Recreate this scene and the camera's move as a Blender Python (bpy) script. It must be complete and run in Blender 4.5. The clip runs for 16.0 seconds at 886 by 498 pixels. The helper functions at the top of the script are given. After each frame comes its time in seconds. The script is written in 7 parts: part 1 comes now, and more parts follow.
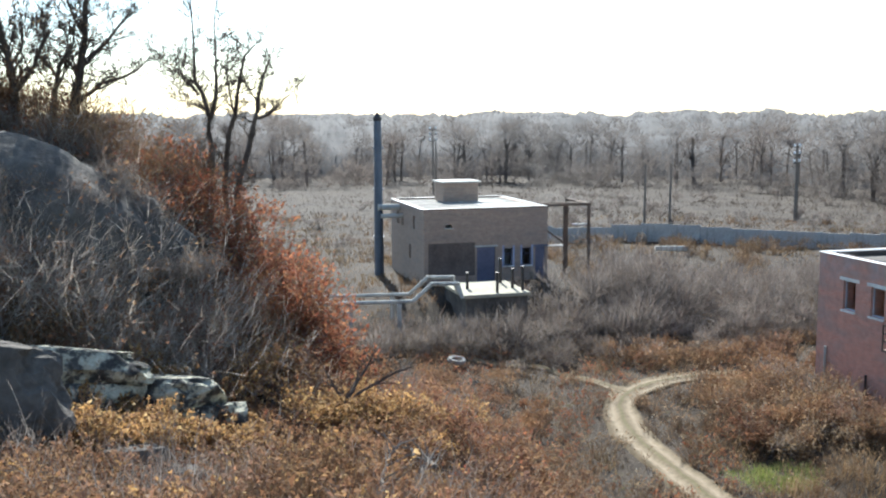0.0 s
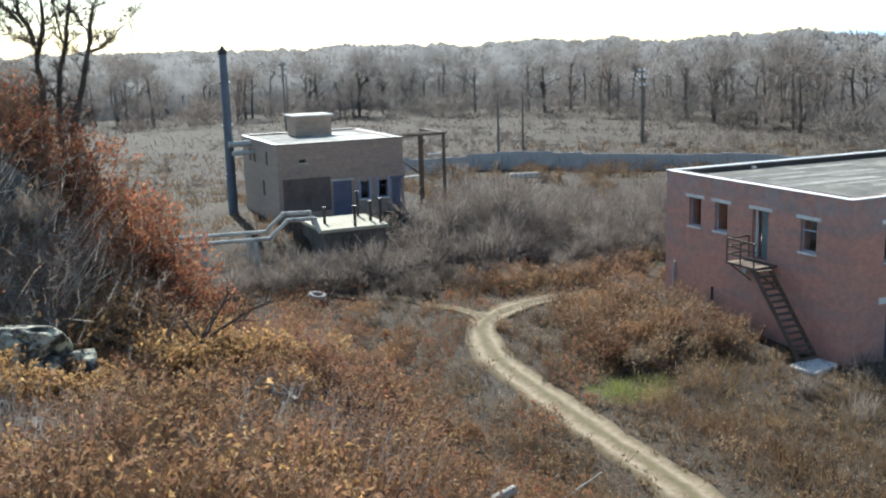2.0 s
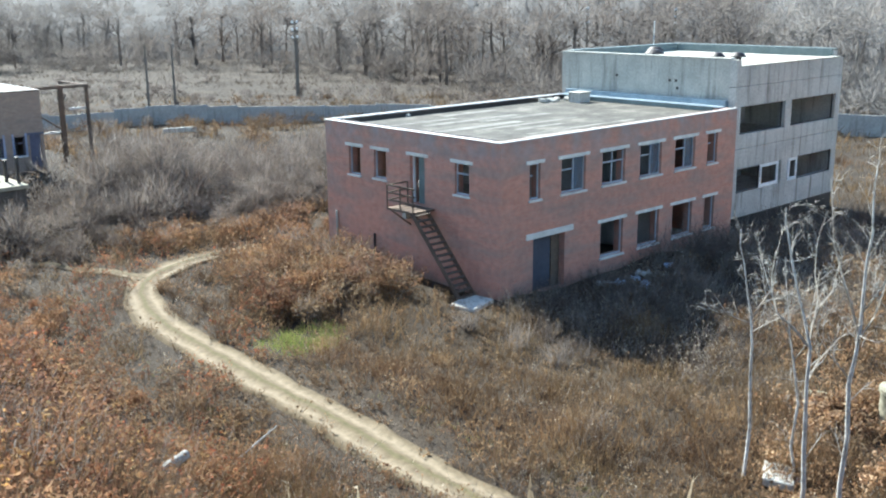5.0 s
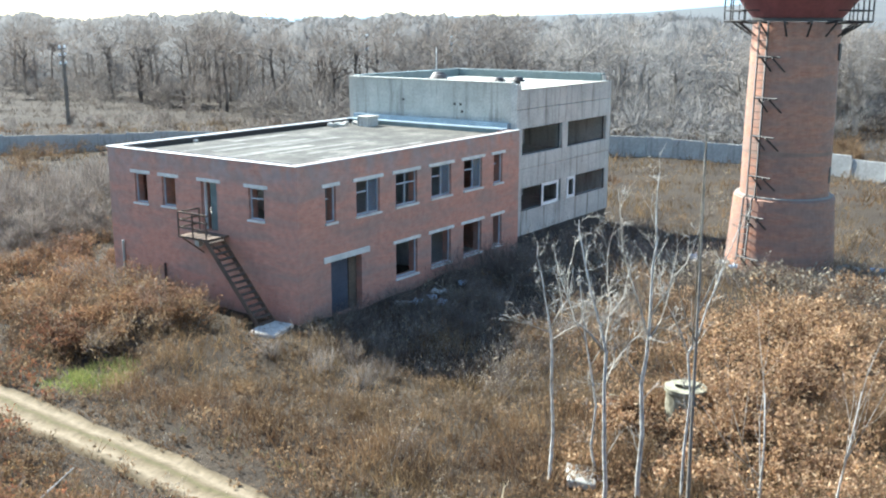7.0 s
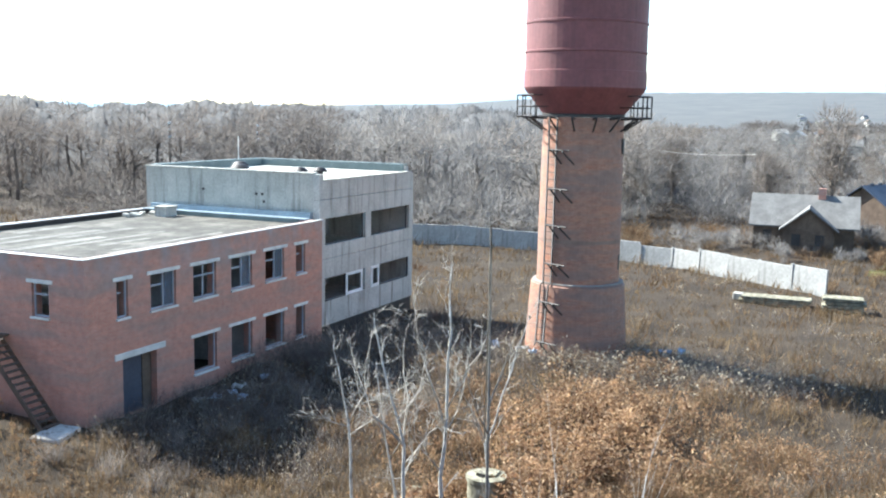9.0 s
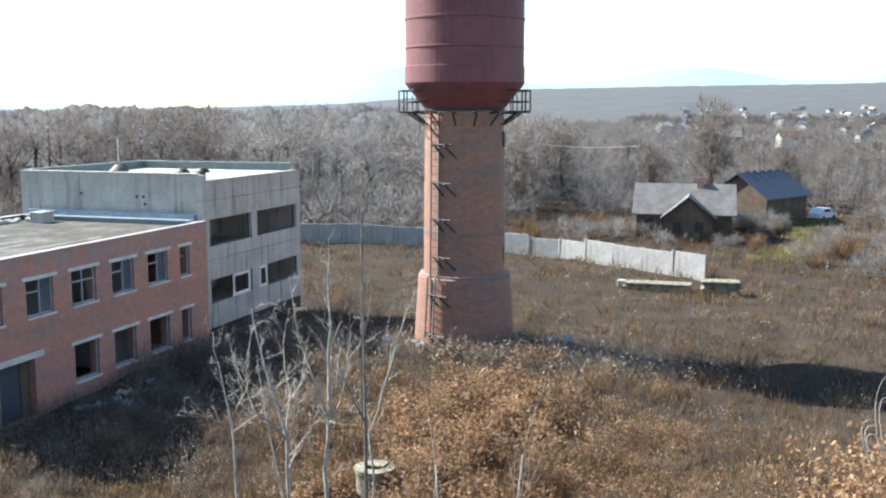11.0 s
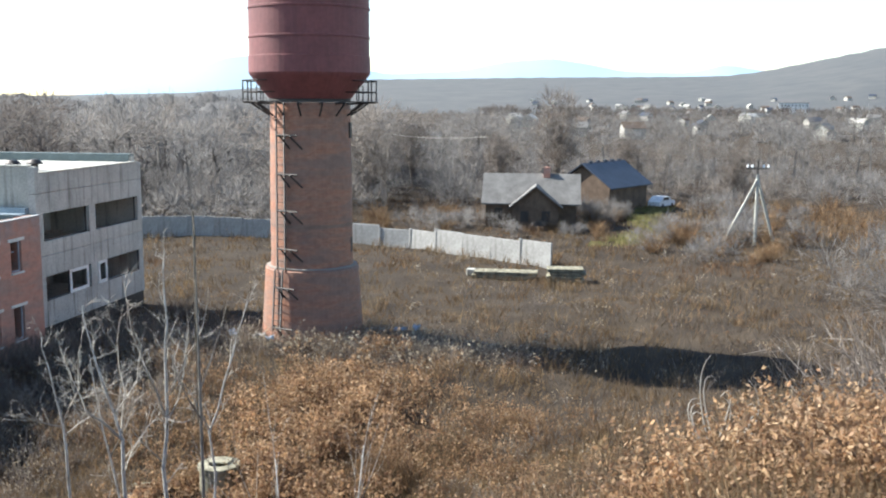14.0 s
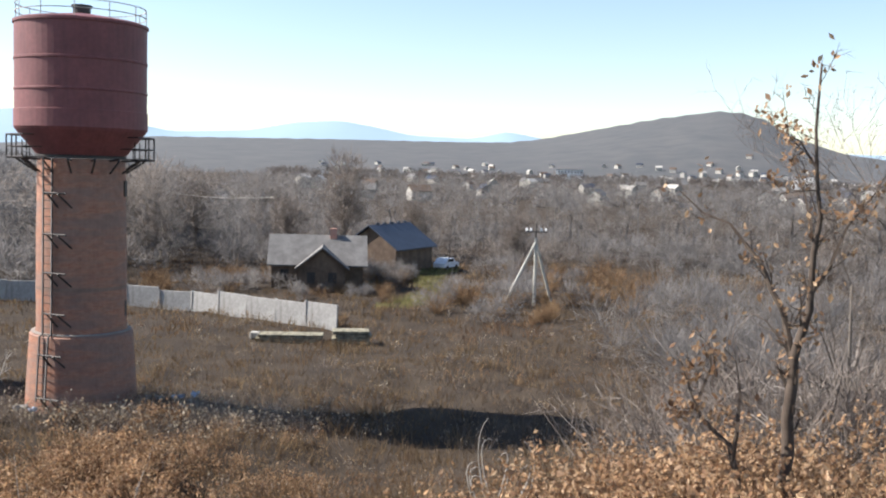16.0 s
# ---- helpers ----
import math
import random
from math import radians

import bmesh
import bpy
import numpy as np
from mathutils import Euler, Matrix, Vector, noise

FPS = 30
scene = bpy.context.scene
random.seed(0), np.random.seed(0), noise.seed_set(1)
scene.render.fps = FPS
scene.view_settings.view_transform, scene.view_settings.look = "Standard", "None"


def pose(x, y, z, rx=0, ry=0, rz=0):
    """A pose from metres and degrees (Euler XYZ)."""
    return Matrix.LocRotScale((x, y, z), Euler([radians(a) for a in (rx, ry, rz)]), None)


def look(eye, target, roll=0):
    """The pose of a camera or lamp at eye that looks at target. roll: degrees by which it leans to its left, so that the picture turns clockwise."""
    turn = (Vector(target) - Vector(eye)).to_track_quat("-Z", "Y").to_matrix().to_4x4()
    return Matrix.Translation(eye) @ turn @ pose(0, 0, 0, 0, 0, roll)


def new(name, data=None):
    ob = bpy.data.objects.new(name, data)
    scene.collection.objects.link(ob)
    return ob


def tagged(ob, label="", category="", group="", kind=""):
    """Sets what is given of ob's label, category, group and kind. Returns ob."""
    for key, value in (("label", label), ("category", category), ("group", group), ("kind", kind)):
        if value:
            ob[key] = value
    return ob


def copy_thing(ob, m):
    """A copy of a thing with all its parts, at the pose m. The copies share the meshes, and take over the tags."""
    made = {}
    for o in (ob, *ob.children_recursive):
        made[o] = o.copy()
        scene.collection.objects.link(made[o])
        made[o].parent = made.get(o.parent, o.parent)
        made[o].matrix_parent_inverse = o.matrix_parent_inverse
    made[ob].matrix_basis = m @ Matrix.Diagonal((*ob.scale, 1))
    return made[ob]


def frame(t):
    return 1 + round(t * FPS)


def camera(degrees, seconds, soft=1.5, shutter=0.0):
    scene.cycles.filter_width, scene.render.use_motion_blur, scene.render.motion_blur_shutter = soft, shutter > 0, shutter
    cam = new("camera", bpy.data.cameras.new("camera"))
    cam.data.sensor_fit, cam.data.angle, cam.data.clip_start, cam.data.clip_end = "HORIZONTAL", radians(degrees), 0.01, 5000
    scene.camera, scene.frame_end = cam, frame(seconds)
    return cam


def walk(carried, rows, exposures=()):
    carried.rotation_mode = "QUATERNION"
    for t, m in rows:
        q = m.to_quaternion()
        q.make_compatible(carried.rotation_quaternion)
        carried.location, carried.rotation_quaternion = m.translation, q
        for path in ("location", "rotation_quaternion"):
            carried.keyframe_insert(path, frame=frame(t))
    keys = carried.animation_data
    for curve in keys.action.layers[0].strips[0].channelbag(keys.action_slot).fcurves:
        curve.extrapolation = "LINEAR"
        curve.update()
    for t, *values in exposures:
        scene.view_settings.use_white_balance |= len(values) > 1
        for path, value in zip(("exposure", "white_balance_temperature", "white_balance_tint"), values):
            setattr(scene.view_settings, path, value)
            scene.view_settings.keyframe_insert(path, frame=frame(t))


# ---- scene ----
cam = camera(47.33, 16.0, soft=2.1)
PATH = [
    (0, pose(0.000, -0.000, 13.332, 82.494, 0.322, -15.358)),
    (0.5, pose(0.028, 0.092, 13.252, 81.141, 0.616, -17.179)),
    (1, pose(0.080, 0.187, 13.202, 80.050, 1.111, -18.846)),
    (1.5, pose(0.121, 0.290, 13.160, 79.127, 1.524, -20.738)),
    (2, pose(0.217, 0.367, 13.074, 78.693, 1.687, -23.656)),
    (2.5, pose(0.317, 0.542, 12.996, 78.057, 1.417, -28.142)),
    (3, pose(0.408, 0.666, 12.922, 77.134, 1.169, -31.852)),
    (3.5, pose(0.472, 0.790, 12.815, 76.771, 1.093, -35.099)),
    (4, pose(0.507, 0.849, 12.755, 76.444, 0.874, -37.822)),
    (4.5, pose(0.569, 0.899, 12.733, 76.320, 0.772, -40.247)),
    (4.7, pose(0.573, 0.927, 12.744, 76.080, 0.695, -41.153)),
    (6.8, pose(-0.014, 1.330, 12.601, 77.119, -0.347, -54.482)),
    (7, pose(0.080, 1.323, 12.591, 77.302, -0.179, -55.177)),
    (7.5, pose(0.133, 1.243, 12.583, 77.135, -0.392, -57.840)),
    (8, pose(0.231, 1.235, 12.548, 77.825, -0.742, -59.755)),
    (8.5, pose(0.340, 1.138, 12.605, 79.386, -0.835, -62.626)),
    (9, pose(0.494, 1.053, 12.724, 82.327, -1.122, -65.783)),
    (9.2, pose(0.590, 1.095, 12.730, 83.114, -1.156, -66.512)),
    (11.3, pose(0.340, 0.373, 12.570, 82.101, 0.078, -73.104)),
    (11.5, pose(0.369, 0.357, 12.591, 82.094, 0.037, -74.066)),
    (12, pose(0.409, 0.262, 12.613, 82.315, 0.085, -76.200)),
    (12.5, pose(0.407, 0.179, 12.605, 82.055, 0.309, -77.528)),
    (13, pose(0.423, 0.169, 12.584, 81.135, 0.477, -77.447)),
    (13.5, pose(0.443, 0.182, 12.565, 80.727, 0.379, -77.631)),
    (14, pose(0.440, 0.069, 12.605, 81.805, -0.310, -80.055)),
    (14.5, pose(0.425, -0.056, 12.688, 83.290, -0.491, -81.831)),
    (15, pose(0.519, -0.066, 12.741, 84.922, -1.157, -85.736)),
    (15.5, pose(0.621, -0.041, 12.723, 85.072, -1.670, -88.885)),
    (16, pose(0.824, -0.165, 12.663, 85.433, -1.606, -91.880)),
]
EXPOSURES = [(0.0, 1.8, 5900, 5), (0.6, 1.45, 5900, 5), (1.5, 1.56, 5930, 3), (3.0, 1.76, 5900, 2), (4.5, 2.06, 5860, 1), (7.0, 2.26, 5880, 1), (9.0, 2.23, 5920, 4), (12.5, 1.52, 6200, 8), (14.0, 1.74, 6220, 7), (15.0, 1.62, 6280, 10), (16.0, 1.36, 6420, 13)]
walk(cam, PATH, EXPOSURES)

# ---- light: a sun in the north, ahead of the first view, and its sky ----
SUN_AZ, SUN_EL = radians(6.0), radians(39.5)      # clockwise from +y, above the horizon
world = bpy.data.worlds.new("sky")
scene.world = world
world.use_nodes = True
wt = world.node_tree
sky = wt.nodes.new("ShaderNodeTexSky")
sky.sky_type, sky.sun_disc = "NISHITA", False
sky.sun_elevation, sky.sun_rotation = SUN_EL, SUN_AZ
sky.air_density, sky.dust_density, sky.ozone_density = 1.0, 0.35, 1.0
wt.nodes["Background"].inputs["Strength"].default_value = 0.078
wt.links.new(sky.outputs[0], wt.nodes["Background"].inputs["Color"])
sun_data = bpy.data.lights.new("sun", "SUN")
sun_data.energy, sun_data.angle, sun_data.color = 5.0, radians(0.6), (1.0, 0.94, 0.86)
sun = new("sun", sun_data)
to_sun = Vector((math.sin(SUN_AZ) * math.cos(SUN_EL), math.cos(SUN_AZ) * math.cos(SUN_EL), math.sin(SUN_EL)))
sun.matrix_world = look(to_sun * 60, (0, 0, 0))


# ---- materials ----
def nodes_of(name):
    m = bpy.data.materials.new(name)
    m.use_nodes = True
    t = m.node_tree
    return m, t, t.nodes["Principled BSDF"]


def put_ramp(t, source, stops):
    r = t.nodes.new("ShaderNodeValToRGB")
    e = r.color_ramp.elements
    while len(e) < len(stops):
        e.new(0.5)
    for el, (p, c) in zip(e, stops):
        el.position, el.color = p, (*c, 1)
    t.links.new(source, r.inputs[0])
    return r.outputs[0]


def noise_out(t, scale, detail=4.0, vector=None, rough=0.6):
    n = t.nodes.new("ShaderNodeTexNoise")
    n.inputs["Scale"].default_value, n.inputs["Detail"].default_value, n.inputs["Roughness"].default_value = scale, detail, rough
    if vector is None:
        vector = t.nodes.new("ShaderNodeTexCoord").outputs["Object"]
    t.links.new(vector, n.inputs["Vector"])
    return n.outputs[0]


def blend(t, mode, fac, a, b):
    m = t.nodes.new("ShaderNodeMix")
    m.data_type, m.blend_type = "RGBA", mode
    for sock, v in ((m.inputs[0], fac), (m.inputs[6], a), (m.inputs[7], b)):
        if isinstance(v, (int, float)):
            sock.default_value = v
        elif isinstance(v, tuple):
            sock.default_value = (*v, 1)
        else:
            t.links.new(v, sock)
    return m.outputs[2]


def put_bump(t, b, height, strength, distance):
    n = t.nodes.new("ShaderNodeBump")
    n.inputs["Strength"].default_value, n.inputs["Distance"].default_value = strength, distance
    t.links.new(height, n.inputs["Height"])
    t.links.new(n.outputs[0], b.inputs["Normal"])


def surface(name, stops, big=0.4, fine=6.0, rough=0.85, metal=0.0, bump=0.3, depth=0.02, mix=0.45, streaks=0.0, coat=(0.06, 0.05, 0.04)):
    """A weathered surface: large stains by a ramp, fine grain over them, upright streaks of dirt if asked."""
    m, t, b = nodes_of(name)
    col = put_ramp(t, noise_out(t, big), stops)
    g = noise_out(t, fine, 6)
    col = blend(t, "OVERLAY", mix, col, g)
    if streaks:
        co = t.nodes.new("ShaderNodeTexCoord").outputs["Object"]
        mp = t.nodes.new("ShaderNodeMapping")
        mp.inputs["Scale"].default_value = (2.6, 2.6, 0.22)
        t.links.new(co, mp.inputs["Vector"])
        s = put_ramp(t, noise_out(t, 1.0, 5, mp.outputs[0]), [(0.52, (0, 0, 0)), (0.72, (1, 1, 1))])
        mm = t.nodes.new("ShaderNodeMath")
        mm.operation = "MULTIPLY"
        mm.inputs[1].default_value = streaks
        t.links.new(s, mm.inputs[0])
        col = blend(t, "MIX", mm.outputs[0], col, coat)
    t.links.new(col, b.inputs["Base Color"])
    b.inputs["Specular IOR Level"].default_value, b.inputs["Diffuse Roughness"].default_value = (0.5 if rough < 0.7 else 0.2), 0.3
    b.inputs["Roughness"].default_value, b.inputs["Metallic"].default_value = rough, metal
    if bump:
        put_bump(t, b, g, bump, depth)
    return m


def brickwork(name, round_wall=0.0, lime=None, cover=(0.45, 0.72), worn=0.55, tones=((0.44, 0.195, 0.135), (0.51, 0.235, 0.165)), mortar=(0.46, 0.31, 0.25), stain=(0.30, 0.22, 0.185), gloss=(0.35, 0.7)):
    """Brick courses on flat walls along x or y, or round a shaft of that radius."""
    m, t, b = nodes_of(name)
    co = t.nodes.new("ShaderNodeTexCoord").outputs["Object"]
    sep = t.nodes.new("ShaderNodeSeparateXYZ")
    t.links.new(co, sep.inputs[0])
    u = t.nodes.new("ShaderNodeMath")
    if round_wall:
        u.operation = "ARCTAN2"
        t.links.new(sep.outputs[1], u.inputs[0]), t.links.new(sep.outputs[0], u.inputs[1])
        k = t.nodes.new("ShaderNodeMath")
        k.operation = "MULTIPLY"
        k.inputs[1].default_value = round_wall
        t.links.new(u.outputs[0], k.inputs[0])
        u = k
    else:
        u.operation = "ADD"
        t.links.new(sep.outputs[0], u.inputs[0]), t.links.new(sep.outputs[1], u.inputs[1])
    com = t.nodes.new("ShaderNodeCombineXYZ")
    t.links.new(u.outputs[0], com.inputs[0]), t.links.new(sep.outputs[2], com.inputs[1])
    br = t.nodes.new("ShaderNodeTexBrick")
    br.inputs["Scale"].default_value = 1.0
    br.inputs["Brick Width"].default_value, br.inputs["Row Height"].default_value = 0.26, 0.077
    br.inputs["Mortar Size"].default_value, br.inputs["Mortar Smooth"].default_value, br.inputs["Bias"].default_value = 0.006, 0.2, 0.0
    br.inputs["Color1"].default_value, br.inputs["Color2"].default_value, br.inputs["Mortar"].default_value = (*tones[0], 1), (*tones[1], 1), (*mortar, 1)
    t.links.new(com.outputs[0], br.inputs["Vector"])
    col = br.outputs["Color"]
    band = t.nodes.new("ShaderNodeMapping")
    band.inputs["Scale"].default_value = (0.6, 0.6, 3.0)
    t.links.new(co, band.inputs["Vector"])
    s = put_ramp(t, noise_out(t, worn, 6, band.outputs[0]), [(cover[0], (0, 0, 0)), (cover[1], (0.8, 0.8, 0.8))])
    col = blend(t, "MIX", s, col, stain)
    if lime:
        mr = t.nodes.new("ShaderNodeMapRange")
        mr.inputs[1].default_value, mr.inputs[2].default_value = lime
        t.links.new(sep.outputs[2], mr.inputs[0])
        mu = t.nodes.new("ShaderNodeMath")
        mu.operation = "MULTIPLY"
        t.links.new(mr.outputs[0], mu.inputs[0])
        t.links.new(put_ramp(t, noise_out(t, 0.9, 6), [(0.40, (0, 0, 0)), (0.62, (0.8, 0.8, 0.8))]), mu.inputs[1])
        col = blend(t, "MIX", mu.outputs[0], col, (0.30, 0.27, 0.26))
    col = blend(t, "OVERLAY", 0.35, col, noise_out(t, 3.0, 6))
    t.links.new(col, b.inputs["Base Color"])
    b.inputs["Specular IOR Level"].default_value, b.inputs["Diffuse Roughness"].default_value = gloss[0], 0.15
    b.inputs["Roughness"].default_value = gloss[1]
    put_bump(t, b, br.outputs["Fac"], -0.5, 0.008)
    return m


def plant(name, tones, zone=(), zone_scale=0.07, sheen=0.10, thin=0.34):
    """Leaves, blades or twigs: each piece takes its own tone, and whole patches lean to other ones."""
    m, t, b = nodes_of(name)
    geo = t.nodes.new("ShaderNodeNewGeometry")
    n = len(tones)
    col = put_ramp(t, geo.outputs["Random Per Island"], [((i + 0.5) / n, c) for i, c in enumerate(tones)])
    if zone:
        z = noise_out(t, zone_scale, 3)
        tint = put_ramp(t, z, [(0.36 + 0.28 * i / max(1, len(zone) - 1), c) for i, c in enumerate(zone)])
        col = blend(t, "MIX", 0.5, col, tint)
    clump = put_ramp(t, noise_out(t, 0.55, 4), [(0.34, (0.26, 0.24, 0.24)), (0.50, (0.5, 0.5, 0.5)), (0.66, (0.80, 0.80, 0.78))])
    col = blend(t, "OVERLAY", 0.75, col, clump)
    t.links.new(col, b.inputs["Base Color"])
    b.inputs["Roughness"].default_value = 0.75
    b.inputs["Specular IOR Level"].default_value = sheen
    if thin:
        tr = t.nodes.new("ShaderNodeBsdfTranslucent")
        t.links.new(col, tr.inputs["Color"])
        mx = t.nodes.new("ShaderNodeMixShader")
        mx.inputs[0].default_value = thin
        t.links.new(b.outputs[0], mx.inputs[1]), t.links.new(tr.outputs[0], mx.inputs[2])
        t.links.new(mx.outputs[0], t.nodes["Material Output"].inputs["Surface"])
    return m


def plain(name, c, rough=0.6, metal=0.0, fine=9.0, mix=0.3):
    return surface(name, [(0.3, tuple(v * 0.8 for v in c)), (0.7, tuple(min(1, v * 1.15) for v in c))], 1.5, fine, rough, metal, 0.15, 0.004, mix)


M_SOIL = surface("dry_soil", [(0.3, (0.030, 0.022, 0.015)), (0.5, (0.046, 0.034, 0.023)), (0.7, (0.068, 0.051, 0.034))], 0.35, 9.0, 0.95, 0, 0.9, 0.12, 0.85)
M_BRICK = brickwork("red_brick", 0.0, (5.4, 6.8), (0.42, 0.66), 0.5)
M_LINTEL = plain("pale_lintel_concrete", (0.66, 0.63, 0.57), 0.85)
M_TBRICK = brickwork("tower_brick", 2.2, None, (0.38, 0.60), 0.55, ((0.295, 0.125, 0.080), (0.37, 0.185, 0.118)), (0.36, 0.245, 0.175), (0.215, 0.155, 0.13), (0.2, 0.7))
M_OBRICK = brickwork("brown_brick", 0.0, None, (0.45, 0.72), 0.55, ((0.25, 0.175, 0.13), (0.31, 0.22, 0.165)), (0.31, 0.26, 0.21), (0.20, 0.16, 0.135))
M_CONC = surface("grey_concrete", [(0.3, (0.38, 0.365, 0.33)), (0.7, (0.56, 0.54, 0.49))], 0.5, 8, 0.9, 0, 0.3, 0.01, 0.4, 0.8, (0.12, 0.10, 0.08))
M_PALE = surface("pale_concrete", [(0.3, (0.36, 0.35, 0.31)), (0.7, (0.50, 0.485, 0.43))], 0.7, 9, 0.9, 0, 0.3, 0.01, 0.4, 0.7, (0.10, 0.095, 0.08))
M_ROOF = surface("roof_felt", [(0.32, (0.060, 0.055, 0.047)), (0.52, (0.10, 0.093, 0.079)), (0.70, (0.18, 0.165, 0.14))], 0.6, 4, 0.9, 0, 0.5, 0.02, 0.6)
M_WHITE = plain("white_paint", (0.74, 0.74, 0.72), 0.6)
M_COPING = plain("pale_metal_coping", (0.46, 0.46, 0.45), 0.6, 0.1)
M_DARKM = plain("dark_steel", (0.055, 0.05, 0.048), 0.6, 0.6)
M_RUST = surface("rusty_steel", [(0.3, (0.085, 0.066, 0.053)), (0.7, (0.17, 0.118, 0.085))], 1.2, 14, 0.8, 0.2, 0.3, 0.004)
M_TANK = surface("tank_red_paint", [(0.3, (0.15, 0.048, 0.050)), (0.7, (0.21, 0.068, 0.068))], 0.7, 5, 0.6, 0.0, 0.15, 0.01, 0.3, 0.45, (0.085, 0.035, 0.036))
M_INSIDE = plain("bare_plaster", (0.50, 0.48, 0.45), 0.9)
M_BLUE = plain("faded_blue_paint", (0.085, 0.088, 0.135), 0.6)
M_GREENM = plain("grey_green_sheet", (0.13, 0.17, 0.17), 0.55)
M_WOOD = surface("weathered_wood", [(0.3, (0.085, 0.06, 0.045)), (0.7, (0.17, 0.125, 0.09))], 0.9, 10, 0.9, 0, 0.4, 0.01, 0.5, 0.4)
M_SLATE = surface("old_slate", [(0.3, (0.115, 0.11, 0.105)), (0.7, (0.19, 0.185, 0.175))], 0.8, 8, 0.85, 0, 0.3, 0.01)
M_BLUEROOF = surface("blue_sheet_roof", [(0.3, (0.03, 0.038, 0.055)), (0.7, (0.05, 0.062, 0.088))], 0.8, 8, 0.5, 0.2, 0.2, 0.01)
M_ROCK = surface("lichen_rock", [(0.42, (0.045, 0.042, 0.037)), (0.50, (0.10, 0.095, 0.08)), (0.56, (0.36, 0.34, 0.25)), (0.70, (0.46, 0.44, 0.34))], 2.4, 7, 0.95, 0, 0.9, 0.08, 0.6)
# dark stone; its tone also holds shade of faces turned from the sun
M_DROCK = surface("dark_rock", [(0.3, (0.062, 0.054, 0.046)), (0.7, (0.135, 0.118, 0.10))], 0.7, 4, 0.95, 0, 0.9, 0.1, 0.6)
M_BARK = surface("grey_bark", [(0.3, (0.10, 0.085, 0.07)), (0.7, (0.20, 0.175, 0.15))], 2.0, 14, 0.95, 0, 0.6, 0.01)
M_DBARK = surface("dark_bark", [(0.3, (0.05, 0.038, 0.03)), (0.7, (0.12, 0.095, 0.075))], 2.0, 14, 0.95, 0, 0.6, 0.01)
M_BIRCH = surface("pale_birch_bark", [(0.3, (0.28, 0.26, 0.23)), (0.6, (0.56, 0.54, 0.50))], 4.0, 18, 0.85, 0, 0.3, 0.004)
M_RUBBER = plain("worn_rubber", (0.22, 0.215, 0.20), 0.9)
M_PLASTIC = plain("pale_blue_plastic", (0.42, 0.50, 0.60), 0.5)
M_CAR = plain("white_car_paint", (0.72, 0.73, 0.74), 0.3)
M_CHIM = plain("grey_blue_flue", (0.09, 0.11, 0.14), 0.55, 0.4)
M_MEADOW = plant("meadow_blades", [(0.062, 0.041, 0.024), (0.12, 0.080, 0.044), (0.195, 0.138, 0.076), (0.14, 0.088, 0.047), (0.27, 0.205, 0.125), (0.09, 0.066, 0.048)], [(0.145, 0.076, 0.043), (0.165, 0.115, 0.060), (0.13, 0.105, 0.083)], 0.06)
M_SLOPE = plant("slope_blades", [(0.050, 0.031, 0.023), (0.10, 0.055, 0.036), (0.155, 0.09, 0.052), (0.10, 0.05, 0.035), (0.19, 0.125, 0.075)], [(0.125, 0.056, 0.035), (0.13, 0.075, 0.046), (0.085, 0.066, 0.054)], 0.16)
M_GREEN = plant("green_grass", [(0.13, 0.175, 0.04), (0.20, 0.255, 0.06), (0.27, 0.27, 0.095), (0.19, 0.155, 0.075)])
M_VERGE = plant("road_verge", [(0.20, 0.20, 0.075), (0.30, 0.25, 0.13), (0.14, 0.15, 0.05)])
M_GTWIG = plant("grey_twigs", [(0.13, 0.112, 0.097), (0.19, 0.165, 0.145), (0.26, 0.232, 0.206), (0.16, 0.127, 0.106)], thin=0.3, sheen=0.02)
M_FTWIG = plant("forest_twigs", [(0.112, 0.102, 0.094), (0.133, 0.122, 0.114), (0.155, 0.144, 0.135), (0.12, 0.103, 0.09)], [(0.152, 0.12, 0.10), (0.125, 0.118, 0.114)], 0.02, thin=0.5, sheen=0.0)
# paler copy of forest_twigs: sunlight on the right-hand woods put into the tone
M_RTWIG = plant("sunlit_thicket_twigs", [(0.17, 0.157, 0.145), (0.21, 0.197, 0.182), (0.26, 0.245, 0.23), (0.18, 0.155, 0.135)], [(0.22, 0.185, 0.155), (0.19, 0.186, 0.182), (0.25, 0.24, 0.23)], 0.035, thin=0.5, sheen=0.0)
M_CTWIG = plant("canopy_twigs", [(0.055, 0.053, 0.053), (0.064, 0.062, 0.061), (0.074, 0.070, 0.068)], thin=0.5, sheen=0.0)
M_BTWIG = plant("brown_twigs", [(0.11, 0.075, 0.05), (0.18, 0.125, 0.08), (0.26, 0.18, 0.10), (0.20, 0.115, 0.06)], thin=0.12, sheen=0.03)
M_PTWIG = plant("pale_twigs", [(0.38, 0.355, 0.315), (0.50, 0.475, 0.43), (0.29, 0.265, 0.23)], thin=0.3, sheen=0.05)
# lighter than grey_twigs: haze before the knoll is mixed into these tones
M_KTWIG = plant("lightened_knoll_twigs", [(0.26, 0.225, 0.19), (0.36, 0.315, 0.265), (0.46, 0.41, 0.36), (0.25, 0.195, 0.15)], thin=0.35, sheen=0.03)
M_RLEAF = plant("russet_leaves", [(0.26, 0.082, 0.047), (0.33, 0.125, 0.06), (0.18, 0.068, 0.046), (0.37, 0.185, 0.085), (0.15, 0.08, 0.056)], thin=0.5)
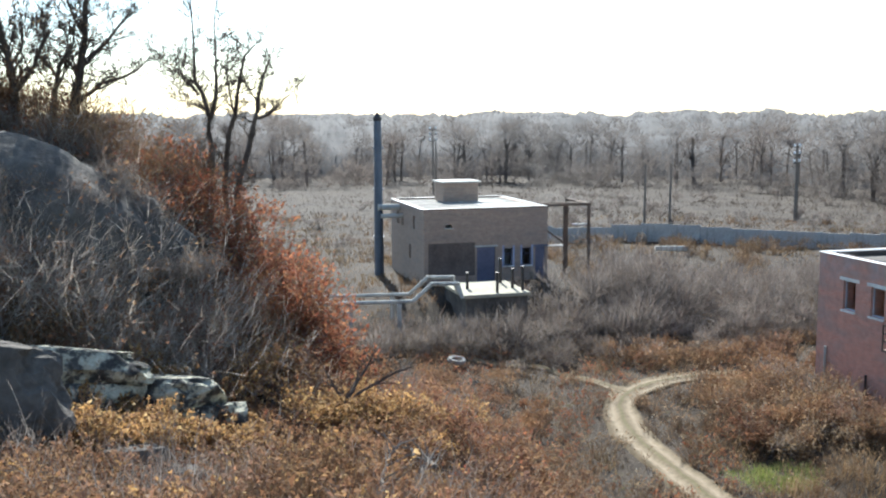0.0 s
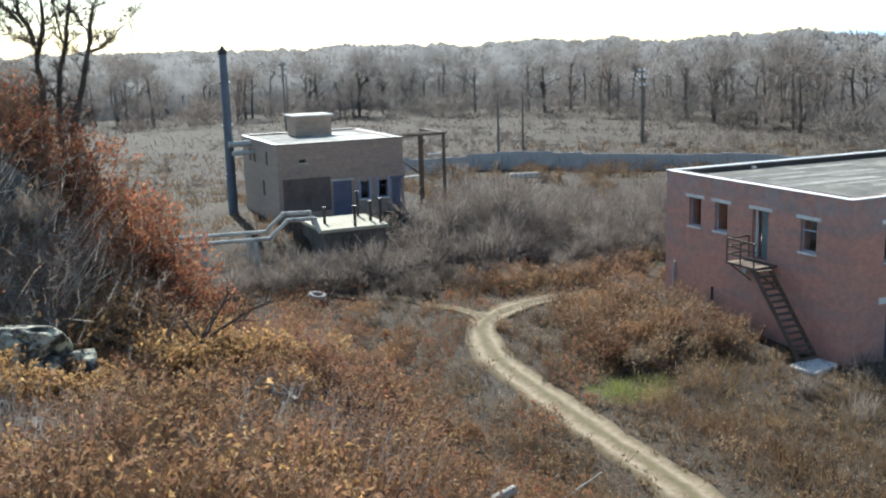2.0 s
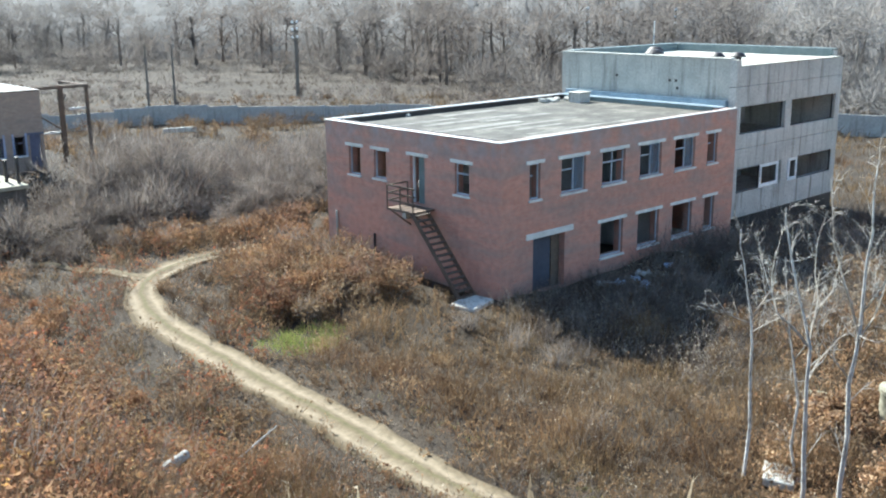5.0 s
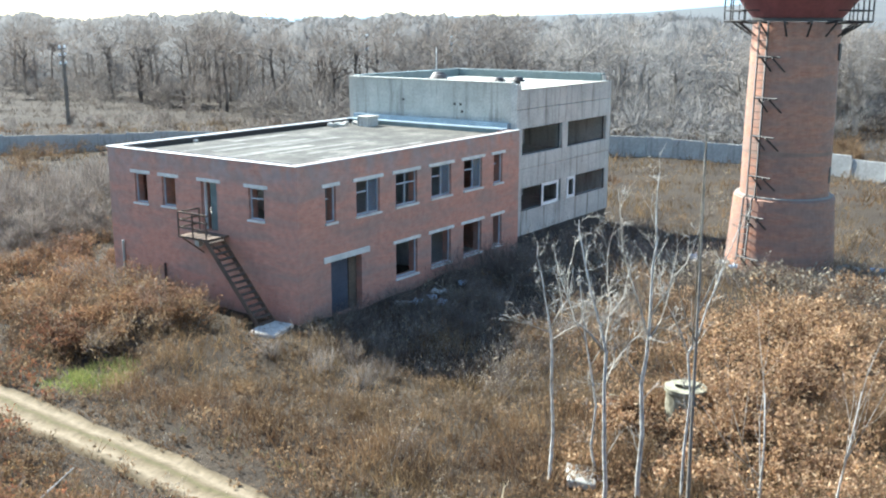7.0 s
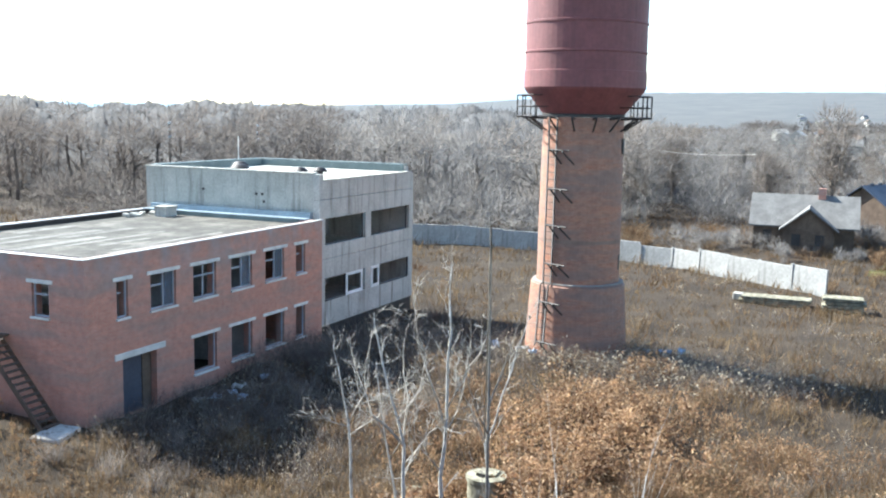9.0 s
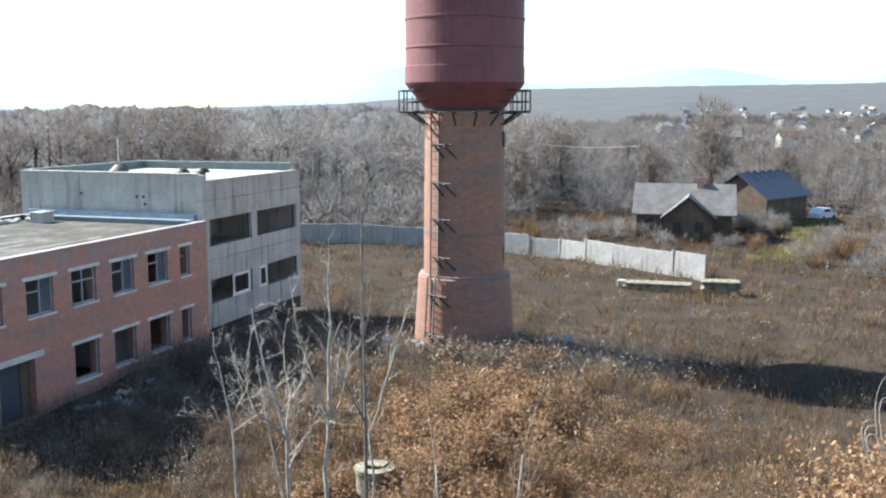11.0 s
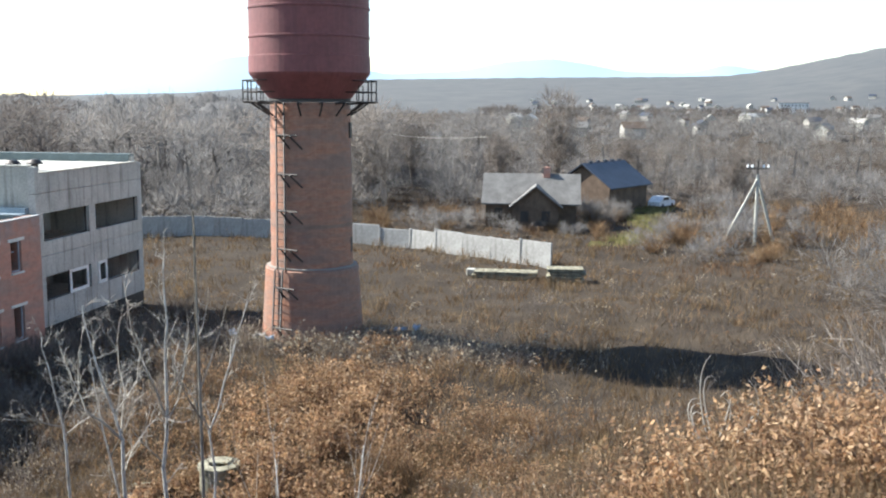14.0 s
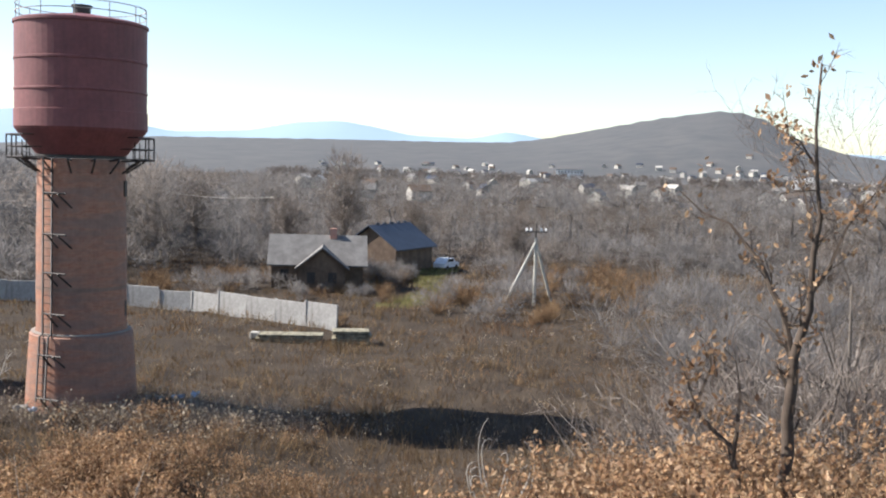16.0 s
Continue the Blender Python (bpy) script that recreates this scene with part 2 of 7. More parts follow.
M_SLEAF = plant("russet_and_tan_leaves", [(0.24, 0.115, 0.065), (0.17, 0.075, 0.05), (0.31, 0.18, 0.085), (0.20, 0.13, 0.085), (0.12, 0.068, 0.05), (0.27, 0.115, 0.06)], [(0.18, 0.085, 0.057), (0.235, 0.15, 0.075), (0.155, 0.11, 0.085)], 0.2, thin=0.45)
M_OLEAF = plant("orange_leaves", [(0.33, 0.19, 0.075), (0.43, 0.275, 0.11), (0.24, 0.13, 0.068), (0.50, 0.36, 0.17), (0.18, 0.10, 0.06)], thin=0.45)
M_BLEAF = plant("tan_oak_leaves", [(0.29, 0.175, 0.095), (0.39, 0.26, 0.145), (0.17, 0.10, 0.062), (0.50, 0.37, 0.235), (0.26, 0.17, 0.11), (0.21, 0.12, 0.07)], thin=0.45)
M_FARGRASS = plant("far_field_blades", [(0.05, 0.042, 0.034), (0.08, 0.066, 0.053), (0.11, 0.09, 0.072), (0.066, 0.05, 0.04)], [(0.08, 0.062, 0.05), (0.08, 0.072, 0.064)], 0.03)
M_MLEAF = plant("mixed_dry_leaves", [(0.10, 0.065, 0.04), (0.20, 0.13, 0.075), (0.30, 0.22, 0.13), (0.16, 0.085, 0.05), (0.38, 0.29, 0.19), (0.13, 0.11, 0.09), (0.24, 0.13, 0.06)], [(0.15, 0.075, 0.045), (0.22, 0.155, 0.085), (0.16, 0.135, 0.11)], 0.08, thin=0.5)
M_PLUME = plant("pale_plumes", [(0.41, 0.35, 0.25), (0.34, 0.28, 0.19), (0.50, 0.45, 0.35)])


def road_material():
    m, t, b = nodes_of("packed_earth")
    uv = t.nodes.new("ShaderNodeUVMap")
    uv.uv_map = "lane"
    sep = t.nodes.new("ShaderNodeSeparateXYZ")
    t.links.new(uv.outputs[0], sep.inputs[0])
    n = noise_out(t, 1.3, 6)
    add = t.nodes.new("ShaderNodeMath")
    add.operation = "MULTIPLY_ADD"
    add.inputs[1].default_value, add.inputs[2].default_value = 0.22, -0.11
    t.links.new(n, add.inputs[0])
    s = t.nodes.new("ShaderNodeMath")
    t.links.new(sep.outputs[0], s.inputs[0]), t.links.new(add.outputs[0], s.inputs[1])
    grass, sand, pale = (0.07, 0.054, 0.032), (0.115, 0.09, 0.058), (0.19, 0.155, 0.108)
    col = put_ramp(t, s.outputs[0], [(0.02, grass), (0.16, sand), (0.29, pale), (0.42, sand), (0.50, (0.085, 0.075, 0.038)), (0.58, sand), (0.72, pale), (0.85, sand), (0.98, grass)])
    g = noise_out(t, 5.0, 8)
    b.inputs["Specular IOR Level"].default_value = 0.1
    col = blend(t, "OVERLAY", 0.55, col, g)
    t.links.new(col, b.inputs["Base Color"])
    b.inputs["Roughness"].default_value = 0.95
    put_bump(t, b, g, 0.7, 0.05)
    return m


M_ROAD = road_material()


def backdrop_material(name, stops, haze_glow, scale):
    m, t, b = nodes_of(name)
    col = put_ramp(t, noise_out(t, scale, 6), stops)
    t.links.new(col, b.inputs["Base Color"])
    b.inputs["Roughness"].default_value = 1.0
    # emission in the surface's own colour stands for haze over far ridges
    if haze_glow:
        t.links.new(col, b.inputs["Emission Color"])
        b.inputs["Emission Strength"].default_value = haze_glow
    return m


# a faint glow of its own stands for airlight before the hill
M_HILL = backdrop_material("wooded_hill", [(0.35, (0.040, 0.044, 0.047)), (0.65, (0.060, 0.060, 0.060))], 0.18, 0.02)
M_CANOPY = backdrop_material("leafless_canopy", [(0.33, (0.044, 0.043, 0.043)), (0.5, (0.052, 0.050, 0.049)), (0.67, (0.063, 0.059, 0.056))], 0.0, 0.35)
# haze painted in: pale blue base colour, and glow for the air between
M_FAR = backdrop_material("haze_blue_mountains", [(0.3, (0.125, 0.18, 0.225)), (0.7, (0.14, 0.195, 0.24))], 0.75, 0.001)


# ---- shared builders ----
def mesh_from(name, verts, faces):
    me = bpy.data.meshes.new(name)
    me.from_pydata([tuple(v) for v in verts], [], faces)
    return me


def thing(name, m, label, category, group="", kind=""):
    ob = new(name)
    ob.matrix_basis = m
    ob.empty_display_size = 0.3
    return tagged(ob, label, category, group, kind)


def part(name, bm, material, parent, label=""):
    """Links a bmesh, in its parent's own coordinates, as one mesh object under that parent."""
    if not isinstance(bm, bpy.types.Mesh):
        me = bpy.data.meshes.new(name)
        bmesh.ops.recalc_face_normals(bm, faces=bm.faces)
        bm.to_mesh(me)
        bm.free()
        bm = me
    if not bm.materials:
        bm.materials.append(material)
    ob = new(name, bm)
    ob.parent = parent
    return tagged(ob, label)


def box(x0, y0, z0, x1, y1, z1, bevel=0.0, bm=None, m=None):
    bm = bm or bmesh.new()
    c = Matrix.Translation(((x0 + x1) / 2, (y0 + y1) / 2, (z0 + z1) / 2)) @ Matrix.Diagonal((abs(x1 - x0), abs(y1 - y0), abs(z1 - z0), 1))
    r = bmesh.ops.create_cube(bm, size=1, matrix=(m @ c) if m else c)
    if bevel:
        es = list({e for v in r["verts"] for e in v.link_edges})
        bmesh.ops.bevel(bm, geom=es, offset=bevel, segments=1, affect="EDGES")
    return bm


def tube(p, q, r, r2=None, n=8, bm=None, caps=True):
    bm = bm or bmesh.new()
    p, q = Vector(p), Vector(q)
    d = q - p
    m = Matrix.Translation((p + q) / 2) @ d.to_track_quat("Z", "Y").to_matrix().to_4x4()
    bmesh.ops.create_cone(bm, cap_ends=caps, segments=n, radius1=r, radius2=r if r2 is None else r2, depth=d.length, matrix=m)
    return bm


def lathe(profile, n=48, bm=None):
    """A turned body from (radius, height) pairs."""
    bm = bm or bmesh.new()
    rings = [[bm.verts.new((r * math.cos(2 * math.pi * i / n), r * math.sin(2 * math.pi * i / n), z)) for i in range(n)] for r, z in profile]
    for a, b in zip(rings, rings[1:]):
        for i in range(n):
            bm.faces.new((a[i], a[(i + 1) % n], b[(i + 1) % n], b[i]))
    return bm


def wall_mesh(axis, length, z0, z1, thick, openings, shift=0.0):
    """A wall along x (outer face at y = shift) or along y (outer face at x = shift), with openings (a, b, low, high) cut through."""
    us = sorted({0.0, length, *[o[0] for o in openings], *[o[1] for o in openings]})
    zs = sorted({z0, z1, *[o[2] for o in openings], *[o[3] for o in openings]})
    solid = [[not any(o[0] - 1e-6 <= (us[i] + us[i + 1]) / 2 <= o[1] and o[2] <= (zs[j] + zs[j + 1]) / 2 <= o[3] for o in openings) for j in range(len(zs) - 1)] for i in range(len(us) - 1)]
    bm = bmesh.new()

    def v(u, d, z):
        return bm.verts.new((u, shift + d, z) if axis == "x" else (shift + d, u, z))

    def quad(*ps):
        bm.faces.new([v(*p) for p in ps])
    ok = lambda i, j: 0 <= i < len(us) - 1 and 0 <= j < len(zs) - 1 and solid[i][j]
    for i in range(len(us) - 1):
        for j in range(len(zs) - 1):
            if not solid[i][j]:
                continue
            a, b, c, d = us[i], us[i + 1], zs[j], zs[j + 1]
            quad((a, 0, c), (b, 0, c), (b, 0, d), (a, 0, d))
            quad((a, thick, c), (a, thick, d), (b, thick, d), (b, thick, c))
            if not ok(i - 1, j):
                quad((a, 0, c), (a, 0, d), (a, thick, d), (a, thick, c))
            if not ok(i + 1, j):
                quad((b, 0, c), (b, thick, c), (b, thick, d), (b, 0, d))
            if not ok(i, j - 1):
                quad((a, 0, c), (a, thick, c), (b, thick, c), (b, 0, c))
            if not ok(i, j + 1):
                quad((a, 0, d), (b, 0, d), (b, thick, d), (a, thick, d))
    bmesh.ops.remove_doubles(bm, verts=bm.verts, dist=1e-4)
    return bm


def soup(name, tris, material, parent=None, label="", category="", kind="", slots=None, mats=()):
    """One mesh of loose triangles from an array (n, 3, 3)."""
    tris = np.asarray(tris, dtype=np.float32)
    n = len(tris)
    me = bpy.data.meshes.new(name)
    me.vertices.add(n * 3), me.loops.add(n * 3), me.polygons.add(n)
    me.vertices.foreach_set("co", tris.ravel())
    me.loops.foreach_set("vertex_index", np.arange(n * 3, dtype=np.int32))
    me.polygons.foreach_set("loop_start", np.arange(0, n * 3, 3, dtype=np.int32))
    if slots is not None:
        for mt in mats:
            me.materials.append(mt)
        me.polygons.foreach_set("material_index", np.asarray(slots, dtype=np.int32))
    else:
        me.materials.append(material)
    me.update(calc_edges=True)
    ob = new(name, me)
    if parent:
        ob.parent = parent
    return tagged(ob, label, category, "", kind)


def stem(segs, sides, bark, parent, name="trunk"):
    """A trunk or bent bar as one closed skin round a run of tapered pieces."""
    pts = [segs[0][0]] + [q[1] for q in segs]
    rad = [segs[0][2]] + [q[3] for q in segs]
    vs, fs = [], []
    for k, (p, r) in enumerate(zip(pts, rad)):
        d = (Vector(pts[min(k + 1, len(pts) - 1)]) - Vector(pts[max(k - 1, 0)])).normalized()
        u = d.cross(Vector((0.2, 1, 0) if abs(d.z) > 0.5 else (0, 0, 1))).normalized()
        v = d.cross(u)
        vs += [Vector(p) + (u * math.cos(2 * math.pi * i / sides) + v * math.sin(2 * math.pi * i / sides)) * r for i in range(sides)]
    for k in range(len(pts) - 1):
        fs += [(k * sides + i, k * sides + (i + 1) % sides, (k + 1) * sides + (i + 1) % sides, (k + 1) * sides + i) for i in range(sides)]
    fs += [tuple(range(sides)), tuple(range((len(pts) - 1) * sides, len(pts) * sides))]
    me = mesh_from(name, vs, fs)
    for f in me.polygons:
        f.use_smooth = True
    part(name, me, bark, parent)


def bent_bar(pts, r, sides, material, parent, name):
    stem([(p, q, r, r) for p, q in zip(pts, pts[1:])], sides, material, parent, name)


# ---- the lie of the land ----
RF_AZ = [-180, -120, -60, -40, -25, -10, 0, 15, 28, 45, 58, 66, 74, 90, 130, 180]
RF_R = [90, 90, 75, 62, 50, 40, 33, 24, 17.5, 16.5, 20, 29, 42, 48, 90, 90]
ROAD_LINE = [(17.0, 6.0), (17.1, 12.0), (17.25, 20.0), (17.6, 24.5), (17.75, 29.0), (18.0, 33.0), (18.35, 37.0), (19.4, 40.6), (20.9, 43.0), (23.2, 44.5), (25.6, 45.0), (28.0, 44.6)]
PATH_LINE = [(20.9, 43.2), (20.2, 46.0), (19.1, 48.4), (18.0, 49.6), (15.5, 51.0)]


def height_at(x, y):
    """Height of the ground (arrays): the hillside that the camera stands on, a mound on its shoulder, and the plain."""
    x, y = np.asarray(x, float), np.asarray(y, float)
    r, az = np.hypot(x, y), np.degrees(np.arctan2(y, x))
    rf = np.interp(az, RF_AZ, RF_R)
    k = np.clip(1 - r / rf, 0, 1)
    h = 11.2 * (k + 0.04 * np.sin(2 * np.pi * k) * 0.6)
    soft = np.clip((r / rf - 0.80) / 0.45, 0, 1)
    h += 0.75 * np.exp(-((r / rf - 1.0) / 0.13) ** 2) * (soft > 0)
    h += 9.5 * np.exp(-(((x + 7.5) / 8.0) ** 2 + ((y - 37.0) / 8.5) ** 2) ** 1.15)
    h += 3.6 * np.exp(-((x - 1.2) / 4.2) ** 2 - ((y - 35.5) / 5.0) ** 2)
    h += 2.0 * np.exp(-(np.clip(np.abs(x - 21) - 7, 0, None) / 3.5) ** 2 - (np.clip(np.abs(y - 69) - 9, 0, None) / 3.0) ** 2)
    h += 0.35 * np.exp(-((x - 38) / 14) ** 2 - ((y - 33) / 10) ** 2)
    w = np.clip((r - 4) / 20, 0, 1) * np.clip(1.2 - r / 900, 0, 1)
    h += w * (0.22 * np.sin(x * 0.21 + 1.3) * np.cos(y * 0.17) + 0.12 * np.sin(x * 0.53 + y * 0.4) + 0.07 * np.sin(x * 1.3 - y * 1.1))
    d = np.full(x.shape, 1e9)
    for (ax, ay), (bx, by) in zip(ROAD_LINE, ROAD_LINE[1:]):
        ux, uy = bx - ax, by - ay
        t = np.clip(((x - ax) * ux + (y - ay) * uy) / (ux * ux + uy * uy), 0, 1)
        d = np.minimum(d, np.hypot(x - ax - t * ux, y - ay - t * uy))
    flat = np.clip(1 - (d - 1.6) / 2.5, 0, 1)
    return h * (1 - flat) + 0.05 * flat


def ground_z(x, y):
    return float(height_at(np.array([x]), np.array([y]))[0])


def road_gap(x, y, run=ROAD_LINE):
    d = np.full(np.shape(x), 1e9)
    for (ax, ay), (bx, by) in zip(run, run[1:]):
        ux, uy = bx - ax, by - ay
        t = np.clip(((x - ax) * ux + (y - ay) * uy) / (ux * ux + uy * uy), 0, 1)
        d = np.minimum(d, np.hypot(x - ax - t * ux, y - ay - t * uy))
    return d


def build_ground():
    rr = np.concatenate([np.linspace(0.5, 60, 120), np.geomspace(61, 4800, 70)])
    na = 230
    aa = np.linspace(0, 2 * np.pi, na, endpoint=False)
    R, A = np.meshgrid(rr, aa, indexing="ij")
    X, Y = R * np.cos(A), R * np.sin(A)
    Z = height_at(X.ravel(), Y.ravel()).reshape(X.shape)
    vs = [(0, 0, 11.2)] + list(zip(X.ravel(), Y.ravel(), Z.ravel()))
    fs = [(0, 1 + i, 1 + (i + 1) % na) for i in range(na)]
    for j in range(len(rr) - 1):
        o, q = 1 + j * na, 1 + (j + 1) * na
        fs += [(o + i, q + i, q + (i + 1) % na, o + (i + 1) % na) for i in range(na)]
    me = mesh_from("ground", vs, fs)
    me.materials.append(M_SOIL)
    for p in me.polygons:
        p.use_smooth = True
    tagged(new("ground", me), "brown earth with dry grass on hillside and plain", "ground", "", "structure")


build_ground()


def smooth_line(points, step):
    out = []
    for i in range(len(points) - 1):
        p = [np.array(points[min(max(i + k, 0), len(points) - 1)], float) for k in (-1, 0, 1, 2)]
        n = max(2, int(np.linalg.norm(p[2] - p[1]) / step))
        for t in np.linspace(0, 1, n, endpoint=False):
            out.append(0.5 * (2 * p[1] + (p[2] - p[0]) * t + (2 * p[0] - 5 * p[1] + 4 * p[2] - p[3]) * t * t + (3 * p[1] - p[0] - 3 * p[2] + p[3]) * t ** 3))
    return out + [np.array(points[-1], float)]


def build_road(name, line, width, label):
    pts = smooth_line(line, 0.35)
    n, rows, uvs = 13, [], []
    for i, p in enumerate(pts):
        d = pts[min(i + 1, len(pts) - 1)] - pts[max(i - 1, 0)]
        d /= np.linalg.norm(d)
        nn = np.array((d[1], -d[0]))
        wob = 1 + 0.08 * math.sin(i * 0.31) + 0.05 * math.sin(i * 0.83)
        for k in range(n):
            u = k / (n - 1)
            q = p + nn * (u - 0.5) * width * wob
            rut = -0.06 * (math.exp(-((u - 0.28) / 0.09) ** 2) + math.exp(-((u - 0.72) / 0.09) ** 2)) + 0.03 * math.exp(-((u - 0.5) / 0.1) ** 2)
            edge = -0.25 if k in (0, n - 1) else 0.0
            rows.append((q[0], q[1], ground_z(*q) + 0.10 + rut + edge + 0.015 * math.sin(i * 1.7 + k * 2.1)))
            uvs.append((u, i * 0.35))
    fs = [(j * n + k, j * n + k + 1, (j + 1) * n + k + 1, (j + 1) * n + k) for j in range(len(pts) - 1) for k in range(n - 1)]
    me = mesh_from(name, rows, fs)
    layer = me.uv_layers.new(name="lane")
    for l in me.loops:
        layer.data[l.index].uv = uvs[l.vertex_index]
    for p in me.polygons:
        p.use_smooth = True
    me.materials.append(M_ROAD)
    tagged(new(name, me), label, "dirt road", "", "structure")


build_road("road", ROAD_LINE, 1.9, "sandy dirt track with two worn wheel ruts")
build_road("footpath", PATH_LINE, 0.75, "narrow worn footpath that leaves the dirt track")


HILL_AZ = [-60, -34, -29, -26, -23.5, -21, -19.3, -18.2, -17, -15.5, -13.5, -11, -9, -7.2, -5.5, -3, 5, 14, 19, 24, 35]
HILL_EL = [0.4, 0.8, 1.2, 1.0, 1.3, 2.1, 3.1, 3.4, 3.5, 3.3, 3.0, 2.5, 2.1, 1.75, 1.55, 1.5, 1.45, 1.3, 0.9, 0.5, 0.2]


def build_hills():
    def ridge(name, az, el, r0, r1, z_eye, material, label, rough):
        a = np.radians(np.linspace(az[0], az[-1], 160))
        e = np.interp(np.degrees(a), az, el)
        rows = []
        for k in range(9):
            t = k / 8
            r = r0 + (r1 - r0) * t
            top = np.tan(np.radians(e)) * r1 + z_eye
            wav = 1 + rough * np.sin(a * 160 + k) * np.sin(a * 57 + 2 * k)
            z = -2 + (top + 2) * (t ** 0.8) * (wav if 0 < k < 8 else 1 + 0.3 * rough * np.sin(a * 330))
            rows.append(np.stack([r * np.cos(a), r * np.sin(a), z], 1))
        vs = np.concatenate(rows)
        n = len(a)
        fs = [(k * n + i, k * n + i + 1, (k + 1) * n + i + 1, (k + 1) * n + i) for k in range(8) for i in range(n - 1)]
        me = mesh_from(name, vs, fs)
        for p in me.polygons:
            p.use_smooth = True
        me.materials.append(material)
        tagged(new(name, me), label, "hill", "", "structure")
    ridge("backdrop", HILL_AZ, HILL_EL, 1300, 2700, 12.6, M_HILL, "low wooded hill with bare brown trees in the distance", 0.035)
    ridge("backdrop_far", [-60, -30, -20, -8, -5.5, -3.5, -1.5, 0, 2, 4, 6.5, 9, 13, 17, 20, 22, 25, 30, 50], [0.6, 1.2, 1.4, 1.7, 2.15, 1.7, 1.75, 1.8, 2.2, 2.5, 2.3, 1.8, 1.6, 2.3, 2.6, 2.4, 1.2, 0.3, 0.2], 4200, 4700, 12.6, M_FAR, "mountains far beyond the town, their haze painted in pale blue", 0.0)


build_hills()


# ---- the red brick building ----
def window_unit(parent, axis, a, b, z0, z1, face, inward, frame_mat, style="transom", lintel=True, sill=True, deep=0.12):
    """A window in a wall: an outer frame with bars, a sill and a lintel. axis: the wall's run; face: its outer plane; inward: +1 or -1."""
    w = new("window")
    w.parent = parent
    w.empty_display_size = 0.2

    def bar(bm, u0, u1, c0, c1, d0, d1):
        lo, hi = sorted((face + inward * d0, face + inward * d1))
        if axis == "x":
            return box(u0, lo, c0, u1, hi, c1, 0, bm)
        return box(lo, u0, c0, hi, u1, c1, 0, bm)
    f = 0.055
    bm = bmesh.new()
    for u0, u1, c0, c1 in ((a, a + f, z0, z1), (b - f, b, z0, z1), (a + f, b - f, z0, z0 + f), (a + f, b - f, z1 - f, z1)):
        bar(bm, u0, u1, c0, c1, deep, deep + 0.07)
    part("window_frame", bm, frame_mat, w)
    tz = z0 + (z1 - z0) * 0.66
    if style in ("transom", "half"):
        bm = bar(bmesh.new(), a + f, b - f if style == "transom" else a + (b - a) * 0.5, tz - 0.03, tz + 0.03, deep, deep + 0.06)
        part("transom", bm, frame_mat, w)
    if b - a > 1.1 and style != "bare":
        um = a + (b - a) * (0.5 if style != "half" else 0.56)
        bm = bar(bmesh.new(), um - 0.03, um + 0.03, z0 + f, z1 - f, deep + 0.002, deep + 0.058)
        part("mullion", bm, frame_mat, w)
    if sill:
        bm = bar(bmesh.new(), a - 0.06, b + 0.06, z0 - 0.09, z0 - 0.004, -0.09, 0.10)
        part("window_sill", bm, M_LINTEL, w)
    if lintel:
        bm = bar(bmesh.new(), a - 0.22, b + 0.24, z1 + 0.004, z1 + 0.15, -0.035, 0.12)
        part("lintel", bm, M_LINTEL, w)
    return w


def pane_in(w, axis, a, b, z0, z1, face, inward):
    d = face + inward * 0.155
    bm = box(a, d - 0.004, z0, b, d + 0.004, z1) if axis == "x" else box(d - 0.004, a, z0, d + 0.004, b, z1)
    p = part("pane", bm, M_GLASS, w, "dusty window glass")
    p.visible_shadow = False


def glass_material():
    m, t, b = nodes_of("dusty_glass")
    b.inputs["Base Color"].default_value = (0.30, 0.36, 0.44, 1)
    b.inputs["Roughness"].default_value = 0.12
    b.inputs["Transmission Weight"].default_value = 0.75
    b.inputs["IOR"].default_value = 1.2
    return m


M_GLASS = glass_material()
M_PALEFELT = surface("bleached_felt", [(0.35, (0.115, 0.11, 0.098)), (0.65, (0.25, 0.24, 0.21))], 0.8, 4, 0.9, 0, 0.4, 0.01, 0.7)
M_GATE = plain("dull_blue_grey_paint", (0.075, 0.08, 0.10), 0.7)
M_FRAME = plain("flaking_grey_paint", (0.40, 0.41, 0.43), 0.7)
BX, BY, BL, BW = 29.45, 28.85, 17.4, 11.75


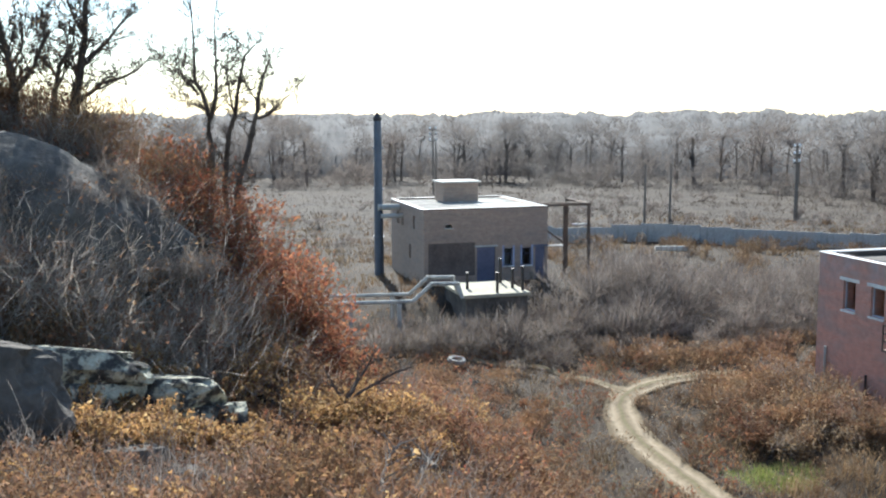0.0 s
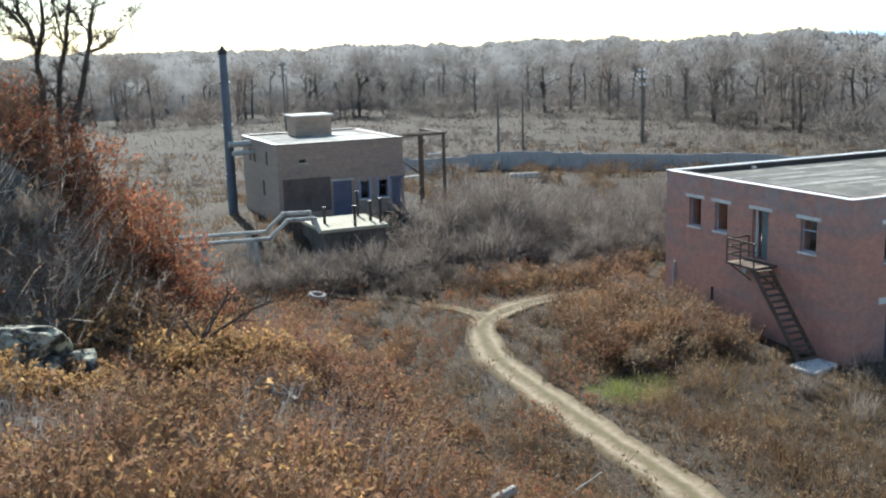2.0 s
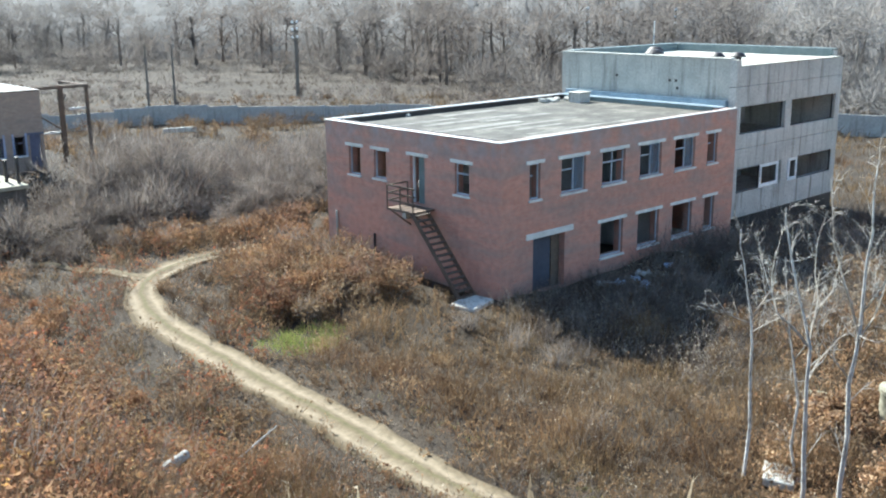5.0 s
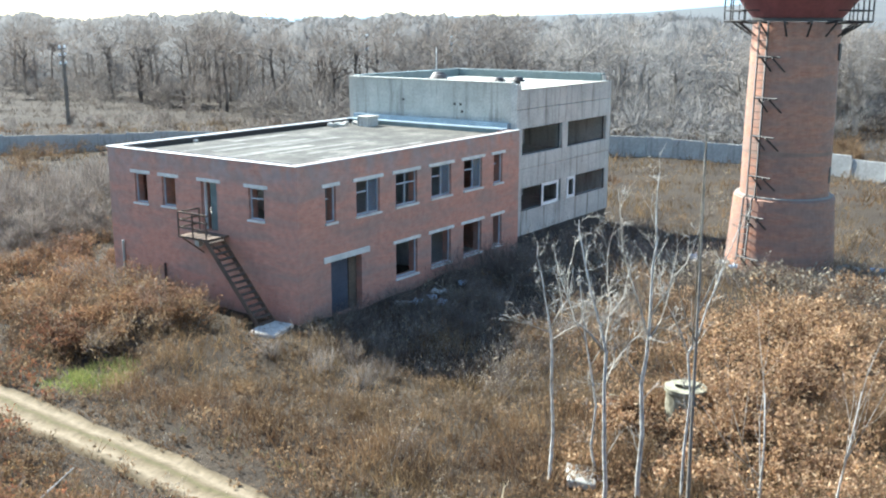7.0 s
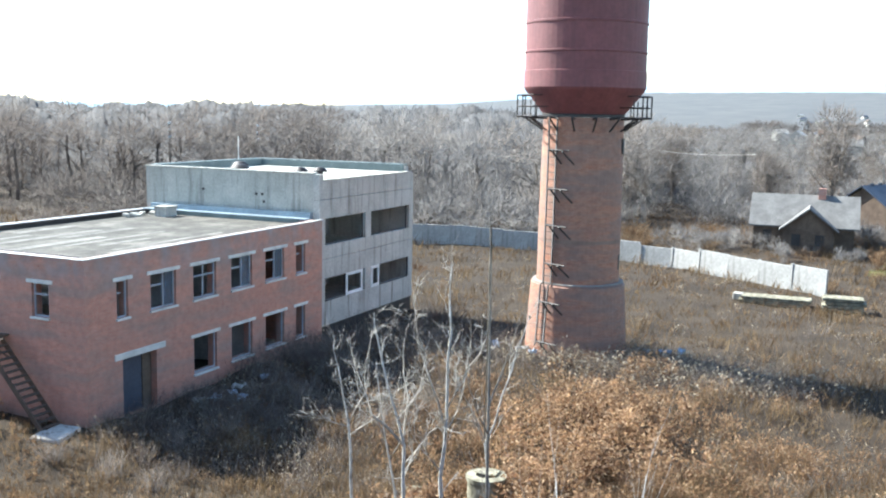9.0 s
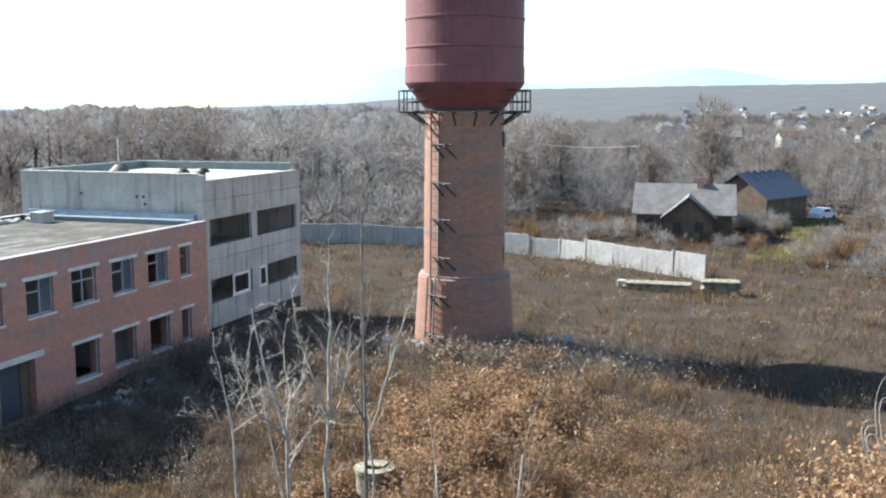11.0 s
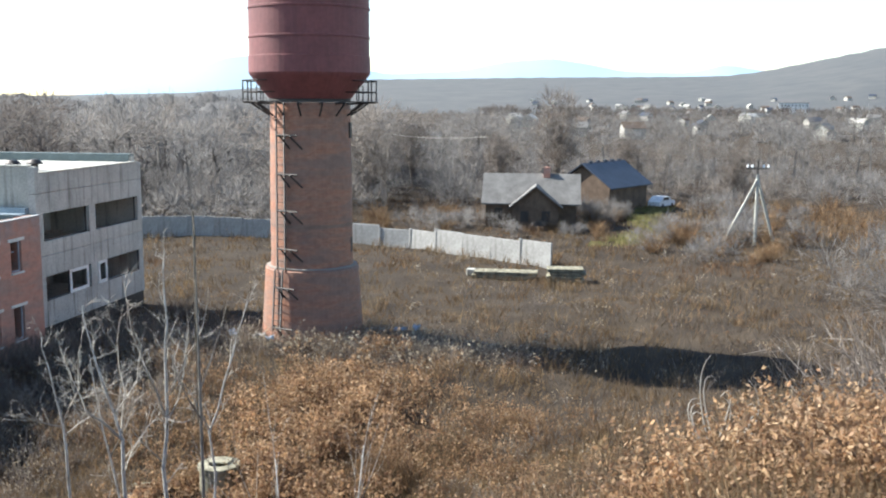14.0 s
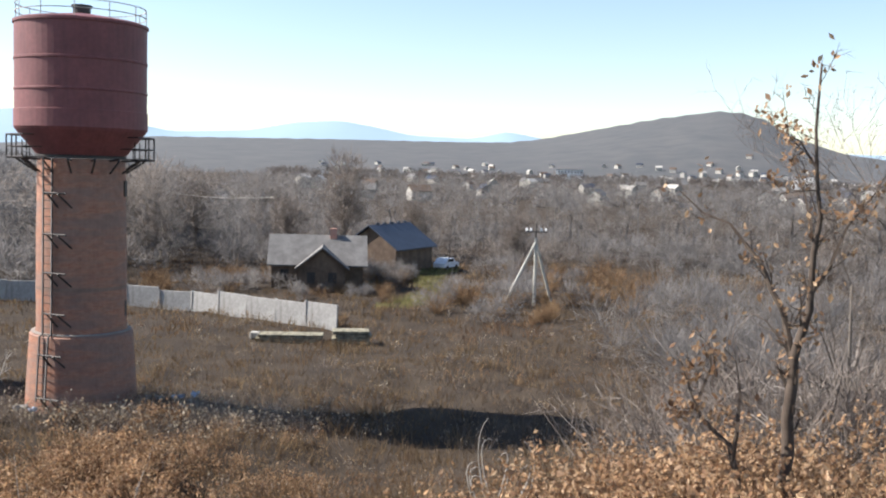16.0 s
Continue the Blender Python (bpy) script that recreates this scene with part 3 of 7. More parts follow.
def build_brick_house():
    ob = thing("brick_building", pose(BX, BY, 0), "two-storey red brick building, abandoned, flat roof and empty windows", "building")
    T = 0.51
    up, lo = (4.36, 5.87), (1.0, 2.64)
    wide = [(3.72, 5.34), (6.5, 8.15), (9.28, 10.95), (12.06, 13.74)]
    south = [(1.72, 2.38, *up)] + [(a, b, *up) for a, b in wide] + [(14.84, 15.72, *up)]
    south += [(a, b, *lo) for a, b in wide[1:]] + [(14.84, 15.72, *lo)]
    gate = (1.98, 4.02, 0.25, 2.66)
    west = [(1.82, 2.7, 4.52, 5.85), (7.22, 8.1, 4.55, 5.85), (9.1, 9.96, 4.52, 5.85)]
    door = (4.6, 5.58, 3.72, 5.85)
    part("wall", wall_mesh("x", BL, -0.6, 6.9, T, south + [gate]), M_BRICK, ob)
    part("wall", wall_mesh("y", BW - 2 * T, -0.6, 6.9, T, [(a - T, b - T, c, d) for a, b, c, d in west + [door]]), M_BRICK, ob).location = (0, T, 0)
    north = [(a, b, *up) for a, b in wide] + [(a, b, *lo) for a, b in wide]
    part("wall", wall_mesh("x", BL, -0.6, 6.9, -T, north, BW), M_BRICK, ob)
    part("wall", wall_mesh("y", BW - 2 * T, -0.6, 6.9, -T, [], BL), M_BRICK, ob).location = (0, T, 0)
    part("partition", box(5.6, T, 0.2, 5.85, BW - T, 6.5), M_INSIDE, ob)
    part("partition", box(11.3, T, 0.2, 11.55, BW - T, 6.5), M_INSIDE, ob)
    part("partition", box(5.85, 5.2, 0.2, 11.3, 5.4, 6.5), M_INSIDE, ob)
    part("floor_slab", box(T, T, -0.2, BL - T, BW - T, 0.22), M_CONC, ob)
    part("floor_slab", box(T + 0.003, T + 0.003, 3.3, BL - T - 0.003, BW - T - 0.003, 3.55), M_CONC, ob)
    part("roof_deck", box(T, T, 6.35, BL - T, BW - T, 6.72), M_ROOF, ob, "grey felt roof, patched and stained")
    for n, (a, b, c, d) in enumerate([(0.0, 0.16, 0.0, BL), (BW - 0.3, BW + 0.04, 0.0, BL)]):
        part("coping", box(c - 0.06, a - (0.07 if n == 0 else 0), 6.904, d, b, 6.955, 0.01), M_COPING, ob, "pale sheet-metal coping")
    for x0, x1 in ((-0.07, 0.24),):
        part("coping", box(x0, 0.163, 6.904, x1, BW - 0.303, 6.95, 0.01), M_COPING, ob, "pale sheet-metal coping")
    rr = random.Random(9)
    for i in range(9):
        y = 1.2 + i * 1.05 + rr.uniform(-0.3, 0.3)
        a = rr.uniform(0.8, 7.0)
        part("felt_strip", box(a, y, 6.722 + 0.0006 * i, min(a + rr.uniform(3.0, 8.0), BL - 1.2), y + rr.uniform(0.25, 0.6), 6.727 + 0.0006 * i), M_PALEFELT, ob, "bleached strip of roofing felt")
    part("upstand", box(T + 0.002, BW - T - 0.14, 6.722, BL - T, BW - T - 0.002, 6.96), M_DARKM, ob, "dark parapet upstand")
    part("upstand", box(T + 0.002, T + 0.2, 6.722, T + 0.1, BW - T - 0.15, 6.93), M_DARKM, ob)
    rng = random.Random(4)
    for i, (a, b, c, d) in enumerate(south):
        w = window_unit(ob, "x", a, b, c, d, 0.0, 1, M_FRAME, ("half", "half", "transom", "half", "half")[i % 5] if c > 3 else "bare")
        if c > 3 and rng.random() < 0.35 and b - a > 1:
            um = a + (b - a) * 0.5
            pane_in(w, "x", um + 0.03, b - 0.055, c + 0.055, d - 0.055, 0.0, 1)
    for i, (a, b, c, d) in enumerate(west):
        window_unit(ob, "y", a, b, c, d, 0.0, 1, M_FRAME, "transom" if i == 0 else "bare")
    for i, (a, b, c, d) in enumerate(north):
        window_unit(ob, "x", a, b, c, d, BW, -1, M_WHITE, "transom", lintel=False)
    part("gate_lintel", box(gate[0] - 0.45, -0.04, gate[3] + 0.004, gate[1] + 0.55, 0.14, gate[3] + 0.26, 0.01), M_LINTEL, ob, "long pale concrete lintel over the gateway")
    part("gate_leaf", box(gate[0] + 0.01, 0.30, 0.25, gate[0] + 1.42, 0.37, gate[3] - 0.01), M_GATE, ob, "dark blue-grey gate leaf, shut")
    part("gate_leaf", box(gate[1] - 0.55, 0.30, 0.25, gate[1] - 0.01, 0.36, gate[3] - 0.01), M_WOOD, ob, "weathered brown gate leaf")
    d = new("door")
    d.parent = ob
    part("door_leaf", box(0.2, 4.63, 3.74, 0.26, 5.2, 5.82), M_GREENM, d, "grey-green metal door standing half open")
    part("door_frame", box(0.18, 5.5, 3.74, 0.28, 5.578, 5.84), M_WHITE, d)
    part("door_lintel", box(-0.035, 4.36, 5.854, 0.12, 5.8, 6.0, 0.01), M_LINTEL, d)
    part("drainpipe", tube((-0.09, 10.95, 0.3), (-0.09, 10.95, 2.6), 0.06, n=10), M_PALE, ob, "pale pipe up the wall")
    part("drainpipe", tube((-0.07, 8.1, 0.3), (-0.07, 8.1, 1.9), 0.05, n=10), M_DARKM, ob)
    part("lamp_bracket", box(-0.25, 5.6, 3.0, -0.01, 5.85, 3.3), M_PALE, ob)


build_brick_house()


def build_stair():
    """The steel stair against the west wall, with a landing at the upper door."""
    ob = thing("steel_staircase", pose(BX, BY, 0), "rusty steel outside staircase with landing against the brick wall", "staircase")
    zt, zb = 3.68, 0.42
    y_top, y_foot = 3.95, 1.0
    x0, x1 = -1.28, -0.42
    part("landing", box(x0, y_top, zt - 0.08, -0.02, y_top + 1.75, zt), M_RUST, ob)
    for y in (y_top + 0.1, y_top + 1.6):
        part("bracket", tube((-0.02, y, zt - 0.95), (x0 + 0.1, y, zt - 0.09), 0.035, n=6), M_RUST, ob)
    d = Vector((0, y_foot - y_top, zb - zt))
    for x in (x0, x1):
        bm = bmesh.new()
        m = Matrix.Translation((x, (y_top + y_foot) / 2, (zt + zb) / 2 - 0.1)) @ d.to_track_quat("Z", "Y").to_matrix().to_4x4()
        bmesh.ops.create_cube(bm, size=1, matrix=m @ Matrix.Diagonal((0.05, 0.2, d.length + 0.2, 1)))
        part("stringer", bm, M_RUST, ob)
    n = 15
    step = box(x0 + 0.03, -0.12, -0.02, x1 - 0.03, 0.12, 0.02)
    me = bpy.data.meshes.new("step")
    step.to_mesh(me)
    step.free()
    me.materials.append(M_RUST)
    for i in range(n):
        t = (i + 0.5) / n
        s = part("step", me, M_RUST, ob)
        s.location = (0, y_top + (y_foot - y_top) * t, zt + (zb - zt) * t)
    for y in (y_top + 0.02, y_top + 0.85, y_top + 1.72):
        part("post", box(x0, y - 0.025, zt, x0 + 0.05, y + 0.025, zt + 1.02), M_RUST, ob)
    part("post", box(-0.10, y_top + 1.70, zt, -0.05, y_top + 1.75, zt + 1.0), M_RUST, ob)
    for z in (0.32, 0.64, 0.97):
        part("rail", box(x0 + 0.052, y_top - 0.02, zt + z, x0 + 0.1, y_top + 1.75, zt + z + 0.07), M_RUST, ob)
        part("rail", box(x0 + 0.1, y_top + 1.69, zt + z, -0.1, y_top + 1.73, zt + z + 0.07), M_RUST, ob)
    s = thing("concrete_slab", pose(BX - 1.1, BY + 0.55, ground_z(BX - 1.1, BY + 0.55) + 0.08, 2, -3, 12), "pale concrete slab lying at the stair's foot", "slab")
    part("slab_body", box(-0.75, -0.6, -0.25, 0.75, 0.6, 0.1, 0.03), M_CONC, s)


build_stair()


def build_roof_things():
    o = thing("roof_vent", pose(BX + 15.9, BY + 9.2, 6.722), "low brick vent shaft on the flat roof", "vent")
    part("shaft", box(-0.45, -0.4, 0, 0.45, 0.4, 0.5), M_CONC, o)
    part("cap", box(-0.52, -0.47, 0.504, 0.52, 0.47, 0.58, 0.02), M_PALE, o)
    o = thing("roof_rubble", pose(BX + 15.0, BY + 10.6, 6.724), "pale rubble heap by the roof's edge", "rubble")
    bm = bmesh.new()
    rng = random.Random(7)
    for i in range(9):
        m = Matrix.Translation((rng.uniform(-0.9, 1.2), rng.uniform(-0.3, 0.3), 0.08)) @ Euler((rng.uniform(-.3, .3), rng.uniform(-.3, .3), rng.uniform(0, 3))).to_matrix().to_4x4()
        box(-0.25, -0.15, -0.09, 0.25, 0.15, 0.09, 0.02, bm, m)
    part("lumps", bm, M_PALE, o)
    for x, y in ((4.6, 11.2), (6.9, 0.85), (13.6, 0.8)):
        o = thing("brick_fragment", pose(BX + x, BY + min(y, BW - 0.8), 6.722, 0, 0, 40 * x), "loose brick lying on the roof", "brick", "loose bricks on the roof")
        part("fragment", box(-0.13, -0.07, 0, 0.13, 0.07, 0.13, 0.015), M_CONC, o)


build_roof_things()


# ---- the grey panel block behind it ----
GX, GY, GL, GW = 47.36, 29.32, 11.55, 11.75


def build_panel_block():
    ob = thing("panel_building", pose(GX, GY, 0), "three-storey grey concrete panel block with ribbon windows", "building")
    T = 0.4
    mid = 5.55
    hi, lo = (5.38, 6.86), (2.25, 3.55)
    # south side: rows of panels with the ribbons of windows between them
    rows = [(0.9, 2.25), (3.55, 4.62), (4.64, 5.38), (6.86, 7.9), (7.92, 8.92)]
    for z0, z1 in rows:
        for a, b in ((0.0, mid - 0.012), (mid + 0.012, GL)):
            part("wall_panel", box(a, 0, z0, b, T, z1, 0.012), M_CONC, ob)
    for z0, z1 in (hi, lo):
        for a, b in ((0.0, 0.62), (mid - 0.35, mid + 0.35), (GL - 0.55, GL)):
            part("pier", box(a, 0.006, z0 + 0.003, b, T - 0.006, z1 - 0.003), M_CONC, ob)
    # base below the panels, darker than they are
    part("plinth", box(0.05, 0.05, -0.8, GL - 0.05, GW - 0.05, 0.89), M_DARKM, ob, "dark plinth")
    part("wall", wall_mesh("y", GW - T, 0.9, 9.3, T, []), M_PALE, ob).location = (0, T, 0)
    part("corner_pier", box(0.0, 0.004, 8.924, 0.4, T - 0.002, 9.3), M_CONC, ob)
    part("wall", wall_mesh("y", GW - T, 0.9, 9.3, -T, [], GL), M_CONC, ob).location = (0, T, 0)
    part("wall", wall_mesh("x", GL - 2 * T, 0.9, 9.3, -T, [], GW), M_CONC, ob).location = (T, 0, 0)
    part("floor_slab", box(T, T, 0.9, GL - T, GW - T, 1.2), M_CONC, ob)
    part("floor_slab", box(T, T, 4.3, GL - T, GW - T, 4.58), M_CONC, ob)
    part("partition", box(T, 6, 1.2, GL - T, 6.2, 8.3), M_INSIDE, ob)
    part("roof_deck", box(T + 0.002, 0.02, 8.55, GL - T - 0.002, GW - T - 0.002, 8.95), M_PALE, ob, "bright bleached roof covering")
    part("upstand", box(T + 0.1, GW - T - 0.13, 8.952, GL - T - 0.1, GW - T - 0.003, 9.36), M_GREENM, ob, "grey-green sheet-metal parapet facing")
    part("upstand", box(GL - T - 0.12, 0.5, 8.952, GL - T - 0.003, GW - T - 0.14, 9.36), M_GREENM, ob)
    part("coping", box(-0.05, T, 9.304, T + 0.05, GW, 9.38, 0.01), M_PALE, ob)
    part("coping", box(GL - T - 0.05, 0.42, 9.364, GL + 0.05, GW + 0.03, 9.43, 0.01), M_GREENM, ob)
    part("coping", box(T + 0.06, GW - T - 0.05, 9.364, GL - T - 0.06, GW + 0.03, 9.43, 0.01), M_GREENM, ob)
    part("coping", box(T + 0.004, -0.05, 8.955, GL - T, 0.35, 9.0, 0.01), M_PALE, ob)
    part("flashing", box(-1.05, 0.3, 6.905, -0.37, GW - 0.6, 6.97), M_BLUEPALE, ob)
    part("flashing", box(-0.365, T, 6.905, -0.004, GW - 0.6, 7.22), M_BLUEPALE, ob, "pale blue sheet flashing where the roofs meet")
    part("flashing_lip", box(-1.12, 0.6, 6.73, -1.055, GW - 0.9, 6.96), M_GREENM, ob)
    for y, z in ((3.6, 8.0), (4.0, 8.0), (7.6, 8.1), (3.5, 7.6)):
        part("hole", box(-0.006, y, z, 0.0, y + 0.16, z + 0.14), M_DARKM, ob)
    # windows: dark ribbons above, white frames below
    for a, b in ((0.62, mid - 0.35), (mid + 0.35, GL - 0.55)):
        window_unit(ob, "x", a, b, hi[0], hi[1], 0.0, 1, M_DARKM, "bare", False, False, 0.18)
    for a, b, mt in ((0.62, 2.98, M_DARKM), (3.0, mid - 0.55, M_WHITE), (mid + 0.5, 7.1, M_WHITE), (7.12, GL - 0.55, M_DARKM)):
        w = window_unit(ob, "x", a, b, lo[0], lo[1], 0.0, 1, mt, "bare", False, False, 0.05)
        if mt is M_WHITE:
            part("casement", box(a + 0.08, 0.04, lo[0] + 0.06, a + 0.2, 0.1, lo[1] - 0.06), M_WHITE, w)
            part("casement", box(b - 0.2, 0.04, lo[0] + 0.06, b - 0.08, 0.1, lo[1] - 0.06), M_WHITE, w)
            part("casement", box(a + 0.2, 0.041, lo[1] - 0.18, b - 0.2, 0.1, lo[1] - 0.06), M_WHITE, w)
            part("casement", box(a + 0.2, 0.041, lo[0] + 0.06, b - 0.2, 0.1, lo[0] + 0.18), M_WHITE, w)
    for i, (x, y, s) in enumerate(((1.6, 2.2, 0.34), (2.5, 1.5, 0.34), (4.6, 8.4, 0.4), (2.0, 6.6, 0.45))):
        o = thing("mushroom_vent", pose(GX + x, GY + y, 8.952), "dark mushroom-shaped roof vent", "vent", "vents on the panel block")
        part("stem", tube((0, 0, 0), (0, 0, 0.35), s * 0.55, n=12), M_DARKM, o)
        part("hood", lathe([(0.001, 0.62), (s * 0.7, 0.58), (s * 1.25, 0.40), (s * 1.25, 0.34), (0.001, 0.35)], 16), M_DARKM, o)
    o = thing("roof_antenna", pose(GX + 8.8, GY + GW - 0.2, 9.43), "thin white aerial mast on the roof's edge", "aerial")
    part("mast", tube((0, 0, 0), (0, 0, 1.5), 0.03, n=6), M_WHITE, o)


M_BLUEPALE = plain("pale_blue_sheet", (0.24, 0.30, 0.345), 0.5, 0.2)
build_panel_block()


# ---- the water tower ----
TX, TY = 51.75, 16.1


M_ROCKY = plain("stained_mortar", (0.26, 0.23, 0.20), 0.9)
M_TBAND = plain("patched_mortar", (0.235, 0.165, 0.13), 0.9)


def build_tower():
    ob = thing("water_tower", pose(TX, TY, 0), "brick water tower with dark red steel tank and ladder", "water tower")
    back = math.radians(180 + 17.2)                       # towards the hillside
    part("base", lathe([(2.78, -0.8), (2.66, 1.0), (2.46, 4.0), (2.30, 4.12), (2.12, 4.14)], 64), M_TBRICK, ob, "battered brick base of the tower")
    part("ledge", lathe([(2.2, 4.125), (2.40, 4.10), (2.40, 4.12), (2.2, 4.16)], 64), M_ROCKY, ob, "thin pale mortar ledge")
    part("shaft", lathe([(2.16, 4.10), (2.14, 8.0), (2.07, 12.62), (1.5, 12.62)], 64), M_TBRICK, ob)
    part("mortar_band", lathe([(2.10, 6.22), (2.162, 6.22), (2.16, 6.40), (2.10, 6.40)], 64), M_TBAND, ob, "pale grey patched band round the shaft")
    part("collar", lathe([(1.6, 12.64), (2.13, 12.64), (2.13, 12.80), (1.7, 12.80)], 48), M_DARKM, ob)
    prof = [(1.9, 12.80), (2.12, 12.82), (3.06, 13.98), (3.14, 14.12), (3.14, 14.95), (3.10, 14.97), (3.10, 15.85), (3.14, 15.87), (3.14, 15.95), (3.10, 15.97), (3.10, 17.3), (3.14, 17.32), (3.14, 17.42), (3.10, 17.44), (3.10, 19.05), (3.17, 19.07), (3.17, 19.2), (2.9, 19.3), (1.0, 19.62), (0.001, 19.66)]
    part("tank", lathe(prof, 64), M_TANK, ob, "dark red painted steel tank with welded bands")
    part("hatch", lathe([(0.42, 19.5), (0.42, 20.0), (0.5, 20.02), (0.5, 20.12), (0.001, 20.2)], 20), M_DARKM, ob)
    # rail round the top
    rail = new("top_rail")
    rail.parent = ob
    for z in (19.62, 20.02):
        bm = bmesh.new()
        lathe([(3.02, z - 0.02), (3.06, z - 0.02), (3.06, z + 0.02), (3.02, z + 0.02), (3.02, z - 0.02)], 48, bm)
        part("ring", bm, M_PALE, rail)
    for i in range(12):
        a = i * math.pi / 6 + 0.2
        part("post", tube((3.04 * math.cos(a), 3.04 * math.sin(a), 19.2), (3.04 * math.cos(a), 3.04 * math.sin(a), 20.02), 0.022, n=6), M_PALE, rail)
    # gallery: brackets with rails, standing out on both flanks and front
    gal = new("gallery")
    gal.parent = ob
    n = 14
    for i in range(n):
        a = back + (i + 0.5) * 2 * math.pi / n
        c, s = math.cos(a), math.sin(a)
        side = abs(math.sin(a - back)) > 0.72
        out = 3.45 if side else 2.75
        part("bracket", tube((2.05 * c, 2.05 * s, 12.55), (out * c, out * s, 12.62), 0.05, n=5), M_DARKM, gal)
        part("strut", tube((2.1 * c, 2.1 * s, 11.95), (min(out, 3.0) * c, min(out, 3.0) * s, 12.56), 0.05, n=5), M_DARKM, gal)
        if side:
            part("post", tube((out * c, out * s, 12.6), (out * c, out * s, 13.75), 0.04, n=5), M_DARKM, gal)
            part("post", tube((2.75 * c, 2.75 * s, 12.6), (2.75 * c, 2.75 * s, 13.5), 0.03, n=5), M_DARKM, gal)
    for sgn in (-1, 1):
        for z in (12.66, 13.15, 13.72):
            ks = [back + sgn * math.radians(48 + 84 * k / 8) for k in range(9)]
            bent_bar([(3.45 * math.cos(p), 3.45 * math.sin(p), z) for p in ks], 0.035, 5, M_DARKM, gal, "gallery_rail")
            for k in (ks[0], ks[-1]):
                part("gallery_rail", tube((2.2 * math.cos(k), 2.2 * math.sin(k), z), (3.45 * math.cos(k), 3.45 * math.sin(k), z), 0.03, n=5), M_DARKM, gal)
    # ladder on brackets, a little left of the front seen from the hillside
    lad = new("ladder")
    lad.parent = ob
    a = back - math.radians(42)
    rad, tan = Vector((math.cos(a), math.sin(a), 0)), Vector((-math.sin(a), math.cos(a), 0))

    def at(z):
        return 2.80 - (z - 1) * 0.078 if z < 4.1 else 2.36 - (z - 4.1) * 0.011
    for sgn in (-1, 1):
        bent_bar([rad * at(z) + tan * 0.27 * sgn + Vector((0, 0, z)) for z in (0.9, 4.05, 4.15, 12.6)], 0.05, 6, M_DARKM, lad, "stile")
    z = 1.1
    while z < 12.5:
        part("rung", tube(rad * at(z) - tan * 0.27 + Vector((0, 0, z)), rad * at(z) + tan * 0.27 + Vector((0, 0, z)), 0.018, n=5), M_DARKM, lad)
        z += 0.38
    for z in (1.15, 3.2, 5.15, 7.1, 8.95, 10.9):
        for sgn in (-1, 1):
            p = rad * at(z) + tan * 0.27 * sgn + Vector((0, 0, z))
            part("stay", tube(p, rad * 2.0 + tan * 0.27 * sgn + Vector((0, 0, z)), 0.04, n=5), M_DARKM, lad)
        # a step-off bar on two raking brackets
        for k in (0.42, 1.05):
            wall = math.sqrt((at(z - 0.6) - 0.2) ** 2 - k * k)
            foot, head = rad * wall + tan * k + Vector((0, 0, z - 0.62)), rad * (at(z) + 0.45) + tan * k + Vector((0, 0, z + 0.06))
            part("bracket", tube(foot, head, 0.045, n=5), M_DARKM, lad)
        part("step_bar", tube(rad * (at(z) + 0.45) + tan * 0.12 + Vector((0, 0, z + 0.08)), rad * (at(z) + 0.40) + tan * 1.5 + Vector((0, 0, z + 0.08)), 0.045, n=5), M_DARKM, lad)
    for da, z in ((75, 11.2), (75, 5.2)):
        k = back + math.radians(da)
        m = Matrix.Rotation(k, 4, "Z") @ Matrix.Translation((2.1, 0, z))
        part("slit_window", box(-0.1, -0.18, -0.4, 0.06, 0.18, 0.4, 0, None, m), M_DARKM, ob, "narrow dark slit window")


build_tower()


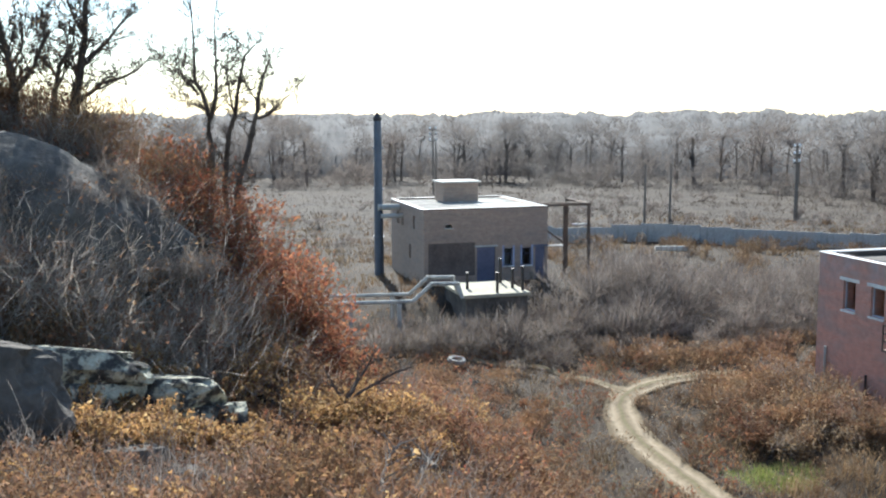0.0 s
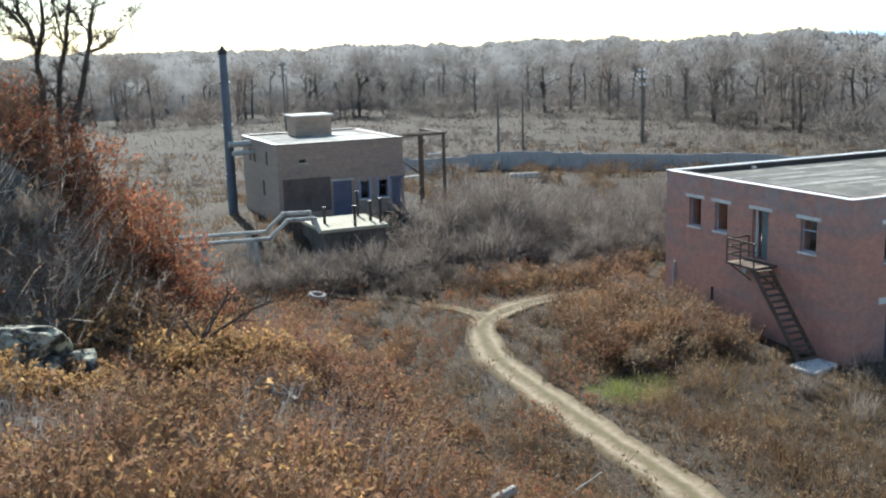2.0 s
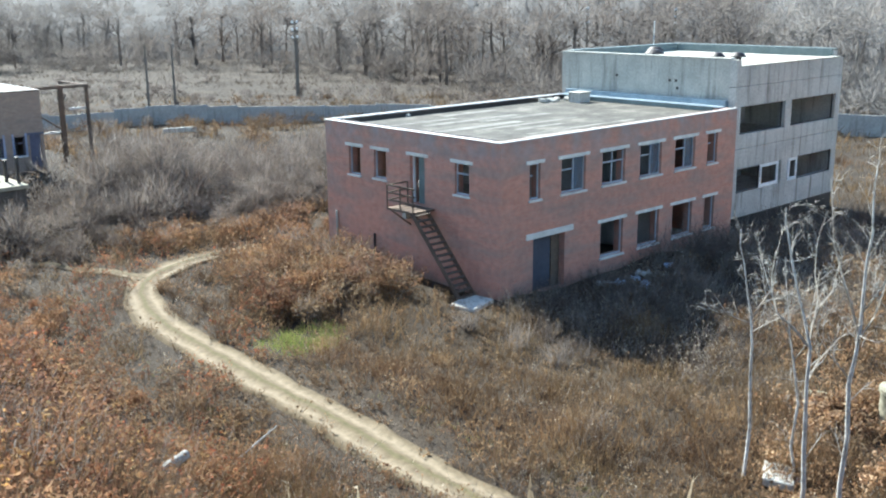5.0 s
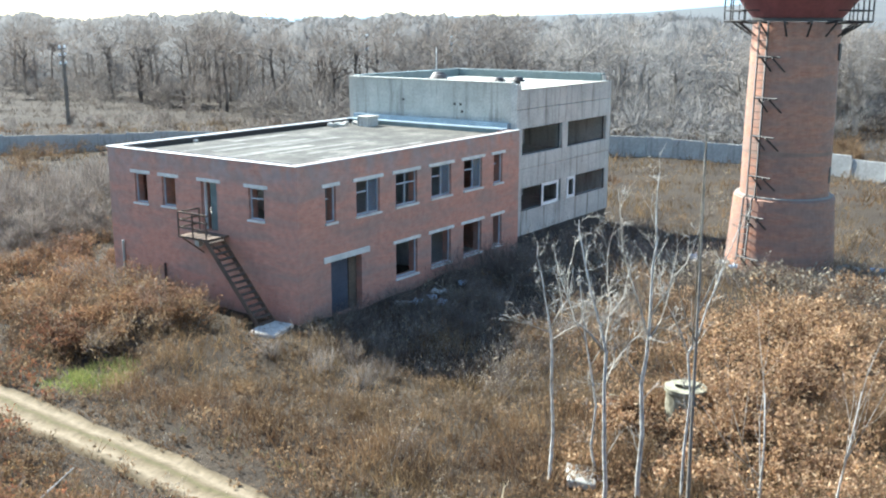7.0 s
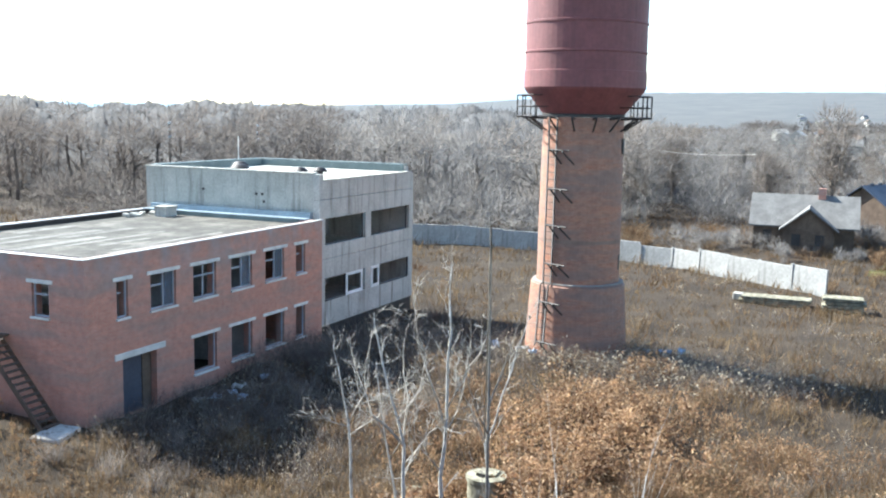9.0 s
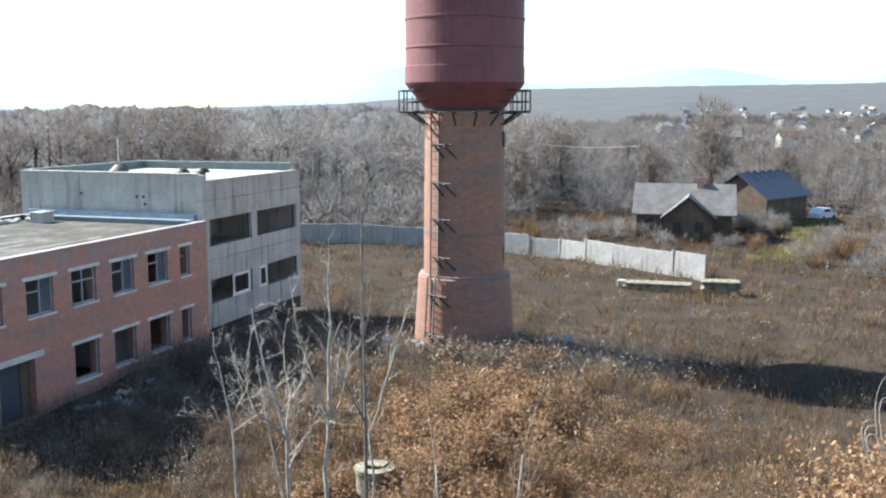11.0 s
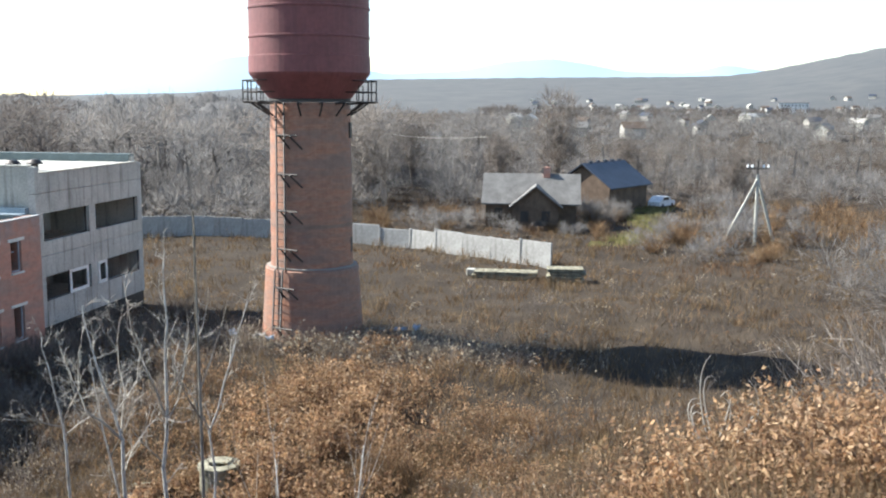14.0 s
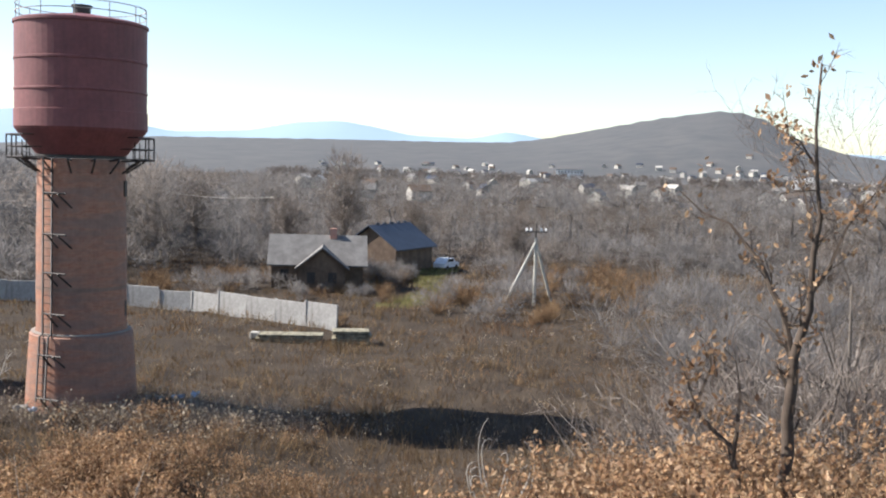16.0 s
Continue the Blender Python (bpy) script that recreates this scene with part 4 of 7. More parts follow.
# ---- the boiler house, its flue, dock and pipes ----
def build_boiler_house():
    x0, y0, L, W, H = 16.43, 64.8, 8.8, 9.95, 7.1
    ob = thing("boiler_house", pose(x0, y0, 0), "brown brick boiler house with flat roof and peeling blue doors", "building")
    T = 0.4
    doors = [(3.7, 5.0, 2.1, 4.5), (5.65, 6.25, 3.15, 4.35), (6.95, 7.6, 3.15, 4.35), (7.9, 8.6, 2.1, 4.4)]
    vent = (1.5, 1.95, 5.85, 6.1)
    part("wall", wall_mesh("x", L, 0.5, H, T, doors + [vent]), M_OBRICK, ob)
    wins = [(2.1, 2.6, 5.6, 6.5), (5.6, 6.2, 5.5, 6.4), (7.0, 7.6, 5.5, 6.4), (3.3, 3.9, 3.4, 4.4)]
    part("wall", wall_mesh("y", W - 2 * T, 0.5, H, T, wins), M_OBRICK, ob).location = (0, T, 0)
    part("wall", wall_mesh("y", W - 2 * T, 0.5, H, -T, [], L), M_OBRICK, ob).location = (0, T, 0)
    part("wall", wall_mesh("x", L, 0.5, H, -T, [], W), M_OBRICK, ob)
    part("roof_deck", box(T, T, H - 0.35, L - T, W - T, H - 0.05), M_PALEFELT, ob, "grey roof covering, bleached white in parts")
    part("roof_patch", box(4.9, 1.0, H - 0.046, 8.2, 4.6, H - 0.03), M_PALE, ob, "bleached white patch of roof sheet")
    part("roof_patch", box(4.2, 5.6, H - 0.046, 7.6, 7.6, H - 0.032), M_PALE, ob)
    for a in ((-0.05, -0.05, L + 0.05, T), (-0.05, W - T, L + 0.05, W + 0.05)):
        part("coping", box(a[0], a[1], H + 0.003, a[2], a[3], H + 0.07, 0.01), M_DARKM, ob)
    part("coping", box(-0.05, T + 0.003, H + 0.003, 0.12, W - T - 0.003, H + 0.05, 0.01), M_COPING, ob)
    part("coping", box(L - 0.12, T + 0.003, H + 0.003, L + 0.05, W - T - 0.003, H + 0.05, 0.01), M_COPING, ob)
    part("penthouse", box(3.1, 6.3, H - 0.04, 5.75, 8.6, H + 1.35), M_OBRICK, ob, "small brick penthouse on the roof")
    part("penthouse_roof", box(2.9, 6.1, H + 1.354, 5.95, 8.8, H + 1.47, 0.02), M_CONC, ob)
    part("partition", box(T, 3.4, 1.2, L - T, 3.6, H - 0.4), M_INSIDE, ob)
    for i, (a, b, c, d) in enumerate(doors):
        if i in (0, 3):
            dd = new("door")
            dd.parent = ob
            part("door_leaf", box(a + 0.01, 0.06, c, b - 0.01, 0.12, d - 0.02), M_BLUE, dd, "peeling dark blue door")
            part("door_lintel", box(a - 0.15, -0.03, d + 0.004, b + 0.2, 0.1, d + 0.12), M_PALE if i == 0 else M_BLUE, dd)
        else:
            w = window_unit(ob, "x", a, b, c, d, 0.0, 1, M_BLUE, "transom", False, True)
            part("surround", box(a - 0.14, -0.02, c - 0.1, a - 0.004, 0.0, d + 0.2), M_FADED, w, "faded blue paint round the window")
            part("surround", box(b + 0.004, -0.02, c - 0.1, b + 0.14, 0.0, d + 0.2), M_FADED, w)
    part("vent_hood", box(1.42, -0.1, 5.8, 2.03, -0.003, 5.88), M_PALE, ob)
    # thin sheet, darker than the brick, on the left of the front wall
    part("dark_patch", box(0.3, -0.011, 2.6, 3.55, -0.004, 4.85), M_DRENDER, ob, "dark patch of rendering")
    # flue pipes to the chimney
    part("flue_duct", tube((-1.6, 7.2, 6.75), (0.3, 7.2, 6.75), 0.22, n=12), M_PALE, ob)
    part("flue_duct", tube((-1.5, 6.6, 6.15), (0.3, 6.6, 6.15), 0.16, n=12), M_PALE, ob)
    # open steel frame of posts, beams and a brace; no pipe runs on it
    f = thing("steel_framework", pose(x0 + L, y0, 0), "rusty open steel frame beside the boiler house", "trestle")
    for x, y in ((3.6, 1.3), (2.3, 2.6), (3.6, 5.4)):
        part("post", box(x - 0.09, y - 0.09, 0.4, x + 0.09, y + 0.09, 7.0), M_RUST, f)
    part("beam", box(-0.05, 1.2, 7.004, 3.75, 1.4, 7.2), M_RUST, f)
    part("beam", box(3.5, 1.404, 7.004, 3.7, 5.5, 7.18), M_RUST, f)
    part("beam", box(0.0, 2.5, 7.006, 3.49, 2.68, 7.17), M_RUST, f)
    part("beam", box(2.4, 1.35, 5.6, 3.5, 1.47, 5.72), M_COPING, f)
    part("brace", tube((0.3, 2.6, 5.6), (2.3, 2.6, 4.2), 0.06, n=6), M_RUST, f)
    part("beam", box(0.0, 2.55, 4.0, 2.2, 2.67, 4.1), M_COPING, f)
    c = thing("chimney", pose(14.95, 72.4, 0), "tall slim steel flue standing beside the boiler house", "chimney")
    part("flue", tube((0, 0, 1.0), (0, 0, 13.0), 0.36, 0.27, n=20), M_CHIM, c)
    part("tip", lathe([(0.27, 13.0), (0.34, 13.1), (0.30, 13.25), (0.05, 13.6), (0.001, 13.6)], 16), M_DARKM, c)
    for z in (4.5, 8.0, 11.0):
        part("flange", lathe([(0.28, z), (0.41, z), (0.41, z + 0.1), (0.28, z + 0.1)], 20), M_CHIM, c)


M_FADED = plain("faded_pale_blue", (0.27, 0.29, 0.38), 0.8)
M_DRENDER = surface("dark_render", [(0.35, (0.09, 0.07, 0.06)), (0.65, (0.15, 0.115, 0.095))], 0.9, 6, 0.95, 0, 0.3, 0.01)
build_boiler_house()


def build_dock():
    d = thing("loading_dock", pose(0, 0, 0), "pale concrete loading dock before the boiler house", "dock")
    part("deck", box(16.4, 55.3, 2.80, 20.5, 59.95, 3.0, 0.02), M_SAND, d, "sandy worn concrete deck")
    # wall in the dark rock material, from the ground up to the deck
    part("dock_wall", box(16.55, 55.45, 0.0, 20.35, 59.85, 2.795), M_DROCK, d, "dark stone wall of the dock")
    for x, y, h in ((17.25, 57.5, 0.95), (18.55, 55.7, 1.15), (19.95, 57.0, 1.15), (20.25, 56.05, 1.4), (19.85, 59.0, 1.5)):
        p = thing("dock_post", pose(x, y, 3.0), "short dark post standing on the dock", "post", "posts on the dock")
        part("shaft", tube((0, 0, 0), (0, 0, h), 0.09, n=10), M_DARKM, p)
        part("cap", tube((0, 0, h), (0, 0, h + 0.05), 0.12, n=10), M_DARKM, p)
    # a pair of lagged pipes that climb to the dock
    for k, off in enumerate((0.0, 0.95)):
        o = thing("heating_pipe", pose(0, 0, 0), "pale lagged heating pipe on low supports, stepping up", "pipe", "pair of heating pipes")
        line = [(5.6, 58.3, 2.9), (13.6, 57.3, 2.9), (14.7, 57.15, 3.87), (16.15, 56.85, 3.87), (16.4, 56.7, 3.03)]
        line = [(x - 0.2 * off, y - 1.8 * off, z - 0.12 * off) for x, y, z in line]
        for p, q in zip(line, line[1:]):
            part("pipe_run", tube(p, q, 0.115, n=10), M_PALE, o)
        for p in line[1:4]:
            part("elbow", lathe([(0.001, -0.14), (0.13, -0.07), (0.15, 0), (0.13, 0.07), (0.001, 0.14)], 12), M_PALE, o).location = p
        for x in (7.0, 9.8, 12.6):
            y = 58.1 - (x - 5.6) * 0.11 - 1.8 * off
            part("support", box(x - 0.12, y - 0.15, min(ground_z(x, y), 1.4) - 0.3, x + 0.12, y + 0.15, 2.78 - 0.12 * off), M_CONC, o)


M_SAND = surface("sandy_concrete", [(0.3, (0.27, 0.245, 0.18)), (0.7, (0.38, 0.35, 0.265))], 0.8, 6, 0.9, 0, 0.3, 0.01)
build_dock()


# ---- fence, slabs, houses and poles on the plain ----
def build_fence():
    ob = thing("concrete_fence", pose(0, 0, 0), "long grey concrete panel fence across the field", "fence")
    line = [(30.0, 101.0), (44.8, 96.6), (56.0, 92.0), (63.3, 87.2), (72.0, 76.0), (80.0, 62.0), (87.5, 48.0), (89.4, 40.0), (89.9, 32.2), (89.3, 24.2), (87.6, 18.2), (78.4, 5.1)]
    panel = box(0, -0.07, -0.3, 2.96, 0.07, 1.78, 0.02)
    me = bpy.data.meshes.new("fence_panel")
    panel.to_mesh(me)
    panel.free()
    me.materials.append(M_FENCE)
    post = box(-0.1, -0.11, -0.3, 0.1, 0.11, 1.84, 0.02)
    mp = bpy.data.meshes.new("fence_post")
    post.to_mesh(mp)
    post.free()
    mp.materials.append(M_FENCE)
    rng = random.Random(3)
    for (ax, ay), (bx, by) in zip(line, line[1:]):
        L = math.hypot(bx - ax, by - ay)
        n = max(1, round(L / 3.0))
        a = math.atan2(by - ay, bx - ax)
        for i in range(n):
            t = i / n
            x, y = ax + (bx - ax) * t, ay + (by - ay) * t
            p = part("fence_panel", me, M_FENCE, ob)
            p.matrix_basis = Matrix.Translation((x, y, ground_z(x, y) + rng.uniform(-0.05, 0.03))) @ Euler((rng.uniform(-0.03, 0.03), 0, a)).to_matrix().to_4x4() @ Matrix.Diagonal((L / n / 3.0, 1, 1, 1))
            q = part("fence_post", mp, M_FENCE, ob)
            q.matrix_basis = Matrix.Translation((x, y, ground_z(x, y))) @ Euler((0, 0, a)).to_matrix().to_4x4()


M_FENCE = surface("fence_concrete", [(0.3, (0.27, 0.265, 0.25)), (0.7, (0.39, 0.385, 0.365))], 0.35, 5, 0.9, 0, 0.3, 0.01, 0.4, 0.35)
build_fence()


M_LICHEN = surface("lichened_concrete", [(0.35, (0.11, 0.10, 0.07)), (0.5, (0.21, 0.195, 0.14)), (0.68, (0.33, 0.31, 0.23))], 2.5, 9, 0.95, 0, 0.6, 0.02, 0.5)


def build_slabs():
    for x, y, rz, n, L, label in ((73.4, 8.2, 92, 3, 4.6, "stack of long grey concrete slabs in the field"), (72.9, 3.7, 95, 4, 2.6, "stack of short grey concrete slabs in the field")):
        o = thing("slab_stack", pose(x, y, ground_z(x, y), 0, 0, rz), label, "slabs", "concrete slabs by the fence")
        for i in range(n):
            s = 0.12 * math.sin(i * 2.3)
            part("slab", box(-L / 2 + s, -0.75 + 0.1 * s, i * 0.25, L / 2 + s, 0.75, i * 0.25 + 0.2, 0.015), M_LICHEN, o)
    o = thing("concrete_block", pose(73.6, 10.7, ground_z(73.6, 10.7)), "broken pale concrete block lying by the slabs", "block")
    part("block_body", box(-0.3, -0.35, 0, 0.3, 0.35, 0.5, 0.06), M_PALE, o)
    for x, y, h, r in ((29.95, 12.5, 1.05, 0.62), (30.6, 15.6, 0.0, 0.5)):
        g = ground_z(x, y)
        o = thing("well_ring", pose(x, y, g - 0.2), "pale concrete well ring standing in the weeds", "well ring", "well rings")
        part("ring_wall", lathe([(r * 0.78, 0), (r, 0), (r, h + 0.1), (r + 0.06, h + 0.12), (r + 0.06, h + 0.24), (r * 0.55, h + 0.26), (r * 0.5, h + 0.1), (r * 0.75, 0.1)], 28), M_LICHEN, o)
        part("loose_lid", box(-0.1, -0.35, h + 0.265, 0.42, 0.3, h + 0.32, 0.02), M_LICHEN, o)
    o = thing("debris_slab", pose(24.2, 13.3, ground_z(24.2, 13.3) + 0.1, 8, 4, 30), "broken concrete slab lying in dry grass", "slab")
    part("slab_body", box(-0.7, -0.4, -0.1, 0.7, 0.4, 0.12, 0.03), M_PALE, o)
    part("plastic_sheet", box(-0.1, -0.9, -0.12, 0.55, -0.41, 0.02, 0.05), M_PLASTIC, o)
    rng = random.Random(12)
    for i, (x, y) in enumerate(((34.2, 27.2), (35.0, 27.0), (36.2, 27.0), (37.0, 27.2), (38.4, 26.8), (35.8, 26.2), (48.4, 17.9), (48.0, 17.2), (49.0, 19.6), (51.6, 12.2), (52.2, 11.4), (52.6, 10.6), (51.0, 12.8))):
        o = thing("rubbish_sheet", pose(x, y, ground_z(x, y) + (0.35 if x < 45 else 0.6), rng.uniform(-15, 15), rng.uniform(-15, 15), rng.uniform(0, 180)), "crumpled pale sheet of rubbish on the weeds", "rubbish", "scattered rubbish")
        bm = bmesh.new()
        bmesh.ops.create_grid(bm, x_segments=7, y_segments=5, size=0.5)
        for v in bm.verts:
            v.co.x *= rng.uniform(0.9, 1.2) * 0.6
            v.co.y *= 0.36
            v.co.z = rng.uniform(-0.1, 0.12)
        bmesh.ops.solidify(bm, geom=bm.faces[:], thickness=0.03)
        part("sheet", bm, M_PLASTIC if i % 3 else M_CONC, o)
    o = thing("tyre", pose(14.3, 49.6, ground_z(14.3, 49.6) + 0.35, 8, 6, 0), "pale worn tyre lying in the weeds", "tyre")
    part("tyre_body", lathe([(0.28, -0.1), (0.44, -0.12), (0.5, 0), (0.44, 0.12), (0.28, 0.1), (0.28, -0.1)], 28), M_RUBBER, o)
    for x, y in ((30.5, 58.0), (46.0, 86.0)):
        o = thing("low_concrete_wall", pose(x, y, ground_z(x, y) + 0.7, 0, 0, -20), "pale concrete beam lying among the shrubs", "beam", "beams among the shrubs")
        part("beam_body", box(-1.5, -0.2, -0.4, 1.5, 0.2, 0.05, 0.04), M_PALE, o)


build_slabs()


def gable_roof(x0, x1, y0, y1, ze, zr, over, along, t=0.14):
    """Two sloping roof slabs with thickness; the ridge runs along x or y."""
    bm = bmesh.new()
    if along == "y":
        m, e = (x0 + x1) / 2, over * (zr - ze) / ((x1 - x0) / 2)
        prof = [(x0 - over, ze - e), (m, zr), (x1 + over, ze - e), (x1 + over, ze - e + t), (m, zr + t), (x0 - over, ze - e + t)]
        ends = [[bm.verts.new((p, y, z)) for p, z in prof] for y in (y0 - over, y1 + over)]
    else:
        m, e = (y0 + y1) / 2, over * (zr - ze) / ((y1 - y0) / 2)
        prof = [(y0 - over, ze - e), (m, zr), (y1 + over, ze - e), (y1 + over, ze - e + t), (m, zr + t), (y0 - over, ze - e + t)]
        ends = [[bm.verts.new((x, p, z)) for p, z in prof] for x in (x0 - over, x1 + over)]
    for i in range(6):
        bm.faces.new((ends[0][i], ends[0][(i + 1) % 6], ends[1][(i + 1) % 6], ends[1][i]))
    for e2 in ends:
        bm.faces.new((e2[0], e2[1], e2[4], e2[5]))
        bm.faces.new((e2[1], e2[2], e2[3], e2[4]))
    return bm


def gable_body(x0, x1, y0, y1, z0, ze, zr, along):
    bm = bmesh.new()
    if along == "y":
        m = (x0 + x1) / 2
        sec = [(x0, z0), (x1, z0), (x1, ze), (m, zr), (x0, ze)]
        ends = [[bm.verts.new((p, y, z)) for p, z in sec] for y in (y0, y1)]
    else:
        m = (y0 + y1) / 2
        sec = [(y0, z0), (y1, z0), (y1, ze), (m, zr), (y0, ze)]
        ends = [[bm.verts.new((x, p, z)) for p, z in sec] for x in (x0, x1)]
    for e in ends:
        bm.faces.new(e)
    for i in range(5):
        bm.faces.new((ends[0][i], ends[0][(i + 1) % 5], ends[1][(i + 1) % 5], ends[1][i]))
    return bm


def build_cottages():
    ob = thing("wooden_house", pose(103.0, 8.9, 0, 0, 0, 4), "old dark timber house with sagging grey slate roof", "house")
    part("house_wall", gable_body(0, 6.2, -4.6, 4.6, -0.5, 2.75, 5.2, "y"), M_WOOD, ob)
    part("roof", gable_roof(0, 6.2, -4.6, 4.6, 2.8, 5.28, 0.45, "y"), M_SLATE, ob, "sagging grey slate roof")
    part("wing_wall", gable_body(-1.9, 3.0, -2.8, 1.8, -0.5, 2.5, 4.3, "x"), M_WOOD, ob)
    part("wing_roof", gable_roof(-1.9, 3.0, -2.8, 1.8, 2.55, 4.4, 0.4, "x"), M_SLATE, ob)
    part("house_chimney", box(2.6, -1.9, 4.6, 3.2, -1.2, 6.1), M_BRICK, ob)
    for y in (-1.9, 0.2):
        part("window_opening", box(-1.975, y, 0.9, -1.955, y + 0.8, 2.0), M_DARKM, ob)
    part("window_opening", box(-0.03, 2.9, 1.0, 0.02, 3.7, 2.1), M_DARKM, ob)
    for i in range(14):
        part("board", box(-1.95, -2.75 + i * 0.325, -0.3, -1.905, -2.47 + i * 0.325, 2.45), M_WOOD, ob)
    ob = thing("blue_roof_house", pose(121.0, 2.2, -0.5, 0, 0, -28), "dark timber house with blue-grey sheet roof", "house")
    part("house_wall", gable_body(-4.2, 5, -3.4, 3.4, -0.5, 3.9, 6.2, "x"), M_WOOD, ob)
    part("roof", gable_roof(-4.2, 5, -3.4, 3.4, 3.95, 6.3, 0.5, "x"), M_BLUEROOF, ob, "blue-grey sheet-metal roof")
    for i in range(5):
        part("ridge_cap", box(-3 + i * 1.7, -0.12, 6.35, -2.3 + i * 1.7, 0.12, 6.62, 0.03), M_BLUEROOF, ob)
    c = thing("parked_car", pose(125.5, -5.0, ground_z(125.5, -5.0), 0, 0, 150), "small white car parked on the track by the houses", "car")
    bm = bmesh.new()
    sec = [(-1.9, 0.35), (-1.95, 0.75), (-1.7, 0.95), (-0.95, 1.02), (-0.45, 1.48), (0.95, 1.5), (1.6, 1.0), (1.9, 0.9), (1.95, 0.4)]
    for y in (-0.8, 0.8):
        bm.faces.new([bm.verts.new((x, y, z)) for x, z in sec])
    bm.verts.ensure_lookup_table()
    k = len(sec)
    for i in range(k):
        bm.faces.new([bm.verts[j] for j in (i, (i + 1) % k, k + (i + 1) % k, k + i)])
    part("car_body", bm, M_CAR, c)
    part("windscreen", box(-0.85, -0.7, 1.06, -0.5, 0.7, 1.4), M_DARKM, c)
    part("side_glass", box(-0.4, -0.81, 1.06, 1.0, 0.81, 1.4), M_DARKM, c)
    for x in (-1.2, 1.2):
        for y in (-0.82, 0.62):
            part("wheel", tube((x, y, 0.32), (x, y + 0.2, 0.32), 0.32, n=16), M_DARKM, c)


build_cottages()


def build_poles():
    # A-shaped support of the power line
    o = thing("braced_power_pole", pose(95.3, -12.2, ground_z(95.3, -12.2)), "pale concrete power pole with two slanting braces", "power pole")
    top = Vector((0, 0, 6.0))
    part("pole_shaft", tube((0, 0, -0.5), (0, 0, 6.4), 0.17, 0.12, n=8), M_PALE, o)
    part("brace", tube((-1.2, 3.2, -0.4), top, 0.15, 0.12, n=8), M_PALE, o)
    part("brace", tube((1.6, -2.0, -0.4), top, 0.15, 0.12, n=8), M_PALE, o)
    part("crossarm", box(-0.06, -1.0, 6.9, 0.06, 1.0, 7.0), M_DARKM, o)
    part("mast_top", tube((0, 0, 6.3), (0, 0, 7.7), 0.06, n=6), M_DARKM, o)
    for y in (-0.9, -0.5, 0.5, 0.9):
        part("insulator", lathe([(0.001, 7.0), (0.09, 7.02), (0.12, 7.12), (0.07, 7.3), (0.001, 7.34)], 8), M_WHITE, o).location = (0, y, 0)
    spots = [(76.2, 110.5, 9.6, "lattice"), (43.8, 166.0, 11.0, "lattice"), (54.2, 108.0, 7.5, "plain"), (58.5, 109.9, 7.2, "plain"), (118.0, 97.0, 10.5, "lattice"), (124.0, 86.0, 10.5, "lattice"), (136.0, 17.5, 8.3, "plain")]
    for x, y, h, style in spots:
        o = thing("utility_pole", pose(x, y, ground_z(x, y), 0, 0, 30), "grey utility pole with white insulators" if style == "lattice" else "thin weathered utility post", "pole", "utility poles")
        part("pole_shaft", tube((0, 0, -0.4), (0, 0, h), 0.16, 0.11, n=8), M_BARK, o)
        if style == "lattice":
            part("pole_shaft", tube((0.9, 0.2, -0.4), (0.9, 0.2, h * 0.78), 0.15, 0.1, n=8), M_BARK, o)
            for z in (h - 0.3, h - 1.2, h - 2.2):
                part("crossarm", box(-0.8, -0.06, z, 0.8, 0.06, z + 0.12), M_DARKM, o)
                for dx in (-0.7, 0.7):
                    part("insulator", lathe([(0.001, 0), (0.14, 0.03), (0.16, 0.2), (0.08, 0.36), (0.001, 0.38)], 8), M_WHITE, o).location = (dx, 0, z + 0.12)
    w = thing("power_line", pose(0, 0, 0), "thin sagging overhead wire", "wire")
    a, b = Vector((136.0, 17.5, 8.2)), Vector((150.0, 40.0, 9.0))
    bent_bar([a.lerp(b, i / 8) - Vector((0, 0, 0.8 * math.sin(math.pi * i / 8))) for i in range(9)], 0.03, 4, M_PALE, w, "wire_span")


build_poles()


